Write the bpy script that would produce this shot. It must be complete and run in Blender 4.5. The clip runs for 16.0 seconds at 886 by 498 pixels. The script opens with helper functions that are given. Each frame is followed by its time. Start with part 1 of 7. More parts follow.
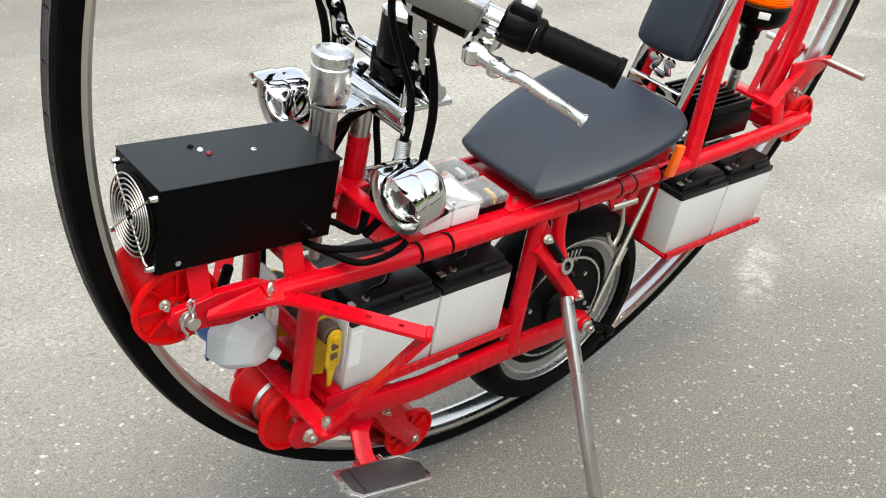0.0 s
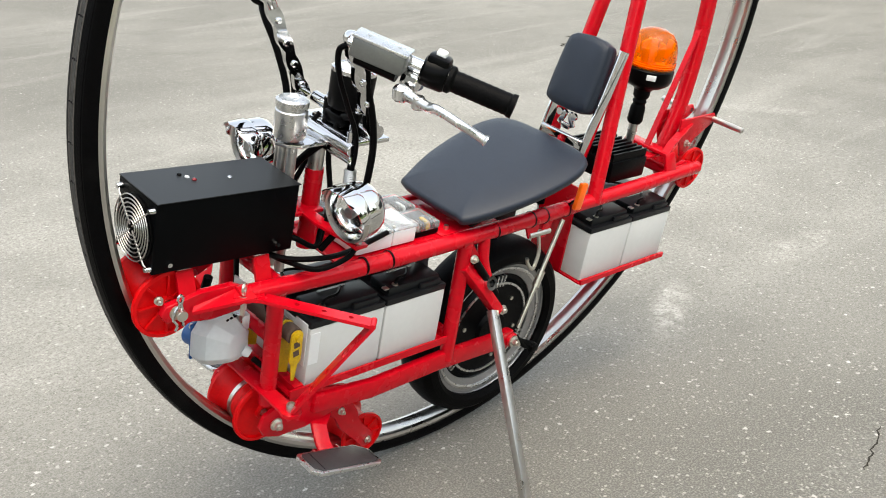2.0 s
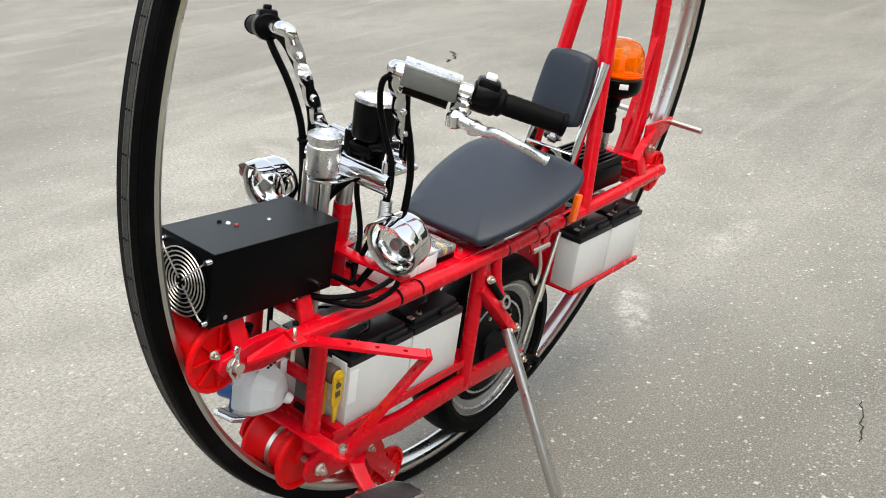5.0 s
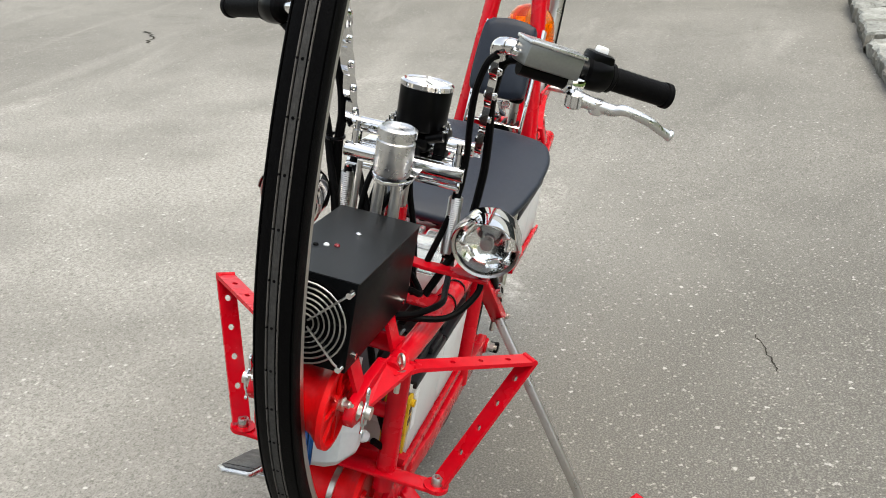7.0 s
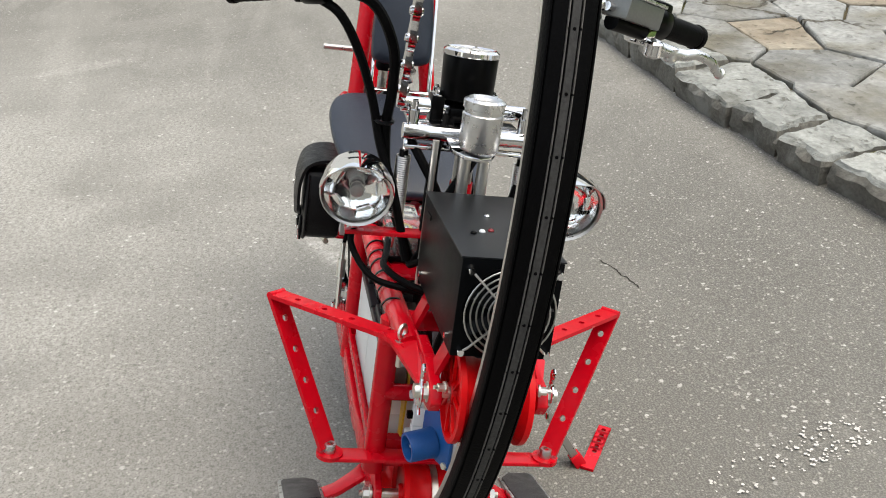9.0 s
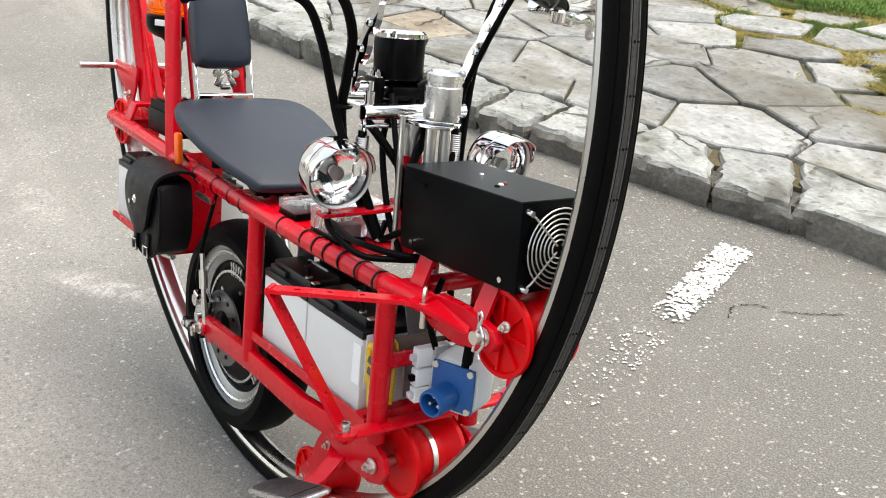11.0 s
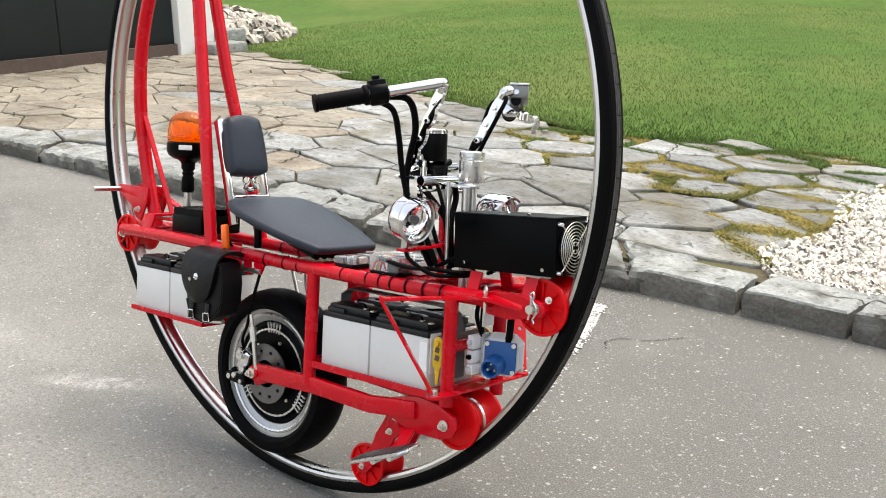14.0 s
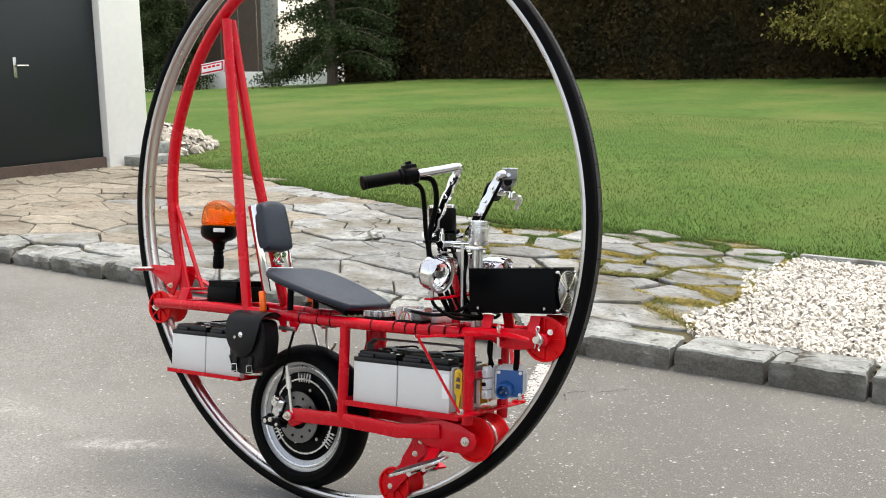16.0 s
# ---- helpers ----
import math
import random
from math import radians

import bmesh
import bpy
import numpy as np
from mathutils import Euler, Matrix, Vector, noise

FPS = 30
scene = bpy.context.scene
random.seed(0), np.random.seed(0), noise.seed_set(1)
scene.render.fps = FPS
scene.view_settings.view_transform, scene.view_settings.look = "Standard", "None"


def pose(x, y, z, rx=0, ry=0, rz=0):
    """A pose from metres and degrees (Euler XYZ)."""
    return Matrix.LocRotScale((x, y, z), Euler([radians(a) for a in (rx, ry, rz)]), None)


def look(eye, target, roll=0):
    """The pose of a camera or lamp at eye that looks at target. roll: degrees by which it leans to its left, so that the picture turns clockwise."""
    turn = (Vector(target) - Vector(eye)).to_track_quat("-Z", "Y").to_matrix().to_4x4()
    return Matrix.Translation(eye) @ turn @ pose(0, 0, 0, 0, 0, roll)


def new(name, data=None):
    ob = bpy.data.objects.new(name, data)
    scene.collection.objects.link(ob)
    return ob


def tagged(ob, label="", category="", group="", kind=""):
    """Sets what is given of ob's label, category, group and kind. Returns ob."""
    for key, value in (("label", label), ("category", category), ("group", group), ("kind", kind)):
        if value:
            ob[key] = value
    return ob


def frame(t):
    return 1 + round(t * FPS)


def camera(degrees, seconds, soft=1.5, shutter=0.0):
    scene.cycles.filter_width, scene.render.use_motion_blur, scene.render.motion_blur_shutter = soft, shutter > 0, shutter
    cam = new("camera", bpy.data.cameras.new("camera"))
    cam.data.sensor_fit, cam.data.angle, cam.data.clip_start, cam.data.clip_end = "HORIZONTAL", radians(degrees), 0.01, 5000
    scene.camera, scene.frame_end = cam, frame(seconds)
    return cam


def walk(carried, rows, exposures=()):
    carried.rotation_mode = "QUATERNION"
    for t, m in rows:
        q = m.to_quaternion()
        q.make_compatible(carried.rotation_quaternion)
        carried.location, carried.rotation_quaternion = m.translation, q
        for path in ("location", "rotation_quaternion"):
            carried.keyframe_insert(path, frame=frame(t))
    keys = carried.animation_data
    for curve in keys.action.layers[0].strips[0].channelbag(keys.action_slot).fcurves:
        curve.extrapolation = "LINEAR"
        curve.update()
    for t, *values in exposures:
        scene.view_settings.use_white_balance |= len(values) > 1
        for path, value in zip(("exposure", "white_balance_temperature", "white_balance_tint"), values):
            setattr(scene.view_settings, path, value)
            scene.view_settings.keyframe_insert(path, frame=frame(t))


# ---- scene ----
cam = camera(48.0, 16.0, soft=1.0)
PATH = [
    (0, (1.2, 1.07, 1.258), (0.0463, -0.2776, 0.3339), -0.4),
    (0.5, (1.308, 1.154, 1.268), (0.0845, -0.1603, 0.3859), 0.0),
    (1, (1.372, 1.233, 1.281), (0.1138, -0.0733, 0.4379), 0.0),
    (1.5, (1.41, 1.286, 1.277), (0.1286, -0.0265, 0.4794), -0.1),
    (2, (1.406, 1.353, 1.271), (0.1363, 0.0022, 0.5208), -0.7),
    (2.5, (1.385, 1.432, 1.276), (0.1479, 0.0377, 0.5519), -1.4),
    (3, (1.384, 1.451, 1.273), (0.1487, 0.0516, 0.5564), -1.6),
    (5.5, (1.639, 0.976, 1.293), (0.0962, -0.053, 0.5429), -3.1),
    (6, (1.669, 0.817, 1.298), (0.0515, -0.0615, 0.516), -2.9),
    (6.5, (1.73, 0.608, 1.285), (0.0233, -0.0638, 0.488), -2.4),
    (7, (1.747, 0.433, 1.288), (-0.0167, -0.0608, 0.485), -1.7),
    (7.5, (1.723, 0.279, 1.319), (-0.0671, -0.0467, 0.49), -1.2),
    (8, (1.719, 0.123, 1.321), (-0.0878, -0.0175, 0.475), -1.3),
    (8.5, (1.729, -0.062, 1.304), (-0.0749, -0.0036, 0.441), -1.8),
    (11, (1.606, -0.801, 1.288), (0.1529, 0.2584, 0.413), -0.4),
    (11.5, (1.651, -0.925, 1.285), (0.234, 0.224, 0.467), -1.0),
    (12, (1.67, -1.046, 1.284), (0.299, 0.173, 0.525), -1.0),
    (12.5, (1.655, -1.198, 1.294), (0.36, 0.095, 0.592), -0.3),
    (13, (1.642, -1.379, 1.296), (0.412, 0.005, 0.651), 0.3),
    (13.5, (1.716, -1.547, 1.332), (0.493, -0.092, 0.706), 0.0),
    (14, (1.781, -1.688, 1.334), (0.582, -0.2015, 0.7426), -0.4),
    (14.5, (1.849, -1.862, 1.337), (0.6795, -0.3362, 0.7866), -0.8),
    (15, (1.865, -2.042, 1.337), (0.7386, -0.4653, 0.8427), -0.7),
    (15.5, (1.87, -2.187, 1.342), (0.7776, -0.5683, 0.9092), -0.5),
    (16, (1.874, -2.316, 1.338), (0.8097, -0.6654, 0.9602), -0.6),
]
EXPOSURES = [(0, 1.70, 7400, 6), (3, 1.66, 7420, 6.5), (6, 1.56, 7400, 7), (8.5, 1.37, 7400, 8), (11, 1.79, 7380, 9), (13, 1.75, 7350, 10), (16, 1.57, 7320, 10)]
walk(cam, [(t, look(eye, target, roll)) for t, eye, target, roll in PATH], EXPOSURES)

# ---- light: a bright overcast sky ----
world = bpy.data.worlds.new("world")
scene.world = world
world.use_nodes = True
wn = world.node_tree.nodes
sky = wn.new("ShaderNodeTexSky")
sky.sky_type, sky.sun_disc = "NISHITA", False
sky.sun_elevation, sky.sun_rotation = radians(73), radians(24)
sky.dust_density, sky.ozone_density, sky.air_density = 2.0, 1.0, 1.2
wn["Background"].inputs["Strength"].default_value = 0.14
overcast = wn.new("ShaderNodeHueSaturation")
overcast.inputs["Saturation"].default_value = 0.6
world.node_tree.links.new(sky.outputs[0], overcast.inputs["Color"])
world.node_tree.links.new(overcast.outputs[0], wn["Background"].inputs["Color"])
sun = new("sun", bpy.data.lights.new("sun", "SUN"))
sun.data.energy, sun.data.angle, sun.data.color = 1.0, radians(55), (1.0, 0.98, 0.95)
sun.matrix_world = look((1.5, 3.4, 12), (0, 0, 0))


# ---- materials ----
def material(name, colour, rough=0.5, metal=0.0, var=0.0, scale=20.0, bump=0.0, bump_scale=200.0, coat=0.0, trans=0.0, ior=1.45, spec=0.5, stain=None, stain_scale=3.0, stain_at=(0.5, 0.7), each=0.0, rough_var=0.0, island=0.0):
    m = bpy.data.materials.new(name)
    m.use_nodes = True
    nt = m.node_tree
    b = nt.nodes["Principled BSDF"]
    b.inputs["Roughness"].default_value = rough
    b.inputs["Metallic"].default_value = metal
    b.inputs["Coat Weight"].default_value = coat
    b.inputs["Coat Roughness"].default_value = 0.06
    b.inputs["Transmission Weight"].default_value = trans
    b.inputs["IOR"].default_value = ior
    b.inputs["Specular IOR Level"].default_value = spec
    co = nt.nodes.new("ShaderNodeTexCoord").outputs["Object"]
    base = nt.nodes.new("ShaderNodeRGB")
    base.outputs[0].default_value = (*colour, 1)
    out = base.outputs[0]

    def tex(sc, detail=4.0):
        n = nt.nodes.new("ShaderNodeTexNoise")
        n.inputs["Scale"].default_value, n.inputs["Detail"].default_value = sc, detail
        nt.links.new(co, n.inputs["Vector"])
        return n.outputs["Fac"]

    def ramp(fac, a, b2, lo, hi):
        r = nt.nodes.new("ShaderNodeMapRange")
        r.inputs[1].default_value, r.inputs[2].default_value, r.inputs[3].default_value, r.inputs[4].default_value = a, b2, lo, hi
        nt.links.new(fac, r.inputs[0])
        return r.outputs[0]

    def mix(fac, c1, c2, kind="MIX"):
        n = nt.nodes.new("ShaderNodeMix")
        n.data_type, n.blend_type = "RGBA", kind
        nt.links.new(fac, n.inputs["Factor"])
        nt.links.new(c1, n.inputs["A"])
        if isinstance(c2, tuple):
            n.inputs["B"].default_value = (*c2, 1)
        else:
            nt.links.new(c2, n.inputs["B"])
        return n.outputs["Result"]

    if var:
        out = mix(ramp(tex(scale), 0.3, 0.7, 0.0, 1.0), out, tuple(min(1.0, c * (1 + var)) for c in colour))
        out = mix(ramp(tex(scale * 7), 0.35, 0.65, 0.0, 0.6), out, tuple(c * (1 - var) for c in colour))
    if stain:
        out = mix(ramp(tex(stain_scale, 8.0), stain_at[0], stain_at[1], 0.0, 1.0), out, stain)
    if each or island:
        info = nt.nodes.new("ShaderNodeObjectInfo").outputs["Random"] if each else nt.nodes.new("ShaderNodeNewGeometry").outputs["Random Per Island"]
        hsv = nt.nodes.new("ShaderNodeHueSaturation")
        nt.links.new(ramp(info, 0, 1, 1 - each - island, 1 + each + island), hsv.inputs["Value"])
        nt.links.new(out, hsv.inputs["Color"])
        out = hsv.outputs[0]
    nt.links.new(out, b.inputs["Base Color"])
    if rough_var:
        nt.links.new(ramp(tex(scale * 2), 0.3, 0.7, max(0.02, rough - rough_var), rough + rough_var), b.inputs["Roughness"])
    if bump:
        bn = nt.nodes.new("ShaderNodeBump")
        bn.inputs["Strength"].default_value, bn.inputs["Distance"].default_value = 1.0, bump
        nt.links.new(tex(bump_scale, 6.0), bn.inputs["Height"])
        nt.links.new(bn.outputs[0], b.inputs["Normal"])
    return m


RED = material("red_gloss_paint", (0.49, 0.0018, 0.010), 0.24, var=0.12, scale=12, rough_var=0.08, spec=0.3)
REDP = material("red_plastic", (0.60, 0.003, 0.006), 0.36, spec=0.2, var=0.12, scale=25, bump=0.0004, bump_scale=150)
BLACK = material("black_powder_coat", (0.001, 0.0012, 0.0016), 0.34, spec=0.07, var=0.2, scale=20, bump=0.0003, bump_scale=900)
BLACKP = material("black_plastic", (0.001, 0.001, 0.0012), 0.3, spec=0.09, var=0.2, scale=30)
RUBBER = material("black_rubber", (0.0014, 0.0014, 0.0016), 0.5, spec=0.06, var=0.35, scale=14, bump=0.0006, bump_scale=350, stain=(0.007, 0.0068, 0.0065), stain_scale=9, stain_at=(0.55, 0.8))
TREAD = material("worn_grey_rubber", (0.034, 0.033, 0.032), 0.6, spec=0.3, var=0.45, scale=30, bump=0.0008, bump_scale=300)
LEATHER = material("black_leatherette", (0.0095, 0.0145, 0.025), 0.42, spec=0.42, var=0.15, scale=30, bump=0.0006, bump_scale=700)
CHROME = material("chrome", (0.66, 0.66, 0.665), 0.06, 1.0, rough_var=0.03, scale=25)
STEEL = material("stainless_steel", (0.52, 0.505, 0.485), 0.33, 1.0, var=0.08, scale=16, rough_var=0.08)
RIMSTEEL = material("dull_hoop_steel", (0.53, 0.512, 0.487), 0.3, 1.0, var=0.05, scale=5, rough_var=0.05)
LIDBLACK = material("satin_black_lid", (0.004, 0.0048, 0.006), 0.42, spec=0.4, var=0.2, scale=20)
ALU = material("brushed_aluminium", (0.62, 0.62, 0.62), 0.3, 1.0, var=0.06, scale=40, rough_var=0.08)
ZINC = material("zinc_plated_steel", (0.66, 0.64, 0.58), 0.32, 1.0, var=0.1, scale=60)
CASE = material("grey_battery_plastic", (0.57, 0.57, 0.555), 0.5, var=0.03, scale=10, bump=0.0002, bump_scale=800)
WHITEP = material("white_plastic", (0.72, 0.73, 0.73), 0.45, var=0.04, scale=20)
GREYP = material("pale_grey_plastic", (0.55, 0.58, 0.59), 0.4, var=0.05, scale=20)
CLEAR = material("clear_plastic", (0.9, 0.92, 0.92), 0.08, trans=0.85, ior=1.3)
GLASS = material("clear_glass", (0.95, 0.97, 0.97), 0.02, trans=1.0, ior=1.15)
AMBER = material("amber_plastic", (1.0, 0.24, 0.008), 0.05, trans=0.9, ior=1.2, coat=0.3)
ORANGE = material("orange_reflector", (0.9, 0.13, 0.008), 0.3, var=0.1, scale=80)
YELLOW = material("yellow_zinc_paint", (0.58, 0.37, 0.012), 0.4, var=0.25, scale=40)
BLUE = material("blue_plastic", (0.003, 0.075, 0.26), 0.4, var=0.08, scale=40)
WEB = material("grey_webbing", (0.10, 0.10, 0.105), 0.8, var=0.2, scale=120, bump=0.0006, bump_scale=900)
BROWN = material("brown_webbing_roll", (0.09, 0.06, 0.045), 0.85, var=0.3, scale=80)
ASPHALT = material("worn_asphalt", (0.215, 0.205, 0.185), 0.9, bump=0.0022, bump_scale=120, spec=0.25)
STONE = material("grey_flagstone", (0.222, 0.228, 0.218), 0.75, var=0.34, scale=6, bump=0.018, bump_scale=13, stain=(0.125, 0.115, 0.085), stain_scale=2.6, stain_at=(0.46, 0.68), each=0.26, spec=0.35)
KERB = material("rough_kerb_stone", (0.245, 0.255, 0.24), 0.85, var=0.3, scale=9, bump=0.012, bump_scale=22, stain=(0.11, 0.11, 0.095), stain_scale=6, stain_at=(0.54, 0.72), each=0.13, spec=0.25)
SOIL = material("mossy_soil", (0.085, 0.072, 0.045), 0.95, var=0.4, scale=10, bump=0.006, bump_scale=60, stain=(0.095, 0.095, 0.042), stain_scale=3, stain_at=(0.45, 0.6), spec=0.1)
LAWN = material("lawn_green", (0.068, 0.122, 0.026), 0.9, var=0.3, scale=0.9, bump=0.02, bump_scale=60, stain=(0.114, 0.146, 0.041), stain_scale=0.5, stain_at=(0.46, 0.66), spec=0.1)
BLADE = material("grass_blade", (0.080, 0.137, 0.029), 0.7, var=0.3, scale=1.1, spec=0.2, stain=(0.126, 0.162, 0.048), stain_scale=0.6, stain_at=(0.47, 0.67), island=0.16)
MOSS = material("dry_moss", (0.29, 0.235, 0.075), 0.9, var=0.5, scale=7, stain=(0.13, 0.135, 0.04), stain_scale=3.4, stain_at=(0.46, 0.62), spec=0.1, island=0.35)
PEBBLE = material("white_gravel", (0.60, 0.565, 0.50), 0.8, var=0.2, scale=45, spec=0.3, island=0.3)
PLASTER = material("white_plaster", (0.78, 0.77, 0.74), 0.9, var=0.04, scale=2, bump=0.002, bump_scale=90, spec=0.2)
DOORM = material("dark_green_door_paint", (0.0062, 0.0100, 0.0118), 0.45, var=0.15, scale=3)
WOOD = material("brown_wood", (0.078, 0.054, 0.042), 0.7, var=0.3, scale=6)
PAINTW = material("worn_white_road_paint", (0.48, 0.47, 0.445), 0.85, var=0.15, scale=20, spec=0.2)
CRACK = material("crack_filler_dark", (0.03, 0.028, 0.024), 0.95, var=0.3, scale=12, spec=0.1)
# darker kerb stone for the sides, with the shade put into the colour
KERB_SHADE = material("shaded_kerb_side", (0.125, 0.12, 0.105), 0.9, var=0.35, scale=12, bump=0.012, bump_scale=30, stain=(0.22, 0.22, 0.20), stain_scale=7, stain_at=(0.52, 0.68), each=0.15, spec=0.2)
SHADED_FOOTING = material("shade_dark_footing", (0.06, 0.058, 0.052), 0.95, var=0.45, scale=14, bump=0.006, bump_scale=60, stain=(0.15, 0.145, 0.13), stain_scale=6, stain_at=(0.5, 0.7), spec=0.15)
RIMDARK = material("grey_cast_aluminium", (0.33, 0.33, 0.335), 0.36, 0.85, var=0.12, scale=40)
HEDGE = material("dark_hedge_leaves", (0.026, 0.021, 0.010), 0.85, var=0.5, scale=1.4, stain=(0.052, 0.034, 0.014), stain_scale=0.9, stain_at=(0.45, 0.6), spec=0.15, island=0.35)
NEEDLE = material("conifer_needles", (0.036, 0.052, 0.020), 0.75, var=0.4, scale=2.5, spec=0.15, island=0.4)
LEAFY = material("yellow_green_leaves", (0.15, 0.135, 0.03), 0.7, var=0.4, scale=3, spec=0.2, island=0.3)
BARK = material("grey_brown_bark", (0.09, 0.07, 0.055), 0.9, var=0.4, scale=12, bump=0.01, bump_scale=30)
BROWNSTONE = material("brown_flagstone", (0.24, 0.215, 0.17), 0.8, var=0.22, scale=5, bump=0.012, bump_scale=16, stain=(0.15, 0.12, 0.085), stain_scale=1.8, stain_at=(0.5, 0.72), each=0.16, spec=0.3)
ROCK = material("pale_garden_rock", (0.38, 0.35, 0.30), 0.85, var=0.35, scale=9, spec=0.2, island=0.4)
BAGHIDE = material("black_bag_leather", (0.0035, 0.0036, 0.0042), 0.42, spec=0.22, var=0.3, scale=24, bump=0.0008, bump_scale=420, rough_var=0.1)
CLOSING = material("unseen_wall_grey", (0.30, 0.29, 0.265), 0.9, var=0.2, scale=0.8, bump=0.003, bump_scale=40, spec=0.2)
PADGREY = material("worn_dark_rubber_pad", (0.030, 0.028, 0.030), 0.38, spec=0.45, var=0.3, scale=30, bump=0.0004, bump_scale=500, rough_var=0.1)
YREFLECT = material("lit_yellow_reflector", (0.95, 0.55, 0.05), 0.3, spec=0.5, var=0.2, scale=90)
DISCDARK = material("dark_brake_steel", (0.15, 0.15, 0.152), 0.34, 0.9, var=0.2, scale=30)
GAUGE = material("gauge_dial_white", (0.75, 0.75, 0.74), 0.4, var=0.04, scale=40)


def slate(m, stretch):
    """Cleft streaks across the stone."""
    nt = m.node_tree
    b = nt.nodes["Principled BSDF"]
    co = nt.nodes.new("ShaderNodeTexCoord").outputs["Object"]
    mp = nt.nodes.new("ShaderNodeMapping")
    mp.inputs["Scale"].default_value = stretch
    nt.links.new(co, mp.inputs["Vector"])
    turn = nt.nodes.new("ShaderNodeCombineXYZ")
    nt.links.new(nt.nodes.new("ShaderNodeObjectInfo").outputs["Random"], turn.inputs["Z"])
    nt.links.new(turn.outputs[0], mp.inputs["Rotation"])
    n = nt.nodes.new("ShaderNodeTexNoise")
    n.inputs["Scale"].default_value, n.inputs["Detail"].default_value, n.inputs["Distortion"].default_value = 4.0, 8.0, 0.6
    nt.links.new(mp.outputs[0], n.inputs["Vector"])
    r = nt.nodes.new("ShaderNodeMapRange")
    r.inputs[1].default_value, r.inputs[2].default_value, r.inputs[3].default_value, r.inputs[4].default_value = 0.32, 0.68, 0.8, 1.16
    nt.links.new(n.outputs["Fac"], r.inputs[0])
    h = nt.nodes.new("ShaderNodeHueSaturation")
    src = b.inputs["Base Color"].links[0].from_socket
    nt.links.new(src, h.inputs["Color"])
    nt.links.new(r.outputs[0], h.inputs["Value"])
    nt.links.new(h.outputs[0], b.inputs["Base Color"])
    old = b.inputs["Normal"].links[0].from_node
    bn = nt.nodes.new("ShaderNodeBump")
    bn.inputs["Strength"].default_value, bn.inputs["Distance"].default_value = 0.9, 0.012
    nt.links.new(n.outputs["Fac"], bn.inputs["Height"])
    nt.links.new(old.outputs[0], bn.inputs["Normal"])
    nt.links.new(bn.outputs[0], b.inputs["Normal"])


def splits(m, size, reach):
    """Thin dirt-filled splits that run part of the way through the stones, and small dark pits."""
    nt = m.node_tree
    b = nt.nodes["Principled BSDF"]
    co = nt.nodes.new("ShaderNodeTexCoord").outputs["Object"]

    def noise_at(sc, detail):
        n = nt.nodes.new("ShaderNodeTexNoise")
        n.inputs["Scale"].default_value, n.inputs["Detail"].default_value = sc, detail
        nt.links.new(co, n.inputs["Vector"])
        return n

    def step(fac, a, c, lo=0.0, hi=1.0):
        r = nt.nodes.new("ShaderNodeMapRange")
        r.inputs[1].default_value, r.inputs[2].default_value, r.inputs[3].default_value, r.inputs[4].default_value = a, c, lo, hi
        nt.links.new(fac, r.inputs[0])
        return r.outputs[0]

    bend = nt.nodes.new("ShaderNodeVectorMath")
    bend.operation = "MULTIPLY_ADD"
    bend.inputs[1].default_value = (0.22, 0.22, 0.0)
    nt.links.new(noise_at(5, 6).outputs["Color"], bend.inputs[0])
    nt.links.new(co, bend.inputs[2])
    v = nt.nodes.new("ShaderNodeTexVoronoi")
    v.feature = "DISTANCE_TO_EDGE"
    v.inputs["Scale"].default_value = size
    nt.links.new(bend.outputs[0], v.inputs["Vector"])
    line = nt.nodes.new("ShaderNodeMath")
    line.operation = "MULTIPLY"
    nt.links.new(step(v.outputs["Distance"], 0.016, 0.004), line.inputs[0])
    nt.links.new(step(noise_at(1.7, 3).outputs["Fac"], reach, reach + 0.06), line.inputs[1])
    pits = nt.nodes.new("ShaderNodeMath")
    pits.operation = "MAXIMUM"
    nt.links.new(line.outputs[0], pits.inputs[0])
    nt.links.new(step(noise_at(26, 5).outputs["Fac"], 0.60, 0.70, 0.0, 0.55), pits.inputs[1])
    mx = nt.nodes.new("ShaderNodeMix")
    mx.data_type = "RGBA"
    nt.links.new(pits.outputs[0], mx.inputs["Factor"])
    nt.links.new(b.inputs["Base Color"].links[0].from_socket, mx.inputs["A"])
    mx.inputs["B"].default_value = (0.055, 0.048, 0.034, 1)
    nt.links.new(mx.outputs["Result"], b.inputs["Base Color"])
    bn = nt.nodes.new("ShaderNodeBump")
    bn.invert = True
    bn.inputs["Strength"].default_value, bn.inputs["Distance"].default_value = 1.0, 0.008
    nt.links.new(pits.outputs[0], bn.inputs["Height"])
    nt.links.new(b.inputs["Normal"].links[0].from_socket, bn.inputs["Normal"])
    nt.links.new(bn.outputs[0], b.inputs["Normal"])


slate(STONE, (1.8, 3.0, 2.0))
slate(BROWNSTONE, (1.8, 3.0, 2.0))
slate(KERB, (2.2, 3.5, 9.0))
splits(STONE, 1.5, 0.50)
splits(BROWNSTONE, 1.5, 0.50)
splits(KERB, 2.0, 0.58)


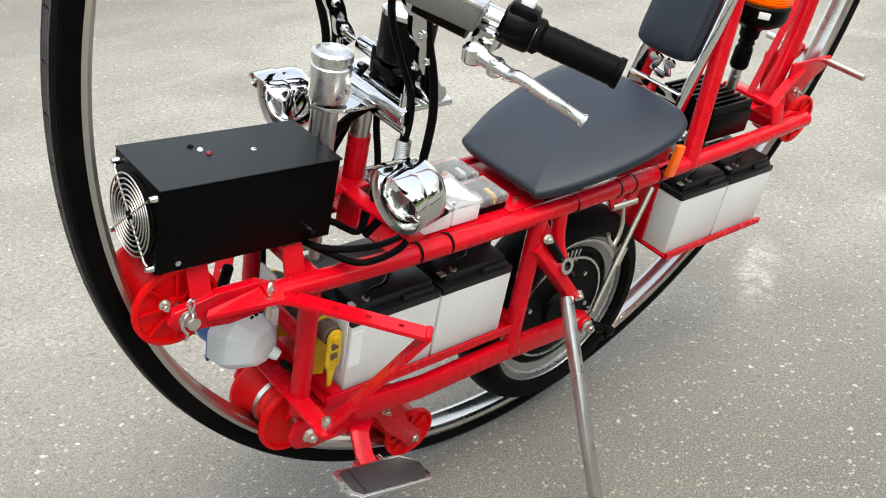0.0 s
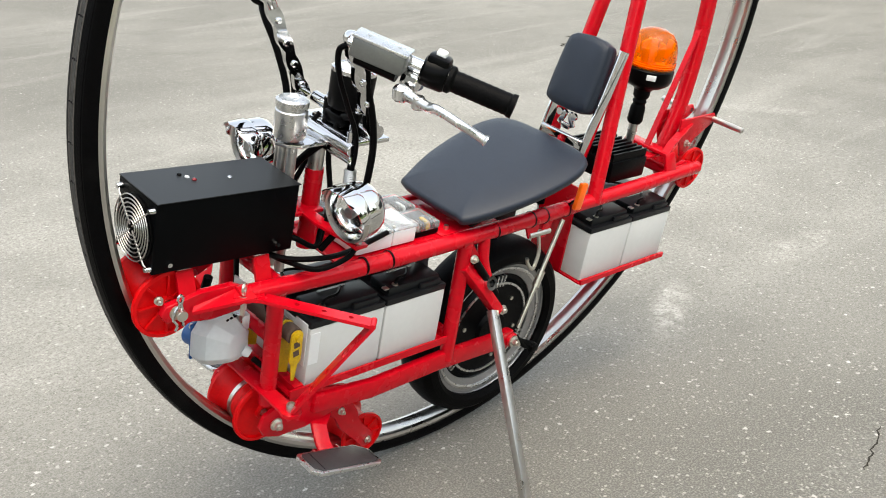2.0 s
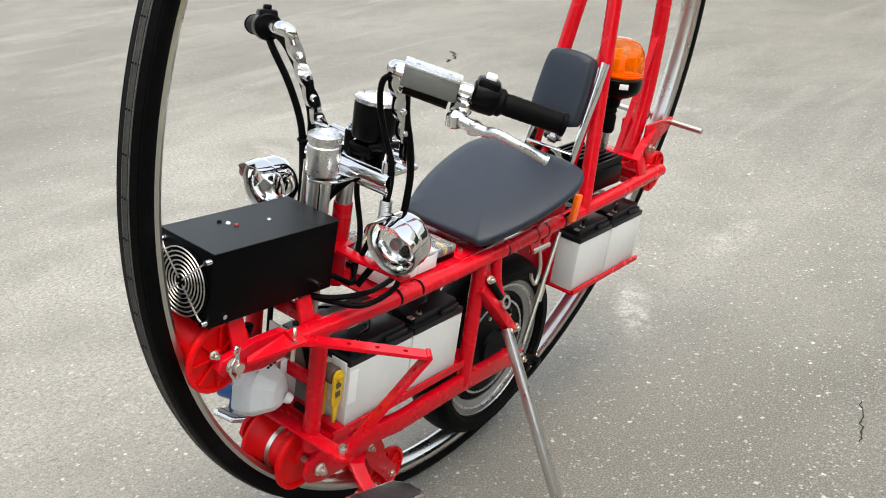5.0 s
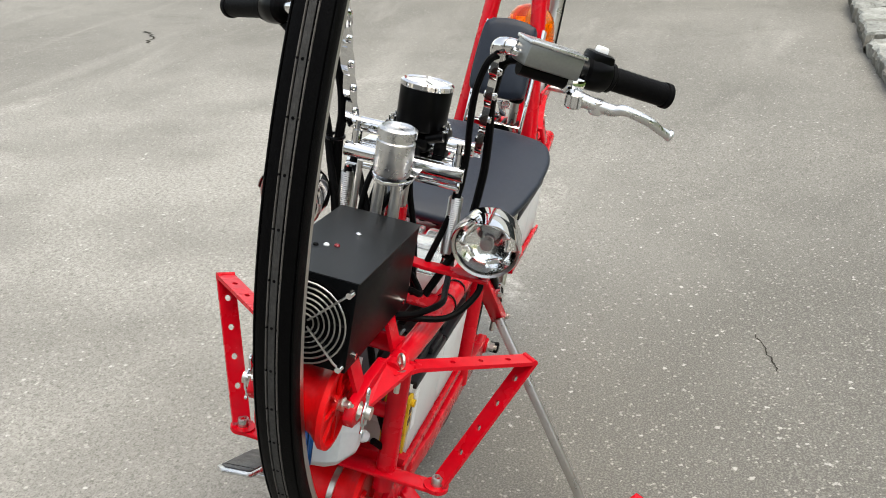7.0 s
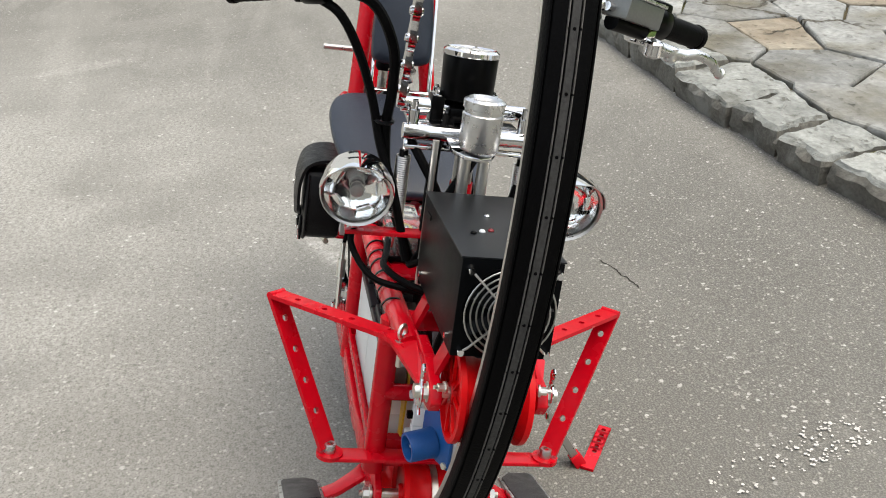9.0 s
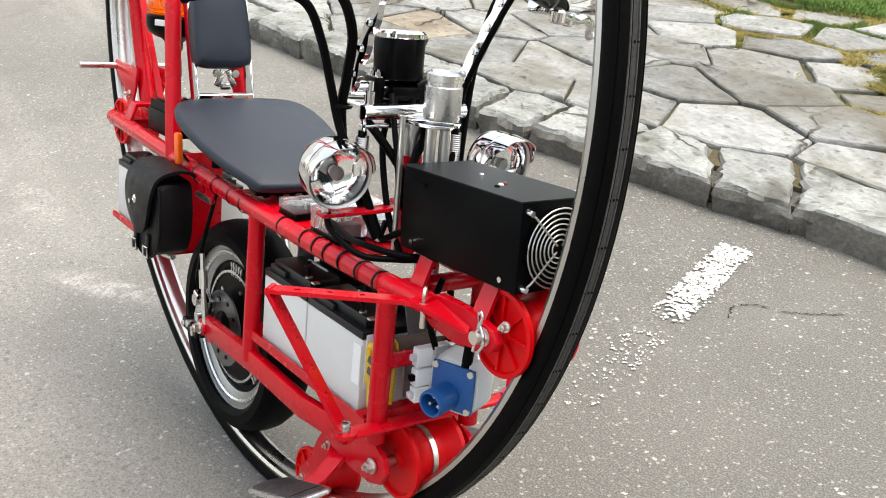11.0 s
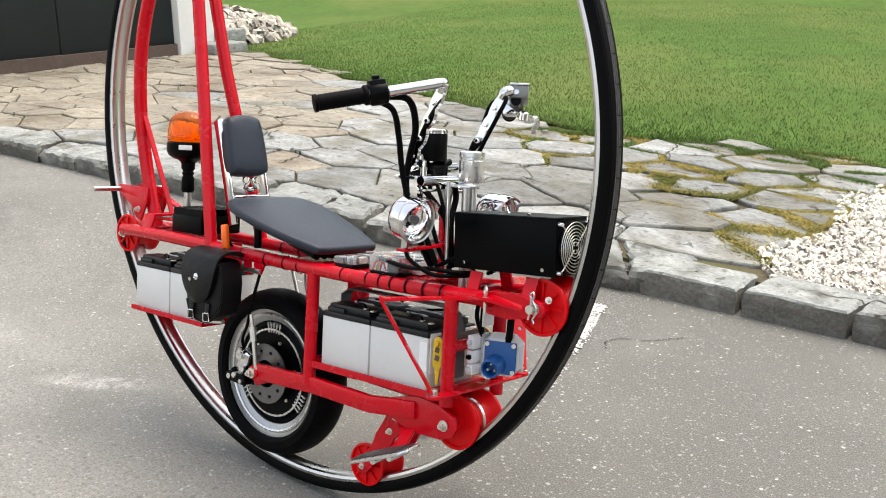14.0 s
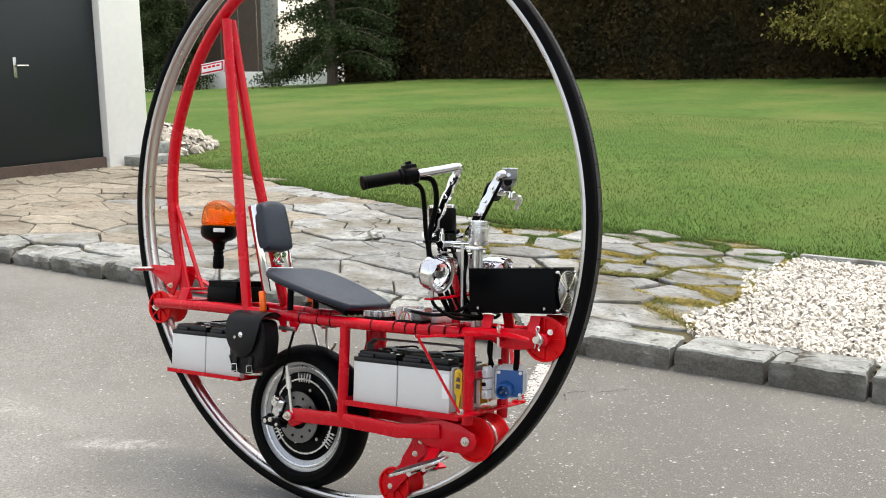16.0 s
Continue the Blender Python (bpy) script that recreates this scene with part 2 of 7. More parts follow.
def asphalt_detail():
    """Pale and dark stone chips, fine grain, large soft blotches and pale scuffs on the asphalt."""
    nt = ASPHALT.node_tree
    b = nt.nodes["Principled BSDF"]
    co = nt.nodes.new("ShaderNodeTexCoord").outputs["Object"]

    def noise_at(sc, detail, distort=0.0, stretch=None):
        n = nt.nodes.new("ShaderNodeTexNoise")
        n.inputs["Scale"].default_value, n.inputs["Detail"].default_value, n.inputs["Distortion"].default_value = sc, detail, distort
        src = co
        if stretch:
            mp = nt.nodes.new("ShaderNodeMapping")
            mp.inputs["Scale"].default_value, mp.inputs["Rotation"].default_value = stretch, (0, 0, -0.5)
            nt.links.new(co, mp.inputs["Vector"])
            src = mp.outputs[0]
        nt.links.new(src, n.inputs["Vector"])
        return n.outputs["Fac"]

    def cells(sc):
        v = nt.nodes.new("ShaderNodeTexVoronoi")
        v.inputs["Scale"].default_value = sc
        warp = nt.nodes.new("ShaderNodeTexNoise")
        warp.inputs["Scale"].default_value, warp.inputs["Detail"].default_value = sc * 1.3, 2
        nt.links.new(co, warp.inputs["Vector"])
        bend = nt.nodes.new("ShaderNodeVectorMath")
        bend.operation = "MULTIPLY_ADD"
        bend.inputs[1].default_value = (1.1 / sc, 1.1 / sc, 0.0)
        nt.links.new(warp.outputs["Color"], bend.inputs[0])
        nt.links.new(co, bend.inputs[2])
        nt.links.new(bend.outputs[0], v.inputs["Vector"])
        sep = nt.nodes.new("ShaderNodeSeparateColor")
        nt.links.new(v.outputs["Color"], sep.inputs[0])
        # chips differ in size
        size = nt.nodes.new("ShaderNodeMath")
        size.operation = "MULTIPLY_ADD"
        size.inputs[1].default_value = 0.35
        nt.links.new(sep.outputs[2], size.inputs[0])
        nt.links.new(v.outputs["Distance"], size.inputs[2])
        return sep.outputs, size.outputs[0]

    def step(fac, a, b2, lo=0.0, hi=1.0):
        r = nt.nodes.new("ShaderNodeMapRange")
        r.inputs[1].default_value, r.inputs[2].default_value, r.inputs[3].default_value, r.inputs[4].default_value = a, b2, lo, hi
        nt.links.new(fac, r.inputs[0])
        return r.outputs[0]

    def times(u, v):
        n = nt.nodes.new("ShaderNodeMath")
        n.operation = "MULTIPLY"
        nt.links.new(u, n.inputs[0])
        nt.links.new(v, n.inputs[1])
        return n.outputs[0]

    def mix(fac, c1, c2):
        n = nt.nodes.new("ShaderNodeMix")
        n.data_type = "RGBA"
        nt.links.new(fac, n.inputs["Factor"])
        for key, c in (("A", c1), ("B", c2)):
            if isinstance(c, tuple):
                n.inputs[key].default_value = (c[0] * 0.84, c[1] * 0.84, c[2] * 0.84, 1)
            else:
                nt.links.new(c, n.inputs[key])
        return n.outputs["Result"]

    out = mix(step(noise_at(0.55, 7), 0.36, 0.66), (0.150, 0.147, 0.135), (0.250, 0.244, 0.225))
    out = mix(step(noise_at(2.6, 6, 0.5), 0.48, 0.70, 0.0, 0.7), out, (0.135, 0.132, 0.121))
    out = mix(step(noise_at(1.1, 7, 0.8, (0.5, 2.6, 1)), 0.54, 0.74, 0.0, 0.62), out, (0.36, 0.352, 0.328))
    # a darker stained patch
    mp = nt.nodes.new("ShaderNodeMapping")
    mp.inputs["Location"].default_value, mp.inputs["Scale"].default_value = (-0.10, -0.50, 0.0), (0.42, 0.55, 1.0)
    nt.links.new(co, mp.inputs["Vector"])
    ball = nt.nodes.new("ShaderNodeTexGradient")
    ball.gradient_type = "SPHERICAL"
    nt.links.new(mp.outputs[0], ball.inputs["Vector"])
    out = mix(times(step(ball.outputs["Fac"], 0.02, 0.55, 0.0, 0.85), step(noise_at(2.2, 5), 0.15, 0.5)), out, (0.105, 0.102, 0.093))
    # a broad pale patch behind the machine, to its right
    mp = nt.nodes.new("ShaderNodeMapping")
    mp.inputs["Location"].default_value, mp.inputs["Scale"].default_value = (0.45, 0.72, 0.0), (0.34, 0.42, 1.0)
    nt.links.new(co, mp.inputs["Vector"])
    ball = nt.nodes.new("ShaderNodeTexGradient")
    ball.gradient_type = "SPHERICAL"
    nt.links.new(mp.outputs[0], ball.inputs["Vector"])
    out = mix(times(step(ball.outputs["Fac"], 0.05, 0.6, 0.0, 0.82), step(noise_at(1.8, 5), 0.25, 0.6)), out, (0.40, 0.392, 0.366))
    # pale smears, each a soft streak broken up by the grain
    streaky = step(noise_at(9, 6, 1.2), 0.36, 0.62)
    for x, y, turn, long, wide, amount in ((-0.90, -0.12, 30, 0.24, 0.075, 0.85), (-3.21, -1.19, 110, 0.34, 0.09, 0.6), (-1.61, -0.105, 178, 0.26, 0.08, 0.6), (-2.40, -2.90, 169, 0.34, 0.10, 0.6), (-1.65, -2.48, 66, 0.26, 0.08, 0.55)):
        mp = nt.nodes.new("ShaderNodeMapping")
        mp.vector_type = "TEXTURE"
        mp.inputs["Location"].default_value, mp.inputs["Rotation"].default_value, mp.inputs["Scale"].default_value = (x, y, 0.0), (0, 0, math.radians(turn)), (long, wide, 1.0)
        nt.links.new(co, mp.inputs["Vector"])
        ball = nt.nodes.new("ShaderNodeTexGradient")
        ball.gradient_type = "SPHERICAL"
        nt.links.new(mp.outputs[0], ball.inputs["Vector"])
        out = mix(times(step(ball.outputs["Fac"], 0.0, 0.55, 0.0, amount), streaky), out, (0.47, 0.46, 0.43))
    out = mix(step(noise_at(70, 4), 0.6, 0.4, 0.0, 0.5), out, (0.15, 0.146, 0.128))
    out = mix(step(noise_at(230, 3), 0.44, 0.6, 0.0, 0.34), out, (0.36, 0.352, 0.325))
    out = mix(step(noise_at(170, 3), 0.5, 0.35, 0.0, 0.5), out, (0.10, 0.098, 0.088))
    rnd, dist = cells(75)
    out = mix(times(step(rnd[1], 0.82, 0.9, 0.0, 0.5), step(dist, 0.6, 0.35)), out, (0.12, 0.117, 0.105))
    patchy = step(noise_at(3.5, 4), 0.35, 0.6, 0.25, 1.0)
    out = mix(times(times(step(rnd[0], 0.92, 0.94), step(dist, 0.5, 0.30)), patchy), out, (0.50, 0.49, 0.46))
    rnd, dist = cells(140)
    out = mix(times(step(rnd[0], 0.78, 0.9, 0.0, 0.62), step(dist, 0.65, 0.4)), out, (0.44, 0.43, 0.39))
    out = mix(times(step(rnd[1], 0.84, 0.92, 0.0, 0.6), step(dist, 0.6, 0.35)), out, (0.12, 0.117, 0.103))
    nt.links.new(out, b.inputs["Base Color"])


asphalt_detail()

# ---- building helpers ----
# The machine is built in its own frame (x ahead, y to its left, z up, from the centre of the big wheel) and leans on its stand.
LEANING = Matrix(((0.99756, 0.01754, -0.06759, 0.0), (-0.00529, 0.98416, 0.17723, 0.0195), (0.06963, -0.17644, 0.98185, 0.8434), (0, 0, 0, 1)))
OFF = {}


def thing(name, label, category, at=(0, 0, 0), group="", frame_of=LEANING):
    ob = new(name)
    ob.empty_display_size = 0.1
    ob.matrix_world = frame_of @ Matrix.Translation(at)
    OFF[ob.name] = Vector(at)
    return tagged(ob, label, category, group)


def part(name, bm, mat, parent=None, label="", sharp=35):
    me = bpy.data.meshes.new(name)
    if parent is not None:
        bmesh.ops.translate(bm, verts=bm.verts, vec=-OFF[parent.name])
    bmesh.ops.recalc_face_normals(bm, faces=bm.faces)
    bm.to_mesh(me)
    bm.free()
    me.polygons.foreach_set("use_smooth", [True] * len(me.polygons))
    me.set_sharp_from_angle(angle=radians(sharp))
    me.materials.append(mat)
    ob = new(name, me)
    if parent is not None:
        ob.parent = parent
        OFF[ob.name] = OFF[parent.name]
    else:
        OFF[ob.name] = Vector((0, 0, 0))
    return tagged(ob, label)


def B():
    return bmesh.new()


def box(bm, centre, size, rot=(0, 0, 0), bevel=0.0, seg=2, m=None):
    r = bmesh.ops.create_cube(bm, size=1.0, matrix=(m or Matrix.Identity(4)) @ pose(*centre, *rot) @ Matrix.Diagonal((*size, 1)))
    if bevel:
        edges = list({e for v in r["verts"] for e in v.link_edges})
        bmesh.ops.bevel(bm, geom=edges, offset=bevel, segments=seg, profile=0.5, affect="EDGES", clamp_overlap=True)
    return bm


def along(p0, p1):
    p0, p1 = Vector(p0), Vector(p1)
    return Matrix.Translation(p0) @ (p1 - p0).to_track_quat("Z", "Y").to_matrix().to_4x4()


def cyl(bm, p0, p1, r0, r1=None, seg=20, bevel=0.0):
    r1 = r0 if r1 is None else r1
    h = (Vector(p1) - Vector(p0)).length
    if bevel:
        return lathe(bm, [(0, 0), (r0 - bevel, 0), (r0, bevel), (r1, h - bevel), (r1 - bevel, h), (0, h)], along(p0, p1), seg)
    return lathe(bm, [(0, 0), (r0, 0), (r1, h), (0, h)], along(p0, p1), seg)


def lathe(bm, profile, m, seg=24, closed=False):
    """Turns a profile of (radius, height) about the z axis of m."""
    rings = []
    for r, z in profile:
        if r < 1e-6:
            rings.append([bm.verts.new(m @ Vector((0, 0, z)))])
        else:
            rings.append([bm.verts.new(m @ Vector((r * math.cos(a), r * math.sin(a), z))) for a in (2 * math.pi * k / seg for k in range(seg))])
    pairs = list(zip(rings, rings[1:])) + ([(rings[-1], rings[0])] if closed else [])
    for a, b in pairs:
        if len(a) == 1 and len(b) == 1:
            continue
        for k in range(seg):
            k2 = (k + 1) % seg
            if len(a) == 1:
                bm.faces.new((a[0], b[k], b[k2]))
            elif len(b) == 1:
                bm.faces.new((a[k], a[k2], b[0]))
            else:
                bm.faces.new((a[k], a[k2], b[k2], b[k]))
    return bm


def smooth_path(pts, n=8):
    pts = [Vector(p) for p in pts]
    if len(pts) < 3:
        return pts
    ext = [2 * pts[0] - pts[1], *pts, 2 * pts[-1] - pts[-2]]
    out = []
    for i in range(1, len(ext) - 2):
        p0, p1, p2, p3 = ext[i - 1 : i + 3]
        for k in range(n):
            t = k / n
            out.append(0.5 * ((2 * p1) + (p2 - p0) * t + (2 * p0 - 5 * p1 + 4 * p2 - p3) * t * t + (3 * p1 - p0 - 3 * p2 + p3) * t**3))
    return out + [pts[-1]]


def tube(bm, pts, r, seg=12, curve=True, n=8):
    """A round bar along points."""
    pts = smooth_path(pts, n) if curve else [Vector(p) for p in pts]
    up = Vector((0.13, 0.27, 0.95))
    rings = []
    for i, p in enumerate(pts):
        d = (pts[min(i + 1, len(pts) - 1)] - pts[max(i - 1, 0)]).normalized()
        a = d.cross(up)
        if a.length < 0.05:
            a = d.cross(Vector((1, 0, 0)))
        a.normalize()
        b = d.cross(a).normalized()
        up = b if i else up
        up = a.cross(d)
        rr = r(i / (len(pts) - 1)) if callable(r) else r
        rings.append([bm.verts.new(p + rr * (a * math.cos(t) + b * math.sin(t))) for t in (2 * math.pi * k / seg for k in range(seg))])
    for a, b in zip(rings, rings[1:]):
        for k in range(seg):
            bm.faces.new((a[k], a[(k + 1) % seg], b[(k + 1) % seg], b[k]))
    bm.faces.new(rings[0][::-1])
    bm.faces.new(rings[-1])
    return bm


def bar(bm, pts, width, thick, side=None, curve=False, n=6, bevel=0.0):
    """A flat or square bar along points; side: the way its width points."""
    pts = smooth_path(pts, n) if curve else [Vector(p) for p in pts]
    rings = []
    for i, p in enumerate(pts):
        d0 = (p - pts[i - 1]).normalized() if i else (pts[1] - p).normalized()
        d1 = (pts[i + 1] - p).normalized() if i < len(pts) - 1 else d0
        d = (d0 + d1).normalized()
        w = Vector(side) if side is not None else Vector((0, 1, 0))
        w = (w - d * w.dot(d)).normalized()
        u = d.cross(w).normalized()
        k = 1 / max(0.35, d.dot(d0))
        # the bar keeps its thickness through a bend
        stretch = (d1 - d0)
        su = k if abs(stretch.dot(u)) > abs(stretch.dot(w)) else 1
        sw = k if su == 1 else 1
        rings.append([bm.verts.new(p + w * sw * width / 2 * a + u * su * thick / 2 * b) for a, b in ((1, 1), (-1, 1), (-1, -1), (1, -1))])
    for a, b in zip(rings, rings[1:]):
        for k in range(4):
            bm.faces.new((a[k], a[(k + 1) % 4], b[(k + 1) % 4], b[k]))
    bm.faces.new(rings[0][::-1])
    bm.faces.new(rings[-1])
    if bevel:
        bmesh.ops.bevel(bm, geom=list(bm.edges), offset=bevel, segments=2, profile=0.5, affect="EDGES", clamp_overlap=True)
    return bm


def plate(bm, outline, y0, y1, m=None, bevel=0.0):
    """A plate cut to an outline in x and z, between y0 and y1."""
    m = m or Matrix.Identity(4)
    lo = [bm.verts.new(m @ Vector((x, y0, z))) for x, z in outline]
    hi = [bm.verts.new(m @ Vector((x, y1, z))) for x, z in outline]
    faces = [bm.faces.new(lo), bm.faces.new(hi[::-1])]
    k = len(outline)
    for i in range(k):
        faces.append(bm.faces.new((lo[i], hi[i], hi[(i + 1) % k], lo[(i + 1) % k])))
    if bevel:
        bmesh.ops.bevel(bm, geom=list({e for f in faces for e in f.edges}), offset=bevel, segments=2, profile=0.5, affect="EDGES", clamp_overlap=True)
    return bm


def disc_outline(cx, cz, r, a0=0, a1=360, n=24):
    return [(cx + r * math.cos(radians(a0 + (a1 - a0) * k / n)), cz + r * math.sin(radians(a0 + (a1 - a0) * k / n))) for k in range(n + (0 if a1 - a0 == 360 else 1))]


def bolt(name, parent, p, way, r=0.006, h=0.007, mat=None):
    """A hexagon bolt head on a washer."""
    p, way = Vector(p), Vector(way).normalized()
    bm = B()
    cyl(bm, p, p + way * h * 0.3, r * 1.5, seg=14)
    cyl(bm, p + way * h * 0.3, p + way * h * 1.3, r, seg=6)
    cyl(bm, p + way * h * 1.3, p + way * h * 1.9, r * 0.5, seg=10)
    return part(name, bm, mat or ZINC, parent)


def pierced_bar(bm, p0, p1, side, width, thick, holes, r):
    """A flat strip from p0 to p1 with round holes at the given parts of its length."""
    p0, p1 = Vector(p0), Vector(p1)
    d, length = (p1 - p0).normalized(), (p1 - p0).length
    s = Vector(side)
    s = (s - d * s.dot(d)).normalized()
    nrm = d.cross(s)
    w = width / 2

    def pt(u, v, z):
        return p0 + d * u + s * v + nrm * z

    def quad(*ps):
        bm.faces.new([bm.verts.new(q) for q in ps])

    cuts = [0.0]
    for h in holes:
        cuts += [h * length - w, h * length + w]
    cuts.append(length)
    edge = []
    for a, b in zip(cuts[::2], cuts[1::2]):
        for z in (-thick / 2, thick / 2):
            quad(pt(a, -w, z), pt(b, -w, z), pt(b, 0, z), pt(b, w, z), pt(a, w, z), pt(a, 0, z))
        edge += [a, b]
    for h in holes:
        c = h * length
        rim, inner = [], []
        for k in range(8):
            a = 2 * math.pi * k / 8
            cu, cv = math.cos(a), math.sin(a)
            f = w / max(abs(cu), abs(cv))
            rim.append((c + cu * f, cv * f))
            inner.append((c + cu * r, cv * r))
        edge.append(c)
        for k in range(8):
            j = (k + 1) % 8
            for z in (-thick / 2, thick / 2):
                quad(pt(*rim[k], z), pt(*rim[j], z), pt(*inner[j], z), pt(*inner[k], z))
            quad(pt(*inner[k], -thick / 2), pt(*inner[j], -thick / 2), pt(*inner[j], thick / 2), pt(*inner[k], thick / 2))
    edge.sort()
    for u0, u1 in zip(edge, edge[1:]):
        for v in (-w, w):
            quad(pt(u0, v, -thick / 2), pt(u1, v, -thick / 2), pt(u1, v, thick / 2), pt(u0, v, thick / 2))
    for u in (0, length):
        for v0, v1 in ((-w, 0), (0, w)):
            quad(pt(u, v0, -thick / 2), pt(u, v1, -thick / 2), pt(u, v1, thick / 2), pt(u, v0, thick / 2))
    bmesh.ops.remove_doubles(bm, verts=bm.verts, dist=1e-5)
    return bm


# ---- the setting ----
random.seed(4)


def ease(a, b, v):
    u = min(1.0, max(0.0, (v - a) / (b - a)))
    return u * u * (3 - 2 * u)


def rise(x):
    """The yard swells a little along the kerb behind the machine."""
    knots = ((-9.5, 0.0), (-7.4, 0.0), (-6.0, 0.08), (-4.5, 0.15), (-3.4, 0.168), (-2.4, 0.158), (-1.9, 0.148), (-1.5, 0.136), (-1.15, 0.115), (-0.84, 0.09), (-0.5, 0.055), (-0.1, 0.018), (0.2, 0.0), (99.0, 0.0))
    for (xa, za), (xb, zb) in zip(knots, knots[1:]):
        if x <= xb:
            return za + (zb - za) * max(0.0, (x - xa) / (xb - xa))
    return 0.0


def road_z(x, y):
    near = ease(-3.2, -1.4, x)
    return rise(x) * ease(-1.2 + 1.75 * near, 1.0 + 0.25 * near, y) * (1 - ease(2.6, 4.2, y))


def swell(v, amount=1.0):
    """Lays a point of the level plan onto the swelling yard; the plan draws in as it rises."""
    ex, ey, ez = 1.87, -2.1, 1.337
    x = v[0]
    for _ in range(4):
        h = rise(x) * amount
        k = (ez - h) / ez
        x = ex + (v[0] - ex) * k
    return Vector((x, ey + (v[1] - ey) * k, h + v[2] * k))


ASPHALT_LABEL = "worn pale grey asphalt with light stone chips"
xs = [-300, -120, -40, -15, -10] + [-9.4 + 0.2 * k for k in range(50)] + [1, 3, 8, 25, 100, 300]
ys = [-300, -100, -30, -8, -3] + [-1.4 + 0.15 * k for k in range(40)] + [6, 12, 40, 120, 300]
bm = B()
vs = [[bm.verts.new((x, y, road_z(x, y))) for y in ys] for x in xs]
for i in range(len(xs) - 1):
    for j in range(len(ys) - 1):
        bm.faces.new((vs[i][j], vs[i + 1][j], vs[i + 1][j + 1], vs[i][j + 1]))
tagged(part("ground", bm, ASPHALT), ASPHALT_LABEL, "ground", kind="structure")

TOP = 0.105


def between(knots, x):
    """The height of a line of knots at x."""
    for (xa, ya), (xb, yb) in zip(knots, knots[1:]):
        if x <= xb:
            return ya + (yb - ya) * max(0.0, (x - xa) / (xb - xa))
    return knots[-1][1]


def lawn_edge(x):
    """Where the paving ends and the lawn begins."""
    return between(((-7.0, 6.05), (-6.3, 5.74), (-5.2, 5.34), (-4.0, 4.92), (-3.1, 4.62), (-2.4, 4.40), (-1.7, 4.18), (-1.25, 4.16), (-0.7, 4.34), (0.0, 4.28), (0.46, 4.06), (0.95, 3.99), (40.0, 3.99)), x) + 0.02 * math.sin(x * 5.1)


def lawn_z(x, y):
    d = max(0.0, y - lawn_edge(max(x, -7.0)))
    return TOP - 0.01 + 0.031 * min(1.0, max(0.1, (x + 30) / 14)) * d * min(1.0, d / 6) + 0.012 * noise.noise(Vector((x * 0.5, y * 0.5, 0)))


def kerb_y(x):
    """The front of the kerb on the level plan."""
    return between(((-9.5, 1.58), (-3.0, 1.58), (-1.3, 1.57), (-0.4, 1.60), (0.0, 1.66), (0.5, 1.68), (1.2, 1.675), (9.0, 1.68)), x)


def on_lawn(x, y, lift=0.0):
    edge = lawn_edge(max(x, -7.0))
    return swell((x, y, lawn_z(x, y) + lift), 1 - ease(edge, edge + 7.0, y))


# bed under the paving, gravel and moss
bm = B()
outline = [(x, kerb_y(x) + 0.2) for x in [-9.5 + 0.5 * q for q in range(22)] + [9.0]] + [(9.0, 4.6)] + [(-0.5 * q, 4.6 + 0.3 * max(0, 0.5 * q - 1.5)) for q in range(20)]
lo = [bm.verts.new(swell((x, y, -0.02))) for x, y in outline]
hi = [bm.verts.new(swell((x, y, TOP - 0.03))) for x, y in outline]
k = len(outline)
for i in range(k):
    bm.faces.new((lo[i], lo[(i + 1) % k], hi[(i + 1) % k], hi[i]))
across = [[bm.verts.new(swell((-9.5 + 0.5 * q, kerb_y(-9.5 + 0.5 * q) + 0.2 + ((4.6 + 0.3 * max(0.0, -1.5 + 9.5 - 0.5 * q)) - kerb_y(-9.5 + 0.5 * q) - 0.2) * r / 5, TOP - 0.03))) for r in range(6)] for q in range(38)]
for p, q in zip(across, across[1:]):
    for r in range(5):
        bm.faces.new((p[r], q[r], q[r + 1], p[r + 1]))
tagged(part("paving_bed", bm, SOIL), "dark mossy soil between the paving stones", "soil", kind="structure")

# the lawn, one grid that starts at the curved edge of the paving
bm = B()
grid = []
for i in range(141):
    x = -40 + 70 * i / 140
    col = []
    for j in range(61):
        u = j / 60
        y = lawn_edge(max(x, -7.0)) + 33 * u**1.8
        col.append(bm.verts.new(on_lawn(x, y)))
    grid.append(col)
for a, b in zip(grid, grid[1:]):
    for j in range(60):
        bm.faces.new((a[j], b[j], b[j + 1], a[j + 1]))
tagged(part("lawn", bm, LAWN), "short green lawn with paler patches", "lawn", kind="structure")


def blades(name, mat, label, count, place, height, width, lean=0.5, parent=None, category="grass"):
    """Many small blades in one mesh; place() gives a foot."""
    verts, faces = [], []
    for k in range(count):
        x, y, z = place()
        h, w, a = height * random.uniform(0.5, 1.2), width * random.uniform(0.6, 1.3), random.uniform(0, 6.283)
        lx, ly = lean * h * math.cos(a * 3.7), lean * h * math.sin(a * 3.7)
        dx, dy = w * math.cos(a), w * math.sin(a)
        verts += [(x - dx, y - dy, z), (x + dx, y + dy, z), (x + lx, y + ly, z + h)]
        faces.append((3 * k, 3 * k + 1, 3 * k + 2))
    me = bpy.data.meshes.new(name)
    me.from_pydata(verts, [], faces)
    me.materials.append(mat)
    ob = new(name, me)
    return tagged(ob, label, category, kind="stuff")


def lawn_place():
    x = random.uniform(-9, 6)
    y = lawn_edge(max(x, -7.0)) - 0.03 + 9 * random.random() ** 2.2
    return on_lawn(x, y, -0.004)


blades("grass_blades", BLADE, "short green grass blades of the lawn", 130000, lawn_place, 0.026, 0.004)


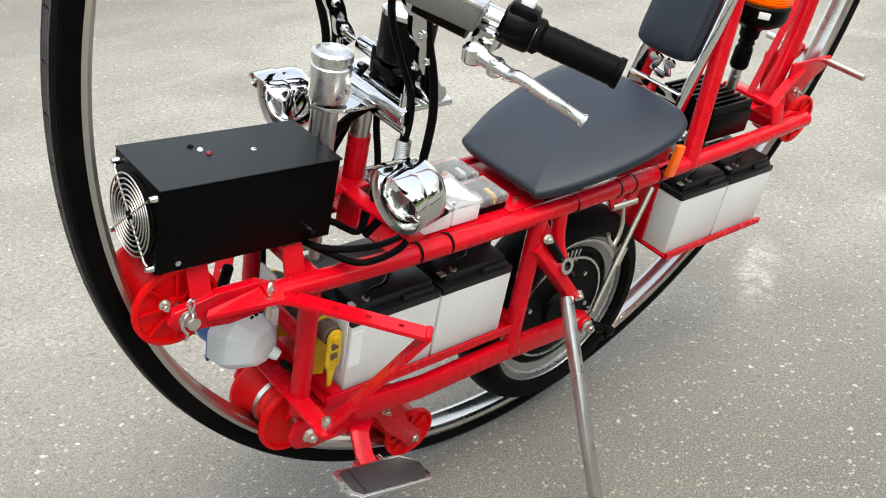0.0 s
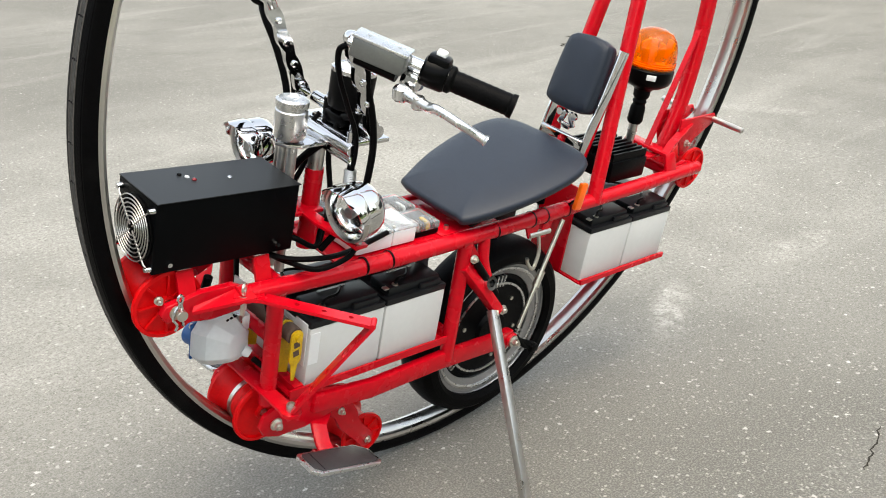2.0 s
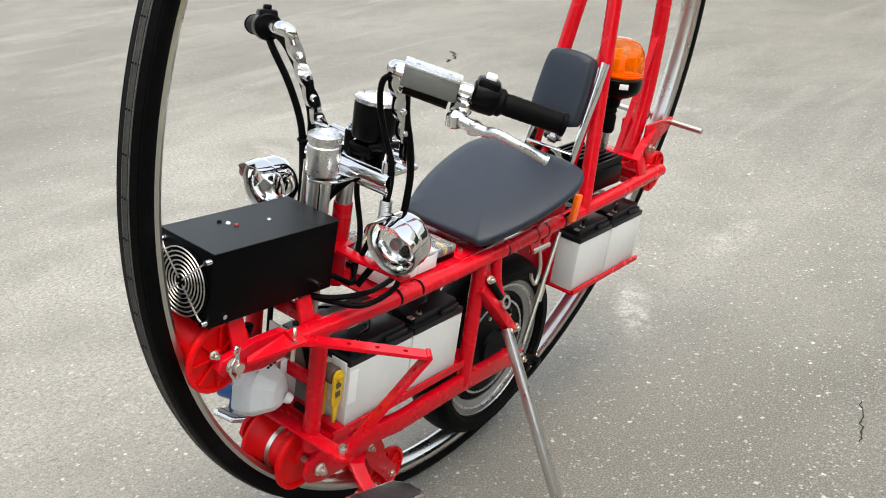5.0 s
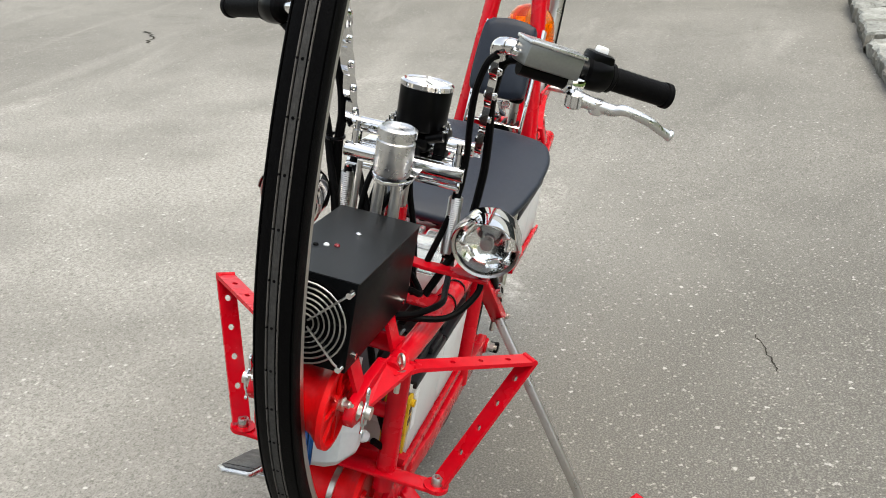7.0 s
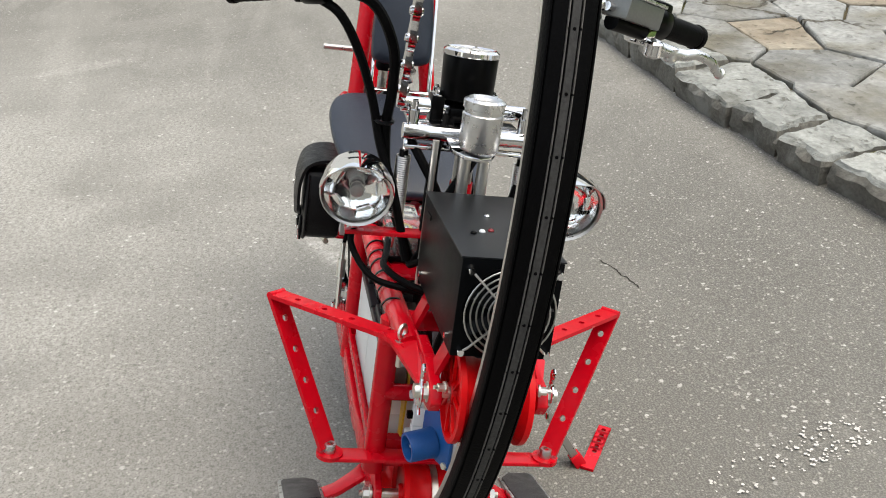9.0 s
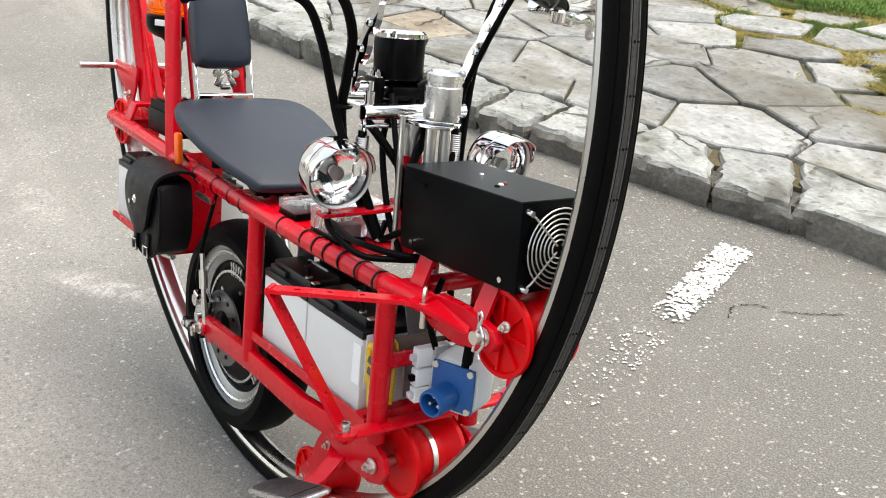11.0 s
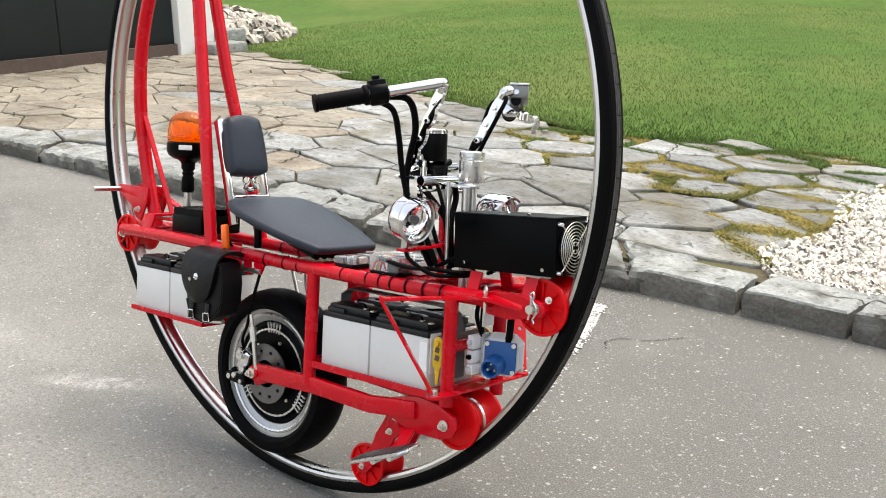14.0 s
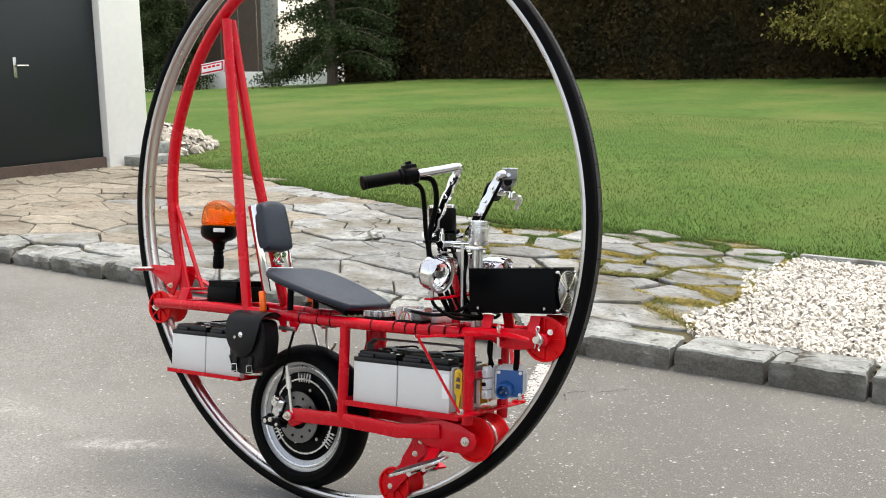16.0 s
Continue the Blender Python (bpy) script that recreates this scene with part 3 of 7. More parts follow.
# footing below the overhanging kerb slabs, its dark colour paints the shade under them
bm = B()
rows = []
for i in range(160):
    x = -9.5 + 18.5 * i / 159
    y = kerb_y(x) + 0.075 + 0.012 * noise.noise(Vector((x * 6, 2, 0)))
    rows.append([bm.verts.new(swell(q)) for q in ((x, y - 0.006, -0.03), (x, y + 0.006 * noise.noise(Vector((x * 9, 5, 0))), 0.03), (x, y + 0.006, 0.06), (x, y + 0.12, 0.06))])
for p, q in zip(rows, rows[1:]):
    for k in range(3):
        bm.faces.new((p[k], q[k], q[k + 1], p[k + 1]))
tagged(part("kerb_footing", bm, SHADED_FOOTING), "footing below the kerb stones, coloured dark as the shade under them", "kerb", kind="structure")


# stones: cells round scattered seeds, cut by the half planes between neighbours
def clip(poly, p, d):
    out = []
    for a, b in zip(poly, poly[1:] + poly[:1]):
        sa, sb = (a - p).dot(d), (b - p).dot(d)
        if sa <= 0:
            out.append(a)
        if sa * sb < 0:
            out.append(a + (b - a) * (sa / (sa - sb)))
    return out


SQ = 1.55


def squash(p):
    return Vector((p[0] + 0.22 * p[1], p[1] * SQ))


def slab(name, pts, top, thick, rough, parent, mat, sharp=50, under=0.010):
    """A split stone with the outline pts: ragged sides, a chipped upper edge and an uneven top."""
    c = sum(pts, Vector((0, 0))) / len(pts)
    tx, ty = random.uniform(-0.012, 0.012), random.uniform(-0.014, 0.014)
    seed = random.uniform(0, 50)
    bm = B()

    def ring_at(inset, dz, amount):
        out = []
        for p in pts:
            v = p - c
            n = 0.65 * noise.noise(Vector((p.x * 13, p.y * 13, seed + dz * 40))) + 0.5 * noise.noise(Vector((p.x * 34, p.y * 34, seed - dz * 60)))
            k = max(0.2, 1 - (inset + amount * n) / max(v.length, 1e-3))
            zz = top + dz + tx * v.x + ty * v.y + 0.35 * amount * noise.noise(Vector((p.x * 11, p.y * 11, seed + 9 + dz * 20)))
            out.append(bm.verts.new(swell((c.x + v.x * k, c.y + v.y * k, zz))))
        return out

    def cleft(x, y):
        """Split stone comes off in thin layers."""
        return 0.0045 * round(2.4 * noise.noise(Vector((x * 4 + seed, y * 7, seed))) + 0.8 * noise.noise(Vector((x * 15, y * 15, seed))))

    def top_ring(inset):
        out = []
        for p in pts:
            v = p - c
            q = c + v * max(0.08, 1 - inset / max(v.length, 1e-3))
            out.append(bm.verts.new(swell((q.x, q.y, top + cleft(q.x, q.y) + tx * (q.x - c.x) + ty * (q.y - c.y)))))
        return out

    rings = [ring_at(under, -thick, rough * 0.5), ring_at(0.002 + under * 0.4, -thick * 0.66, rough), ring_at(rough * 0.15, -thick * 0.33, rough), ring_at(rough * 0.35, -0.004 - rough * 0.3, rough), ring_at(0.004 + rough * 0.7, 0.0, rough * 0.7), top_ring(0.018 + rough), top_ring(0.045 + rough), top_ring(0.085 + rough), top_ring(0.14 + rough)]
    k = len(pts)
    for ra, rb in zip(rings, rings[1:]):
        for i in range(k):
            bm.faces.new((ra[i], ra[(i + 1) % k], rb[(i + 1) % k], rb[i]))
    mid = bm.verts.new(swell((c.x, c.y, top + 0.004)))
    for i in range(k):
        bm.faces.new((rings[-1][i], rings[-1][(i + 1) % k], mid))
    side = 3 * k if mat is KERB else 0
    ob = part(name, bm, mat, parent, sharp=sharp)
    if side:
        # split sides get a darker stone colour: their shade is painted in, top stays pale
        ob.data.materials.append(KERB_SHADE)
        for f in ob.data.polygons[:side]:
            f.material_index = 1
    return ob


paving = tagged(new("paving"), "crazy paving of irregular grey-brown flagstones", "paving", kind="structure")
kerb = tagged(new("kerb"), "row of rough grey split-stone kerb slabs", "kerb", kind="structure")
OFF[paving.name] = OFF[kerb.name] = Vector((0, 0, 0))


def is_mossy(x, y):
    return x > -2.0 and y > 2.15 + max(0.0, 0.3 - 0.5 * x)


def in_gravel(x, y, margin=0.0):
    return x > 0.37 + 0.07 * math.sin(y * 5.2) + 0.5 * max(0.0, 2.25 - y) - margin and kerb_y(x) + 0.25 < y < 3.93


MOSSY = []


def stones():
    seeds = []
    # the front row
    x = -9.6
    while x < 0.0:
        step = min(random.uniform(0.22, 0.62), 0.06 - x)
        px = x + step / 2
        seeds.append((Vector((px, kerb_y(px) + random.uniform(0.11, 0.2))), True))
        x += step
    # cut blocks along the gravel, with open joints
    x = 0.06
    while x < 8.0:
        step = random.uniform(0.37, 0.41)
        seeds.append((Vector((x + step / 2, kerb_y(x) + 0.125)), True))
        back, lean = random.uniform(0.21, 0.26), random.uniform(-0.03, 0.03)
        corners = [Vector(q) for q in ((x + 0.008, kerb_y(x) + random.uniform(-0.01, 0.01)), (x + step - 0.010, kerb_y(x) + random.uniform(-0.01, 0.01)), (x + step - 0.008 + lean, kerb_y(x) + back), (x + 0.010 + lean, kerb_y(x) + back + random.uniform(-0.03, 0.02)))]
        ring = []
        for a, b in zip(corners, corners[1:] + corners[:1]):
            n = max(2, int((b - a).length / 0.025))
            ring += [a + (b - a) * k / n for k in range(n)]
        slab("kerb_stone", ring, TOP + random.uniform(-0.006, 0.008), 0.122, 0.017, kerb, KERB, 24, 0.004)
        x += step
    # the rest: scattered with gaps that differ from stone to stone
    tries = 0
    while tries < 9000:
        tries += 1
        x, y = random.uniform(-9.4, 4.0), random.uniform(1.8, 6.6)
        if y < kerb_y(x) + 0.40 or y > lawn_edge(max(x, -7.0)) + 0.25 or in_gravel(x, y, -0.1):
            continue
        q = squash((x, y))
        r = random.uniform(0.34, 0.62)
        if is_mossy(x, y):
            r = random.uniform(0.30, 0.54)
        if x > -1.0 and y > 3.55:
            r = random.uniform(0.26, 0.36)
        if all((squash(s) - q).length > r for s, f in seeds):
            seeds.append((Vector((x, y)), False))
    flat = [squash(s) for s, f in seeds]
    for i, (s, front) in enumerate(seeds):
        edge = lawn_edge(max(s.x, -7.0))
        if s.y > edge + 0.02 or (front and s.x > 0.06):
            continue
        poly = [flat[i] + Vector(v) for v in ((-0.75, -0.8), (0.75, -0.8), (0.75, 0.8), (-0.75, 0.8))]
        for j, q in enumerate(flat):
            if j != i and (q - flat[i]).length < 2.2:
                poly = clip(poly, (flat[i] + q) / 2, (q - flat[i]).normalized())
        poly = [Vector((p.x - 0.22 * p.y / SQ, p.y / SQ)) for p in poly]
        poly = clip(poly, Vector((0, edge + 0.06)), Vector((0, 1)))
        fy = kerb_y(s.x) + (random.uniform(-0.018, 0.018) if front else 0.03)
        slope = (kerb_y(s.x + 0.2) - kerb_y(s.x - 0.2)) / 0.4
        poly = clip(poly, Vector((s.x, fy)), Vector((slope, -1)).normalized())
        if not front and s.y < 4.05:
            poly = clip(poly, Vector((0.42 + 0.5 * max(0.0, 2.25 - s.y), 0)), Vector((1, 0.0)))
        if not front and s.x > -0.4:
            poly = clip(poly, Vector((0, kerb_y(0.3) + 0.275)), Vector((0, -1)))
        if len(poly) < 3:
            continue
        c = sum(poly, Vector((0, 0))) / len(poly)
        gap = random.uniform(0.014, 0.032) if is_mossy(c.x, c.y) and not front else random.uniform(0.002, 0.006)
        ring = []
        for a, b in zip(poly, poly[1:] + poly[:1]):
            steps = max(1, int((b - a).length / (0.028 if front else 0.05)))
            ring += [a + (b - a) * k / steps for k in range(steps)]
        pts = []
        for p in ring:
            v = p - c
            wob = gap + (0.012 if is_mossy(c.x, c.y) else 0.004) * max(0.0, noise.noise(Vector((p.x * 5, p.y * 5, 3)))) + 0.005 * abs(noise.noise(Vector((p.x * 17, p.y * 17, 8))))
            pts.append(c + v * max(0.3, (v.length - wob) / max(v.length, 1e-3)))
        if front:
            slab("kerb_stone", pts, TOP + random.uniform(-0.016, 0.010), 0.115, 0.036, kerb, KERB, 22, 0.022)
        else:
            if is_mossy(c.x, c.y):
                MOSSY.extend(pts)
            slab("flagstone", pts, TOP - 0.004 + random.uniform(-0.008, 0.012), 0.05, 0.006, paving, BROWNSTONE if random.random() < ease(-1.5, -6.0, c.x) else STONE, 24)


stones()


def joint_place():
    while True:
        p = random.choice(MOSSY)
        x, y = p.x + random.gauss(0, 0.034), p.y + random.gauss(0, 0.030)
        if y < lawn_edge(x) + 0.05 and noise.noise(Vector((x * 1.9, y * 2.7, 7))) + 0.4 * noise.noise(Vector((x * 9, y * 9, 3))) > -0.13 and not in_gravel(x, y, -0.08):
            return swell((x, y, TOP - 0.012))


blades("joint_grass", MOSS, "dry yellow-green grass and moss in the joints", 90000, joint_place, 0.011, 0.003, 1.6)


def edge_place():
    """Lawn grass creeps into the joints next to the lawn."""
    while True:
        p = random.choice(MOSSY)
        x, y = p.x + random.gauss(0, 0.02), p.y + random.gauss(0, 0.02)
        if lawn_edge(x) - 0.75 * random.random() < y < lawn_edge(x) + 0.05 and noise.noise(Vector((x * 3, y * 3, 15))) > -0.1 and not in_gravel(x, y, -0.05):
            return swell((x, y, TOP - 0.012))


blades("joint_grass", BLADE, "green lawn grass creeping into the stone joints", 22000, edge_place, 0.020, 0.0035, 0.9)

# white gravel bed
def pebbles(name, label, mat, count, place, r0, r1, parent=None):
    base = [Vector(v).normalized() for v in ((0, 0, 1), (0.9, 0, 0.45), (0.28, 0.85, 0.45), (-0.72, 0.53, 0.45), (-0.72, -0.53, 0.45), (0.28, -0.85, 0.45), (0.72, 0.53, -0.45), (-0.28, 0.85, -0.45), (-0.9, 0, -0.45), (-0.28, -0.85, -0.45), (0.72, -0.53, -0.45), (0, 0, -1))]
    tri = [(0, 1, 2), (0, 2, 3), (0, 3, 4), (0, 4, 5), (0, 5, 1), (1, 6, 2), (2, 7, 3), (3, 8, 4), (4, 9, 5), (5, 10, 1), (6, 7, 2), (7, 8, 3), (8, 9, 4), (9, 10, 5), (10, 6, 1)]
    verts, faces = [], []
    for k in range(count):
        x, y, z = place()
        r = random.uniform(r0, r1)
        q = Euler((random.uniform(0, 6), random.uniform(0, 6), random.uniform(0, 6))).to_matrix()
        s = (random.uniform(0.7, 1.3), random.uniform(0.7, 1.3), random.uniform(0.55, 0.9))
        n0 = len(verts)
        for v in base:
            w = q @ Vector((v.x * s[0], v.y * s[1], v.z * s[2])) * r * random.uniform(0.85, 1.15)
            verts.append((x + w.x, y + w.y, z + w.z))
        faces += [tuple(n0 + i for i in f) for f in tri]
    me = bpy.data.meshes.new(name)
    me.from_pydata(verts, [], faces)
    me.materials.append(mat)
    return tagged(new(name, me), label, "gravel", kind="stuff")


def gravel_place():
    while True:
        x, y = random.uniform(0.3, 5.2), random.uniform(1.85, 4.5)
        if in_gravel(x, y):
            return x, y, TOP - 0.020 + random.uniform(-0.006, 0.012)


bm = B()
cut = [(0.43 + 0.07 * math.sin(y * 5.2) + 0.5 * max(0.0, 2.25 - y), y) for y in [1.94 + 0.1 * k for k in range(21)]]
outline = cut + [(9.0, 3.97), (9.0, 1.94)]
bm.faces.new([bm.verts.new((x, y, TOP - 0.026)) for x, y in outline])
tagged(part("gravel_bed", bm, PEBBLE), "layer of fine pale gravel below the larger stones", "gravel", kind="structure")
edging = tagged(new("gravel_edging"), "low pale stone edging between gravel and lawn", "edging", kind="structure")
OFF[edging.name] = Vector((0, 0, 0))
for k in range(9):
    part("edging_stone", box(B(), (0.72 + 0.52 * k, 3.955, TOP - 0.02), (0.512, 0.045, 0.075), (0, 0, random.uniform(-0.6, 0.6)), bevel=0.006), KERB, edging)
pebbles("gravel", "bed of small white and cream gravel", PEBBLE, 32000, gravel_place, 0.009, 0.019)


def rock_place():
    a, r = random.uniform(0, 6.28), math.sqrt(random.random())
    x, y = -9.15 + 1.0 * r * math.cos(a) - 0.25 * r * math.sin(a), 7.1 + 1.2 * r * math.sin(a)
    return x, y, lawn_z(x, y) + 0.02 + 0.34 * (1 - r**1.6)


tagged(pebbles("garden_stones", "pile of pale rounded stones on the lawn by the house corner", ROCK, 1100, rock_place, 0.045, 0.095), "pile of pale rounded stones on the lawn by the house corner", "stones", kind="stuff")
block_m = pose(-7.5, -3.45, 0, 0, 0, 36)
white_block = thing("white_block", "white rendered block at the edge of the yard", "wall block", frame_of=Matrix.Identity(4))
part("body", box(B(), (0, 0, 0.45), (0.75, 0.62, 0.9), bevel=0.02, m=block_m), PLASTER, white_block)
sill_m = pose(-8.35, -2.45, 0, 0, 0, 30)
dark_sill = thing("dark_sill", "low dark board along the yard beside the white block", "board", frame_of=Matrix.Identity(4))
part("board", box(B(), (0, 0, 0.10), (0.12, 1.7, 0.2), bevel=0.01, m=sill_m), WOOD, dark_sill)

# marks on the asphalt
def flakes(name, mat, label, category, p0, p1, width, count, r0, r1, keep):
    """What is left of a painted stripe: many thin irregular flakes in one sheet."""
    bm = B()
    p0, p1 = Vector((*p0, 0)), Vector((*p1, 0))
    d = (p1 - p0).normalized()
    s = Vector((-d.y, d.x, 0))
    for k in range(count):
        u, v = random.random(), random.uniform(-0.5, 0.5)
        c = p0.lerp(p1, u) + s * v * width + Vector((random.gauss(0, 0.004), random.gauss(0, 0.004), 0))
        if noise.noise(c * 85) + 0.4 * noise.noise(c * 24) < keep(u, v):
            continue
        r, a0 = random.uniform(r0, r1), random.uniform(0, 6.28)
        z = road_z(c.x, c.y) + 0.0035 + 0.00002 * (k % 60)
        bm.faces.new([bm.verts.new((c.x + r * random.uniform(0.6, 1.3) * math.cos(a0 + 1.047 * i), c.y + r * random.uniform(0.6, 1.3) * math.sin(a0 + 1.047 * i), z)) for i in range(6)])
    return tagged(part(name, bm, mat), label, category, kind="structure")


flakes("road_marking", PAINTW, "worn white painted dash on the asphalt", "road marking", (0.0, 1.43), (0.15, 0.97), 0.095, 4200, 0.0018, 0.0052, lambda u, v: -0.30 + 0.8 * abs(v) ** 2 + 0.4 * u**4)
flakes("road_marking", PAINTW, "flaked remains of a white painted dash", "road marking", (0.17, 0.90), (0.29, 0.50), 0.10, 1100, 0.0014, 0.004, lambda u, v: 0.1 + 0.3 * u)


def crack(pts, width):
    """A thin forked crack."""
    bm = B()
    path = smooth_path([Vector((x, y, 0)) for x, y in pts], 9)
    rows = []
    for i, p in enumerate(path):
        d = (path[min(i + 1, len(path) - 1)] - path[max(0, i - 1)]).normalized()
        s = Vector((-d.y, d.x, 0))
        w = width * 0.5 * random.uniform(0.3, 1.3) * (0.15 if i in (0, len(path) - 1) else 1)
        j = s * random.uniform(-1.2, 1.2) * width
        rows.append((bm.verts.new(p + j - s * w + Vector((0, 0, 0.003 + road_z(p.x, p.y)))), bm.verts.new(p + j + s * w + Vector((0, 0, 0.003 + road_z(p.x, p.y))))))
    for a, b in zip(rows, rows[1:]):
        bm.faces.new((a[0], b[0], b[1], a[1]))
    return tagged(part("crack", bm, CRACK), "thin dark crack in the asphalt", "crack", kind="structure")


for pts, w in (([(0.21, 1.17), (0.225, 1.20), (0.27, 1.235)], 0.004), ([(0.24, 1.10), (0.212, 1.15), (0.21, 1.17)], 0.004), ([(0.30, 1.24), (0.35, 1.28), (0.41, 1.36)], 0.0045), ([(0.30, 1.24), (0.28, 1.30)], 0.003), ([(0.41, 1.36), (0.44, 1.42)], 0.003), ([(-0.70, 0.595), (-0.60, 0.625), (-0.50, 0.65)], 0.004), ([(-3.83, -3.02), (-4.0, -3.1), (-4.2, -3.25)], 0.02), ([(0.35, 1.28), (0.36, 1.22)], 0.003), ([(-0.95, 0.52), (-0.9, 0.56)], 0.004)):
    crack(pts, w)

# ---- the house ----
house = thing("house", "white rendered house corner with dark double doors", "house", frame_of=Matrix.Identity(4))
part("wall", box(B(), (-8.15, 5.74, 2.0), (0.7, 0.60, 4.0), bevel=0.01), PLASTER, house, "white rendered corner pillar")
part("lintel", box(B(), (-8.0, 2.9, 3.15), (0.35, 5.06, 1.7)), PLASTER, house)
part("wall", box(B(), (-8.2, -1.0, 2.0), (0.5, 2.6, 4.0)), PLASTER, house)
part("plinth", box(B(), (-7.92, 2.87, 0.16), (0.16, 5.1, 0.13)), WOOD, house)
part("step", box(B(), (-7.72, 5.9, 0.16), (0.5, 0.5, 0.12), bevel=0.02), KERB, house)
part("step", box(B(), (-8.0, 6.15, 0.26), (0.5, 0.45, 0.16), bevel=0.02), KERB, house)
for k, y in enumerate((4.72, 3.28, 1.84, 0.4)):
    leaf = part("door", box(B(), (-7.93, y, 1.26), (0.06, 1.42, 2.08), bevel=0.006), DOORM, house, "dark green-black painted door leaf")
    if k != 2:
        bm = B()
        hy = y - 0.36
        box(bm, (-7.893, hy, 1.28), (0.008, 0.04, 0.22), bevel=0.003)
        tube(bm, [(-7.89, hy, 1.3), (-7.85, hy, 1.3), (-7.845, hy + 0.02, 1.3), (-7.845, hy + 0.13, 1.3)], 0.009, 8)
        part("door_handle", bm, STEEL, leaf)

# unseen plain walls added behind the walk, to give the chrome dark reflections
for nm, c, size in (("wall_east", (11.0, -3.0, 2.2), (0.3, 18.0, 4.4)), ("wall_south", (-1.0, -16.0, 1.5), (24.0, 0.3, 3.0))):
    tagged(part(nm, box(B(), c, size), CLOSING), "unseen plain grey wall added to darken reflections", "wall", kind="structure")

# ---- far edge of the garden ----
def hedge_place():
    x = random.uniform(-20, 26)
    y = 25.0 + random.uniform(-0.5, 0.3) + 0.25 * math.sin(x * 1.7)
    return x, y, lawn_z(x, 25) - 0.1 + 5.2 * random.random()


def leaf_cloud(name, mat, label, category, count, place, size, kind="stuff", parent=None):
    verts, faces = [], []
    for k in range(count):
        p = Vector(place())
        q = Euler((random.uniform(-0.9, 0.9), random.uniform(-0.9, 0.9), random.uniform(0, 6.28))).to_matrix()
        s = size * random.uniform(0.5, 1.3)
        for v in ((-0.5, 0, -0.5), (0.5, 0.1, -0.35), (0.15, 0.2, 0.6)):
            verts.append(p + q @ Vector(v) * s)
        faces.append((3 * k, 3 * k + 1, 3 * k + 2))
    me = bpy.data.meshes.new(name)
    me.from_pydata(verts, [], faces)
    me.materials.append(mat)
    ob = new(name, me)
    if parent is not None:
        ob.parent = parent
        return ob
    return tagged(ob, label, category, kind=kind)


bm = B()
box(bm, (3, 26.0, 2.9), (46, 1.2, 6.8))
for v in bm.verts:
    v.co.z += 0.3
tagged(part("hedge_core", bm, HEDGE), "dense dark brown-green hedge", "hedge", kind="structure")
leaf_cloud("hedge", HEDGE, "tall clipped hedge with dark brownish leaves", "hedge", 110000, hedge_place, 0.10)

# low white garden wall and fence to the left of the hedge
garden_wall = thing("garden_wall", "low white garden wall below a brown board fence", "wall", frame_of=Matrix.Identity(4))
part("wall", box(B(), (-29.9, 25.2, 0.3), (19, 0.3, 1.2), bevel=0.02), PLASTER, garden_wall)
for k in range(15):
    part("board", box(B(), (-36.6 + k * 0.92, 25.6, 2.4), (0.86, 0.06, 3.4)), WOOD, garden_wall)
for x in (-29.0, -23.0):
    part("pillar", box(B(), (x, 25.0, 2.6), (0.5, 0.4, 4.2), bevel=0.02), KERB, garden_wall)


def conifer(at, height, spread, seed):
    random.seed(seed)
    tree = thing("conifer", "dark green conifer with drooping needle branches", "tree", at=at, frame_of=Matrix.Identity(4))
    part("trunk", tube(B(), [at, (at[0] + 0.05, at[1], at[2] + height * 0.5), (at[0], at[1], at[2] + height)], lambda t: 0.16 * (1 - t) + 0.02, 10), BARK, tree)
    tips = []
    limbs = B()
    for k in range(90):
        u = (k + random.random()) / 90
        z = at[2] + height * (0.06 + 0.9 * u)
        a = random.uniform(0, 6.283)
        ln = spread * (1 - u) ** 0.8 * random.uniform(0.6, 1.1) + 0.2
        p0 = Vector((at[0], at[1], z))
        p2 = p0 + Vector((math.cos(a) * ln, math.sin(a) * ln, -0.12 * ln))
        tube(limbs, [p0, (p0 + p2) / 2 + Vector((0, 0, 0.12 * ln)), p2], lambda t: 0.03 * (1 - t) + 0.006, 5, n=3)
        tips.append((p0, p2))
    part("limbs", limbs, BARK, tree)

    def place():
        a, b = random.choice(tips)
        t = random.random() ** 0.6
        p = a.lerp(b, t) + Vector((random.gauss(0, 0.13), random.gauss(0, 0.13), random.gauss(0, 0.1) + 0.12 * (a - b).length * t * (1 - t) * 2 - 0.22 * abs(random.gauss(0, 1)) * t)) - Vector(at)
        return p

    leaf_cloud("crown", NEEDLE, "", "", 70000, place, 0.075, parent=tree)


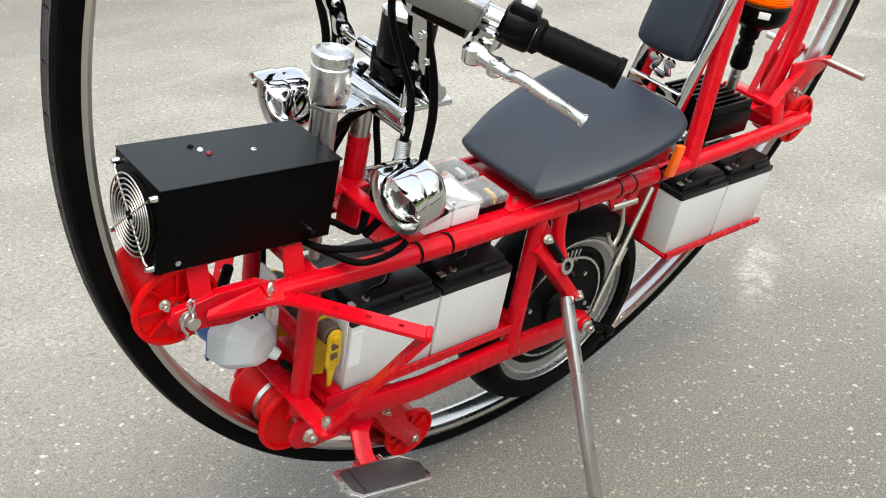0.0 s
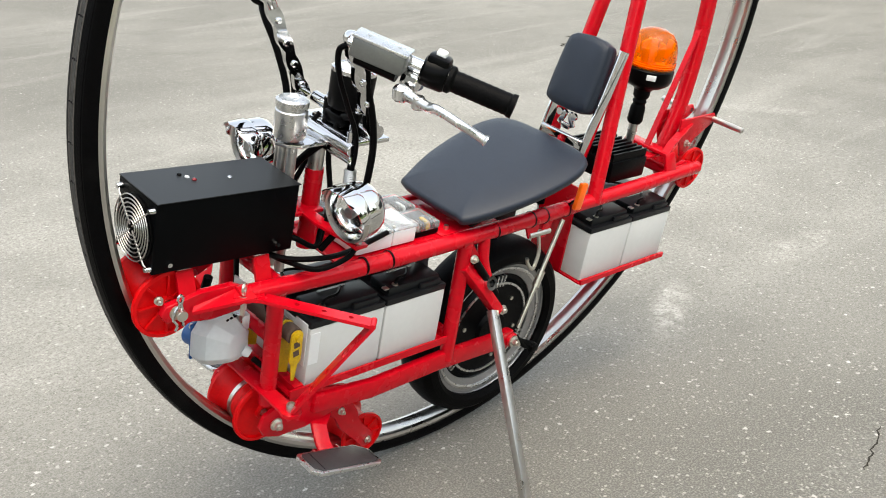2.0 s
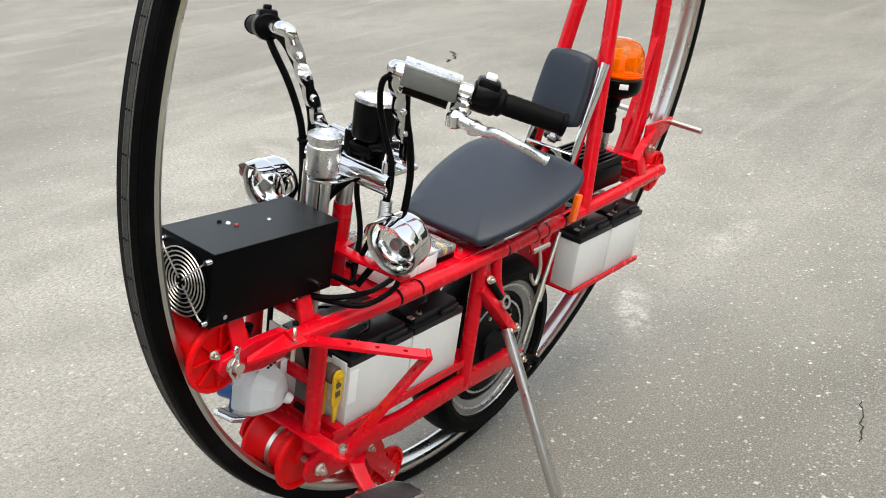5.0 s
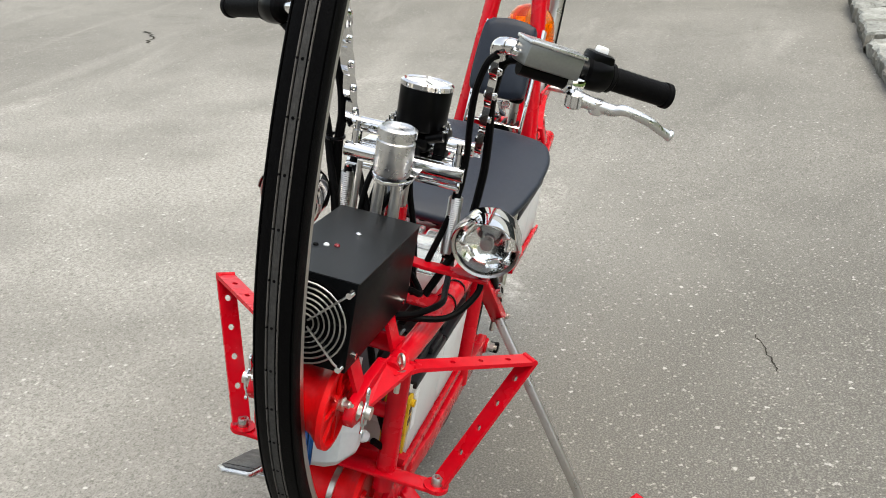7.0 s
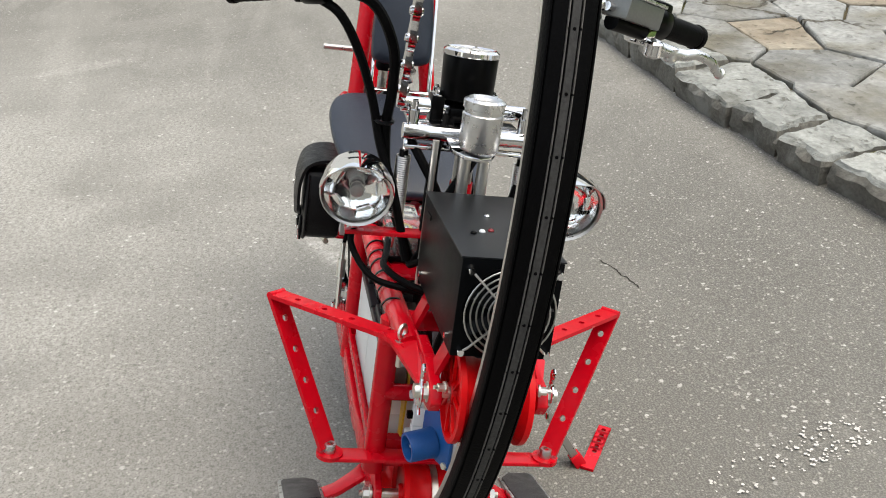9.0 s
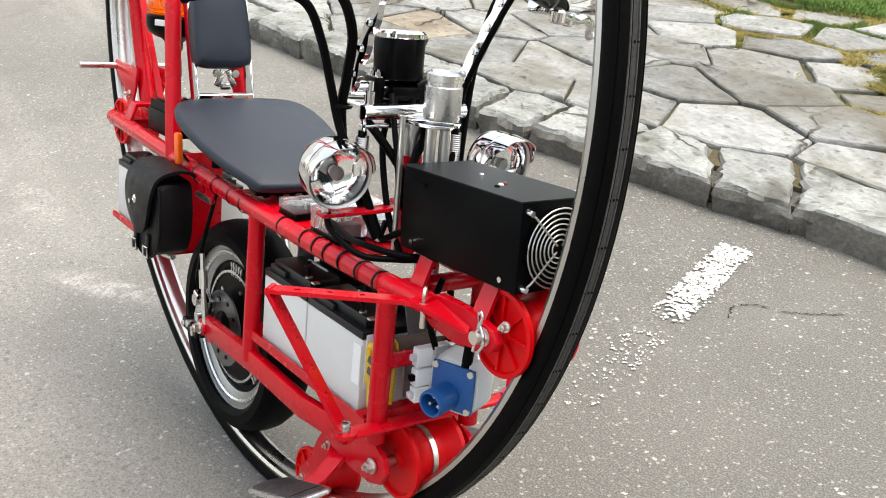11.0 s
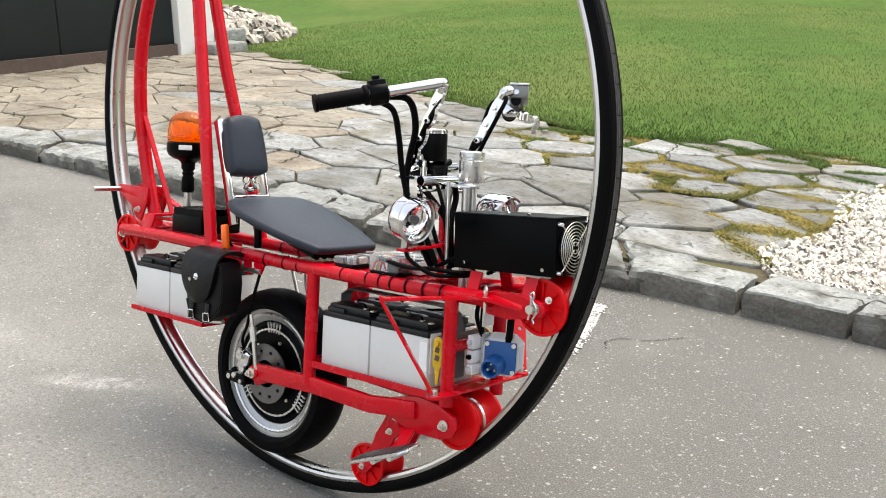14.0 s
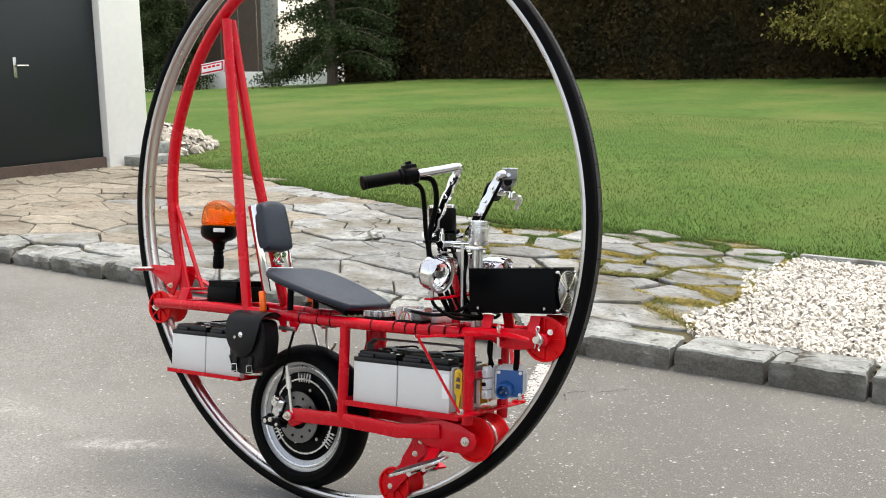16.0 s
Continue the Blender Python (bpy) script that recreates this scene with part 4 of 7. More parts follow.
def broadleaf(at, height, seed):
    random.seed(seed)
    tree = thing("garden_tree", "leafy tree with yellow-green foliage before the hedge", "tree", at=at, frame_of=Matrix.Identity(4))
    part("trunk", tube(B(), [at, (at[0] + 0.1, at[1], at[2] + height * 0.5), (at[0], at[1], at[2] + height * 0.9)], lambda t: 0.12 * (1 - t) + 0.02, 10), BARK, tree)
    ends, limbs = [], B()
    for k in range(44):
        p0 = Vector((at[0], at[1], at[2] + height * random.uniform(0.2, 0.9)))
        a, ln = random.uniform(0, 6.28), random.uniform(0.9, 3.2)
        p1 = p0 + Vector((math.cos(a) * ln, math.sin(a) * ln, random.uniform(-0.35, 0.7)))
        tube(limbs, [p0, (p0 + p1) / 2 + Vector((0, 0, 0.1)), p1], lambda t: 0.03 * (1 - t) + 0.006, 5, n=3)
        ends.append((p0, p1))
    part("limbs", limbs, BARK, tree)

    def place():
        a, b = random.choice(ends)
        return a.lerp(b, random.uniform(0.4, 1.1)) + Vector([random.gauss(0, 0.2) for _ in range(3)]) - Vector(at)

    leaf_cloud("crown", LEAFY, "", "", 36000, place, 0.09, parent=tree)


conifer((-18.6, 23.0, lawn_z(-18.6, 23.0)), 8.0, 2.3, 11)
conifer((-27.3, 24.0, lawn_z(-27.3, 24.0)), 7.0, 1.6, 12)
broadleaf((-1.3, 22.6, lawn_z(-1.3, 22.6)), 4.2, 13)
random.seed(21)

# ---- the machine ----
bike = thing("monowheel_motorcycle", "red electric monowheel motorcycle leaning on its steel stand", "motorcycle")
HUB, HOOP = Vector((-0.0171, -0.0093, 0.0446)), 0.8794
HN = Vector((-0.0005, 1.0, 0.0031)).normalized()
HU = HN.cross(Vector((0, 0, 1))).normalized()
HQ = HU.cross(HN)


def on_hoop(a, r, w):
    """A place on the big hoop: its angle, its height over the tread's edge and its place across. The loaded hoop is a little out of round."""
    rr = HOOP + r + HOOP * (-0.013 * math.cos(2 * a) - 0.027 * math.sin(2 * a))
    return HUB + (HU * math.cos(a) + HQ * math.sin(a)) * rr + HN * w * 0.88


def hoop(profile, seg=220):
    bm = B()
    rings = [[bm.verts.new(on_hoop(2 * math.pi * k / seg, r, w)) for r, w in profile] for k in range(seg)]
    n = len(profile)
    for k in range(seg):
        p, q = rings[k], rings[(k + 1) % seg]
        for i in range(n):
            bm.faces.new((p[i], p[(i + 1) % n], q[(i + 1) % n], q[i]))
    return bm


# the big wheel
big_tyre = part("big_tyre", hoop([(-0.0265, -0.0255), (-0.016, -0.0312), (-0.004, -0.0305), (0.0, -0.0285), (0.0008, -0.0265), (-0.0012, -0.0255), (0.0014, -0.0240), (0.0032, -0.018), (0.0042, -0.0095), (0.0020, -0.0075), (0.0045, -0.0055), (0.0045, 0.0055), (0.0020, 0.0075), (0.0042, 0.0095), (0.0032, 0.018), (0.0014, 0.0240), (-0.0012, 0.0255), (0.0008, 0.0265), (0.0, 0.0285), (-0.004, 0.0305), (-0.016, 0.0312), (-0.0265, 0.0255)]), RUBBER, bike, "thin black rubber tread round the big hoop")
part("big_rim", hoop([(-0.0245, -0.0268), (-0.031, -0.0285), (-0.037, -0.025), (-0.039, -0.017), (-0.036, -0.009), (-0.035, 0.0), (-0.036, 0.009), (-0.039, 0.017), (-0.037, 0.025), (-0.031, 0.0285), (-0.0245, 0.0268)]), RIMSTEEL, bike, "polished steel hoop")
PALETREAD = material("pale_worn_ridge", (0.085, 0.08, 0.075), 0.6, spec=0.3, var=0.4, scale=40)
part("tread_rib", hoop([(0.0020, -0.0052), (0.0050, -0.0045), (0.0050, 0.0045), (0.0020, 0.0052)]), TREAD, big_tyre, "worn grey centre rib")
for w in (-0.0078, 0.0078):
    part("tread_ridge", hoop([(0.0020, w - 0.0012), (0.0055, w - 0.0006), (0.0055, w + 0.0006), (0.0020, w + 0.0012)]), PALETREAD, big_tyre, "thin pale worn ridge")
for k in range(90):
    a = 2 * math.pi * k / 90
    bm = B()
    p = on_hoop(a, 0.0046, 0.0)
    cyl(bm, p, on_hoop(a, 0.0056, 0.0), 0.0021, 0.0017, seg=7)
    for w in (-0.0068, 0.0068):
        cyl(bm, on_hoop(a, 0.0042, w), on_hoop(a, 0.0058, w), 0.0014, seg=5)
    part("tread_pit", bm, RUBBER, big_tyre)

def guide_roller(p, r, half, label, ribs=8):
    """A red plastic spool roller with ribbed cheeks."""
    x, z = p
    m = along((x, -half, z), (x, half, z))
    w = 2 * half
    ribs_made = []
    bm = B()
    lathe(bm, [(0.008, 0.006), (r * 0.86, 0.006), (r * 0.9, 0.0), (r, 0.001), (r, 0.008), (r * 0.78, w * 0.24), (r * 0.7, w * 0.36), (r * 0.7, w * 0.64), (r * 0.78, w * 0.76), (r, w - 0.008), (r, w - 0.001), (r * 0.9, w), (r * 0.86, w - 0.006), (0.008, w - 0.006)], m, 44)
    for s in (-1, 1):
        lathe(bm, [(0.008, 0), (0.016, 0), (0.014, 0.010), (0.008, 0.010)], along((x, s * (half - 0.010), z), (x, s * (half + 0.004), z)), 18)
        for k in range(ribs):
            a = 360 * k / ribs
            ribs_made.append(box(B(), (r * 0.51, 0, 0), (r * 0.72, 0.004, 0.004), m=Matrix.Translation((x, s * (half - 0.003), z)) @ pose(0, 0, 0, 0, -a, 0)))
    roller = part("guide_roller", bm, REDP, bike, label)
    for rib in ribs_made:
        part("rib", rib, REDP, roller)
    return roller


ROLLERS = (((0.724, -0.290), 0.060, 0.045), ((0.520, -0.577), 0.062, 0.048), ((0.252, -0.744), 0.052, 0.040), ((-0.752, -0.291), 0.055, 0.040))
for p, r, half in ROLLERS:
    spool = guide_roller(p, r, half, "red plastic guide roller", 0 if p[0] == 0.520 else 8)
    if p[0] == 0.520:
        part("steel_band", lathe(B(), [(r * 0.70, -0.005), (r * 0.745, -0.0045), (r * 0.745, 0.0045), (r * 0.70, 0.005)], along((p[0], 0, p[1]), (p[0], 1, p[1])), 30, True), ZINC, spool, "narrow steel band")
    bm = B()
    reach = {0.724: 0.082, 0.520: 0.1, 0.252: 0.056, -0.752: 0.062}[p[0]]
    cyl(bm, (p[0], -reach, p[1]), (p[0], reach, p[1]), 0.007, seg=14)
    part("axle", bm, ZINC, bike)
    for s in (-1, 1):
        bolt("axle_nut", bike, (p[0], s * (reach - 0.012), p[1]), (0, s, 0), 0.0085, 0.009)
for s in (-1, 1):
    # tensioner block and set screw on the front axle
    bm = B()
    cyl(bm, (0.722, s * 0.066, -0.290), (0.722, s * 0.088, -0.290), 0.009, seg=16)
    part("tensioner", bm, ZINC, bike)
    clip_y = s * 0.080
    part("spring_clip", tube(B(), [(0.716, clip_y, -0.312), (0.719, clip_y, -0.295), (0.721, clip_y, -0.272), (0.719, clip_y, -0.260), (0.724, clip_y, -0.255), (0.728, clip_y, -0.261), (0.725, clip_y, -0.272), (0.733, clip_y, -0.285), (0.734, clip_y, -0.297), (0.727, clip_y, -0.309), (0.730, clip_y, -0.318)], 0.0023, 7), CHROME, bike, "bent wire spring clip")
    bolt("tension_bolt", bike, (0.748, s * 0.056, -0.270), (0.2, s, 0.1), 0.005, 0.008)

# frame tubes
for s in (-1, 1):
    part("main_tube", tube(B(), [(-0.735, s * 0.062, -0.275), (-0.45, s * 0.082, -0.273), (0.0, s * 0.087, -0.284), (0.35, s * 0.087, -0.288), (0.62, s * 0.078, -0.285)], 0.0165, 16), RED, bike)
    bm = B()
    plate(bm, [(0.58, -0.288), (0.62, -0.266), (0.68, -0.266), (0.742, -0.276), (0.75, -0.292), (0.742, -0.306), (0.70, -0.314), (0.66, -0.322), (0.61, -0.318), (0.585, -0.305)], s * 0.058, s * 0.072, bevel=0.002)
    part("front_plate", bm, RED, bike)
    part("rear_plate", plate(B(), [(-0.66, -0.266), (-0.70, -0.258), (-0.765, -0.274), (-0.776, -0.291), (-0.765, -0.306), (-0.70, -0.292)], s * 0.040, s * 0.050, bevel=0.002), RED, bike)
    part("mid_post", tube(B(), [(0.100, s * 0.088, -0.288), (0.097, s * 0.089, -0.57)], 0.0155, 14, curve=False), RED, bike)
    part("front_post", tube(B(), [(0.532 + s * 0.005, s * 0.083 - 0.008, -0.288), (0.532 + s * 0.005, s * 0.084 - 0.008, -0.53)], 0.0155, 14, curve=False), RED, bike)
    part("lower_beam", bar(B(), [(-0.10, s * 0.090, -0.575), (0.12, s * 0.090, -0.568), (0.30, s * 0.088, -0.575), (0.44, s * 0.086, -0.560)], 0.018, 0.040, (0, 1, 0), bevel=0.003), RED, bike)
    bm = B()
    plate(bm, [(0.36, -0.548), (0.44, -0.528), (0.50, -0.535), (0.545, -0.555), (0.553, -0.578), (0.542, -0.600), (0.51, -0.612), (0.45, -0.612), (0.40, -0.604), (0.36, -0.592)], s * 0.076, s * 0.086, bevel=0.002)
    part("lower_plate", bm, RED, bike)
    bm = B()
    plate(bm, [(0.33, -0.585), (0.385, -0.59), (0.38, -0.63), (0.345, -0.655), (0.33, -0.69), (0.285, -0.735), (0.262, -0.764), (0.235, -0.758), (0.238, -0.73), (0.28, -0.69), (0.29, -0.655), (0.31, -0.63)], s * 0.044, s * 0.053, bevel=0.002)
    part("roller_bracket", bm, RED, bike)
    for q in ((0.355, -0.603), (0.335, -0.640)):
        bolt("bracket_bolt", bike, (q[0], s * 0.053, q[1]), (0, s, 0), 0.0055, 0.007)
    # battery tray edge
    part("tray_rail", bar(B(), [(0.10, s * 0.094, -0.516), (0.50, s * 0.094, -0.516)], 0.004, 0.016, (0, 1, 0)), RED, bike)
    part("rear_tray_rail", bar(B(), [(-0.640, s * 0.093, -0.489), (-0.315, s * 0.093, -0.491)], 0.006, 0.012, (0, 1, 0)), RED, bike)
    # hub drop-out
    bm = B()
    plate(bm, [(-0.06, -0.555), (-0.06, -0.60), (-0.10, -0.615), (-0.125, -0.59), (-0.115, -0.565)], s * 0.076, s * 0.086, bevel=0.002)
    cyl(bm, (-0.098, s * 0.070, -0.578), (-0.098, s * 0.104, -0.578), 0.017, seg=18, bevel=0.003)
    part("drop_out", bm, RED, bike)
    bolt("hub_nut", bike, (-0.098, s * 0.104, -0.578), (0, s, 0), 0.009, 0.010)
    # crash bar, flat strip bent at two corners
    bm = B()
    bar(bm, [(0.625, s * 0.078, -0.284), (0.585, s * 0.107, -0.283)], 0.028, 0.006, (0.85, s * 0.5, 0.1))
    top0, top1 = Vector((0.585, s * 0.107, -0.283)), Vector((0.466, s * 0.245, -0.290))
    pierced_bar(bm, top0, top1, (0.70, s * 0.70, 0.05), 0.028, 0.006, (0.3, 0.55, 0.8), 0.0045)
    pierced_bar(bm, (0.464, s * 0.247, -0.289), (0.543, s * 0.162, -0.486), (0.66, s * 0.75, 0.0), 0.028, 0.006, (0.16, 0.36, 0.56, 0.76), 0.005)
    wide = Vector((0.70, s * 0.70, 0.05)).normalized()
    cyl(bm, Vector((0.465, s * 0.246, -0.2895)) - wide * 0.014, Vector((0.465, s * 0.246, -0.2895)) + wide * 0.014, 0.0052, seg=14)
    part("crash_bar", bm, RED, bike)
    gus = B()
    corners = [Vector((0.600, s * 0.108, -0.280)), Vector((0.600, s * 0.070, -0.272)), Vector((0.690, s * 0.066, -0.284)), Vector((0.700, s * 0.078, -0.296))]
    lo = [gus.verts.new(q - Vector((0, 0, 0.003))) for q in corners]
    hi = [gus.verts.new(q + Vector((0, 0, 0.003))) for q in corners]
    gus.faces.new(lo)
    gus.faces.new(hi[::-1])
    for i in range(4):
        gus.faces.new((lo[i], hi[i], hi[(i + 1) % 4], lo[(i + 1) % 4]))
    part("gusset", gus, RED, bike)
    # eye bolt on the front of the main tube
    bm = B()
    ex, ez = 0.614, -0.286
    cyl(bm, (ex, s * 0.090, ez + 0.003), (ex, s * 0.090, ez + 0.008), 0.009, seg=14)
    cyl(bm, (ex, s * 0.090, ez - 0.030), (ex, s * 0.090, ez + 0.010), 0.004, seg=10)
    ring = [(ex + 0.0056 * math.cos(a), s * (0.090 + 0.0048 * math.cos(a)), ez + 0.020 + 0.0085 * math.sin(a)) for a in (2 * math.pi * k / 16 for k in range(17))]
    tube(bm, ring, 0.0030, 8, curve=False)
    part("eye_bolt", bm, ZINC, bike)
    part("bar_bolt", lathe(B(), [(0, 0), (0.0085, 0), (0.0085, 0.013), (0.0078, 0.014), (0.0045, 0.014), (0.0045, 0.008), (0, 0.008)], along((0.545, s * 0.158, -0.492), (0.545, s * 0.158, -0.4)), 18), STEEL, bike, "socket head bolt")
    part("bar_ear", plate(B(), disc_outline(0.545, s * 0.158, 0.019), 0.491, 0.4975, m=pose(0, 0, 0, -90, 0, 0)), RED, bike)
    part("step_arm", bar(B(), [(0.37, s * 0.050, -0.606), (0.425, s * 0.095, -0.612), (0.436, s * 0.128, -0.630), (0.437, s * 0.152, -0.641)], 0.030, 0.008, (1, 0, 0), bevel=0.002), RED, bike)
    # foot board
    fb = pose(0.436, s * 0.180, -0.631, 0, -14, 0) if s > 0 else pose(0.434, s * 0.182, -0.640, 6, -21, 0)
    upright = fb @ pose(0, 0, 0, 90, 0, 0)
    edge = [(0.084, -0.026), (0.078, -0.033), (-0.058, -0.033), (-0.084, -0.012), (-0.084, 0.027), (-0.076, 0.033), (0.070, 0.033), (0.084, 0.020)]
    edge = [(x, -s * z) for x, z in edge]
    board = part("foot_board", plate(B(), edge, -0.004, 0.004, m=upright, bevel=0.002), ALU, bike, "aluminium foot board with a black rubber pad")
    part("rubber_pad", plate(B(), [(x * 0.90, z * 0.84) for x, z in edge], 0.0035, 0.0062, m=upright, bevel=0.001), PADGREY, board)
    part("pad_seam", plate(B(), [(0.046 + x * 0.012, z * 0.9) for x, z in ((1, -0.03), (0.9, -0.03), (0.9, 0.03), (1, 0.03))], 0.0058, 0.0068, m=upright), BLACKP, board)
    bm = B()
    cyl(bm, fb @ Vector((-0.03, -s * 0.05, -0.010)), fb @ Vector((-0.03, s * 0.01, -0.010)), 0.008, seg=12)
    cyl(bm, fb @ Vector((0.02, -s * 0.05, -0.012)), fb @ Vector((0.02, s * 0.01, -0.010)), 0.007, seg=12)
    part("hinge_pin", bm, CHROME, board)
part("cross_strip", bar(B(), [(0.545, -0.160, -0.497), (0.545, 0.160, -0.497)], 0.03, 0.006, (1, 0, 0), bevel=0.0015), RED, bike)
part("lower_casting", box(B(), (0.435, 0, -0.535), (0.13, 0.15, 0.012), (0, 4, 0), bevel=0.003), RED, bike)
part("deck_plate", box(B(), (0.08, 0, -0.276), (0.16, 0.15, 0.005), bevel=0.001), RED, bike)
part("front_cross_tube", tube(B(), [(0.532, -0.09, -0.40), (0.532, 0.075, -0.40)], 0.012, 12, curve=False), RED, bike)
part("front_cross_tube", tube(B(), [(0.532, -0.085, -0.288), (0.532, 0.075, -0.288)], 0.014, 12, curve=False), RED, bike)
part("rear_cross_tube", tube(B(), [(-0.62, -0.075, -0.272), (-0.62, 0.075, -0.272)], 0.014, 12, curve=False), RED, bike)
part("tray_floor", box(B(), (0.30, 0, -0.5215), (0.40, 0.18, 0.004)), RED, bike)
part("tray_floor", box(B(), (-0.475, 0, -0.4945), (0.325, 0.18, 0.004)), RED, bike)
for x0 in (0.10, 0.48):
    part("tray_bar", bar(B(), [(x0, -0.092, -0.515), (x0, 0.092, -0.515)], 0.02, 0.02, (1, 0, 0)), RED, bike)
for x0 in (-0.312, -0.60):
    if x0 > -0.5:
        part("tray_hanger", bar(B(), [(x0, -0.02, -0.275), (x0, -0.02, -0.49)], 0.10, 0.005, (0, 1, 0)), RED, bike)

# rear mast: two straight tubes and one bent along the hoop
for s in (-1, 1):
    part("mast_tube", tube(B(), [(-0.292, s * 0.088, -0.28), (-0.379, s * 0.040 - 0.024, 0.19), (-0.452, s * 0.010 - 0.045, 0.655)], 0.0165, 16, curve=False), RED, bike)
    part("peg_plate", plate(B(), [(-0.655, -0.150), (-0.72, -0.150), (-0.80, -0.148), (-0.812, -0.164), (-0.795, -0.176), (-0.735, -0.205), (-0.715, -0.24), (-0.69, -0.25), (-0.66, -0.19)], s * 0.030, s * 0.036, bevel=0.0015), RED, bike)
    bm = B()
    cyl(bm, (-0.798, s * 0.030, -0.163), (-0.798, s * 0.124, -0.163), 0.0075, seg=16, bevel=0.002)
    part("peg", bm, STEEL, bike, "plain steel rod peg")
    bolt("plate_bolt", bike, (-0.70, s * 0.036, -0.215), (0, s, 0), 0.006, 0.008)
part("bent_mast_tube", tube(B(), [(-0.655, -0.002, -0.268), (-0.702, -0.008, -0.10), (-0.722, -0.020, 0.08), (-0.708, -0.028, 0.26), (-0.656, -0.034, 0.42), (-0.575, -0.04, 0.565), (-0.478, -0.045, 0.672), (-0.38, -0.048, 0.742), (-0.28, -0.05, 0.775)], 0.019, 18), RED, bike)
part("mast_brace", bar(B(), [(-0.718, -0.018, 0.085), (-0.585, 0.0, -0.225)], 0.014, 0.006, (0, 1, 0)), RED, bike)
bm = B()
bar(bm, [(-0.60, -0.075, -0.262), (-0.60, -0.06, -0.222), (-0.60, 0.06, -0.222), (-0.60, 0.075, -0.262)], 0.04, 0.008, (1, 0, 0), bevel=0.002)
part("beacon_bracket", bm, RED, bike)
bm = B()
bar(bm, [(-0.70, 0.032, -0.165), (-0.62, 0.045, -0.205), (-0.585, 0.055, -0.225)], 0.02, 0.006, (0, 1, 0))
part("brace_strip", bm, RED, bike)
sign = part("sign_plate", box(B(), (-0.525, -0.040, 0.508), (0.105, 0.006, 0.038), (0, -4, 0), bevel=0.001), WHITEP, bike, "small white sign with a red border")
part("red_border", box(B(), (-0.525, -0.0436, 0.508), (0.099, 0.002, 0.030), (0, -4, 0)), RED, sign)
part("white_field", box(B(), (-0.525, -0.0452, 0.508), (0.090, 0.002, 0.021), (0, -4, 0)), WHITEP, sign)
for k in range(4):
    part("lettering_bar", box(B(), (-0.555 + 0.02 * k, -0.0468, 0.509 + 0.0014 * k), (0.014, 0.002, 0.006), (0, -4, 0)), REDP, sign)

# beacon
bx, by = -0.512, -0.004
beacon = part("beacon_base", lathe(B(), [(0, -0.068), (0.022, -0.068), (0.027, -0.062), (0.040, -0.058), (0.055, -0.048), (0.060, -0.036), (0.060, -0.014), (0.056, -0.010), (0, -0.010)], Matrix.Translation((bx, by, 0)), 32), BLACKP, bike, "black beacon foot")
part("beacon_dome", lathe(B(), [(0.057, -0.012), (0.0585, 0.000), (0.0575, 0.018), (0.055, 0.036), (0.049, 0.053), (0.037, 0.067), (0.019, 0.075), (0, 0.077)], Matrix.Translation((bx, by, 0)), 40), AMBER, beacon, "translucent amber dome")
bm = B()
cyl(bm, (bx, by, -0.008), (bx, by, 0.020), 0.012, 0.010, seg=14)
for k in range(3):
    a = 2.1 * k + 0.4
    box(bm, (bx + 0.018 * math.cos(a), by + 0.018 * math.sin(a), 0.024), (0.022, 0.006, 0.030), (0, 10, math.degrees(a) + 90), bevel=0.002)
part("beacon_reflector", bm, YREFLECT, beacon)
# added yellow ribs and floor: the lit pattern inside the dome put into colour
for k in range(7):
    a = 2 * math.pi * k / 7 + 0.2
    part("lens_rib", box(B(), (bx + 0.036 * math.cos(a), by + 0.036 * math.sin(a), 0.018 + 0.006 * (k % 2)), (0.005, 0.017, 0.034), (0, 12, math.degrees(a)), bevel=0.0015), YREFLECT, beacon)
part("lens_floor", lathe(B(), [(0, -0.0085), (0.053, -0.0085), (0.053, -0.0065), (0, -0.0065)], Matrix.Translation((bx, by, 0)), 28), YREFLECT, beacon)
bm = B()
for k in range(3):
    lathe(bm, [(0.0572, 0), (0.0600, 0.0012), (0.0572, 0.0024)], Matrix.Translation((bx, by, -0.006 + 0.005 * k)), 36)
part("dome_rib", bm, AMBER, beacon)
part("type_label", box(B(), (bx + 0.0425, by - 0.0425, -0.025), (0.036, 0.002, 0.013), (0, 0, 45), bevel=0.0008), WHITEP, beacon, "small white label")
part("type_label", box(B(), (bx + 0.0425, by + 0.0425, -0.025), (0.022, 0.002, 0.013), (0, 0, 135), bevel=0.0008), WHITEP, beacon, "small white label")
part("rubber_neck", lathe(B(), [(0.020, -0.064), (0.019, -0.085), (0.014, -0.092), (0.017, -0.098), (0.014, -0.104), (0.0175, -0.112), (0.0185, -0.145), (0.015, -0.152), (0.012, -0.152)], Matrix.Translation((bx, by, 0)), 24), RUBBER, bike)
bm = B()
cyl(bm, (bx, by, -0.150), (bx, by, -0.226), 0.0105, seg=18)
cyl(bm, (bx, by, -0.168), (bx, by, -0.172), 0.0118, seg=18)
part("beacon_pipe", bm, STEEL, bike)
part("beacon_socket", cyl(B(), (bx, by, -0.205), (bx, by, -0.232), 0.016, 0.022, seg=18), RED, bike)
part("beacon_shelf", box(B(), (-0.56, 0, -0.234), (0.12, 0.07, 0.006), bevel=0.002), RED, bike)

# motor controller behind the seat
sink = part("motor_controller", box(B(), (-0.43, 0.0, -0.232), (0.13, 0.135, 0.05), bevel=0.004), BLACK, bike, "black finned heat sink")
for k in range(9):
    part("fin", box(B(), (-0.43, -0.06 + 0.015 * k, -0.2), (0.125, 0.005, 0.022)), BLACK, sink)

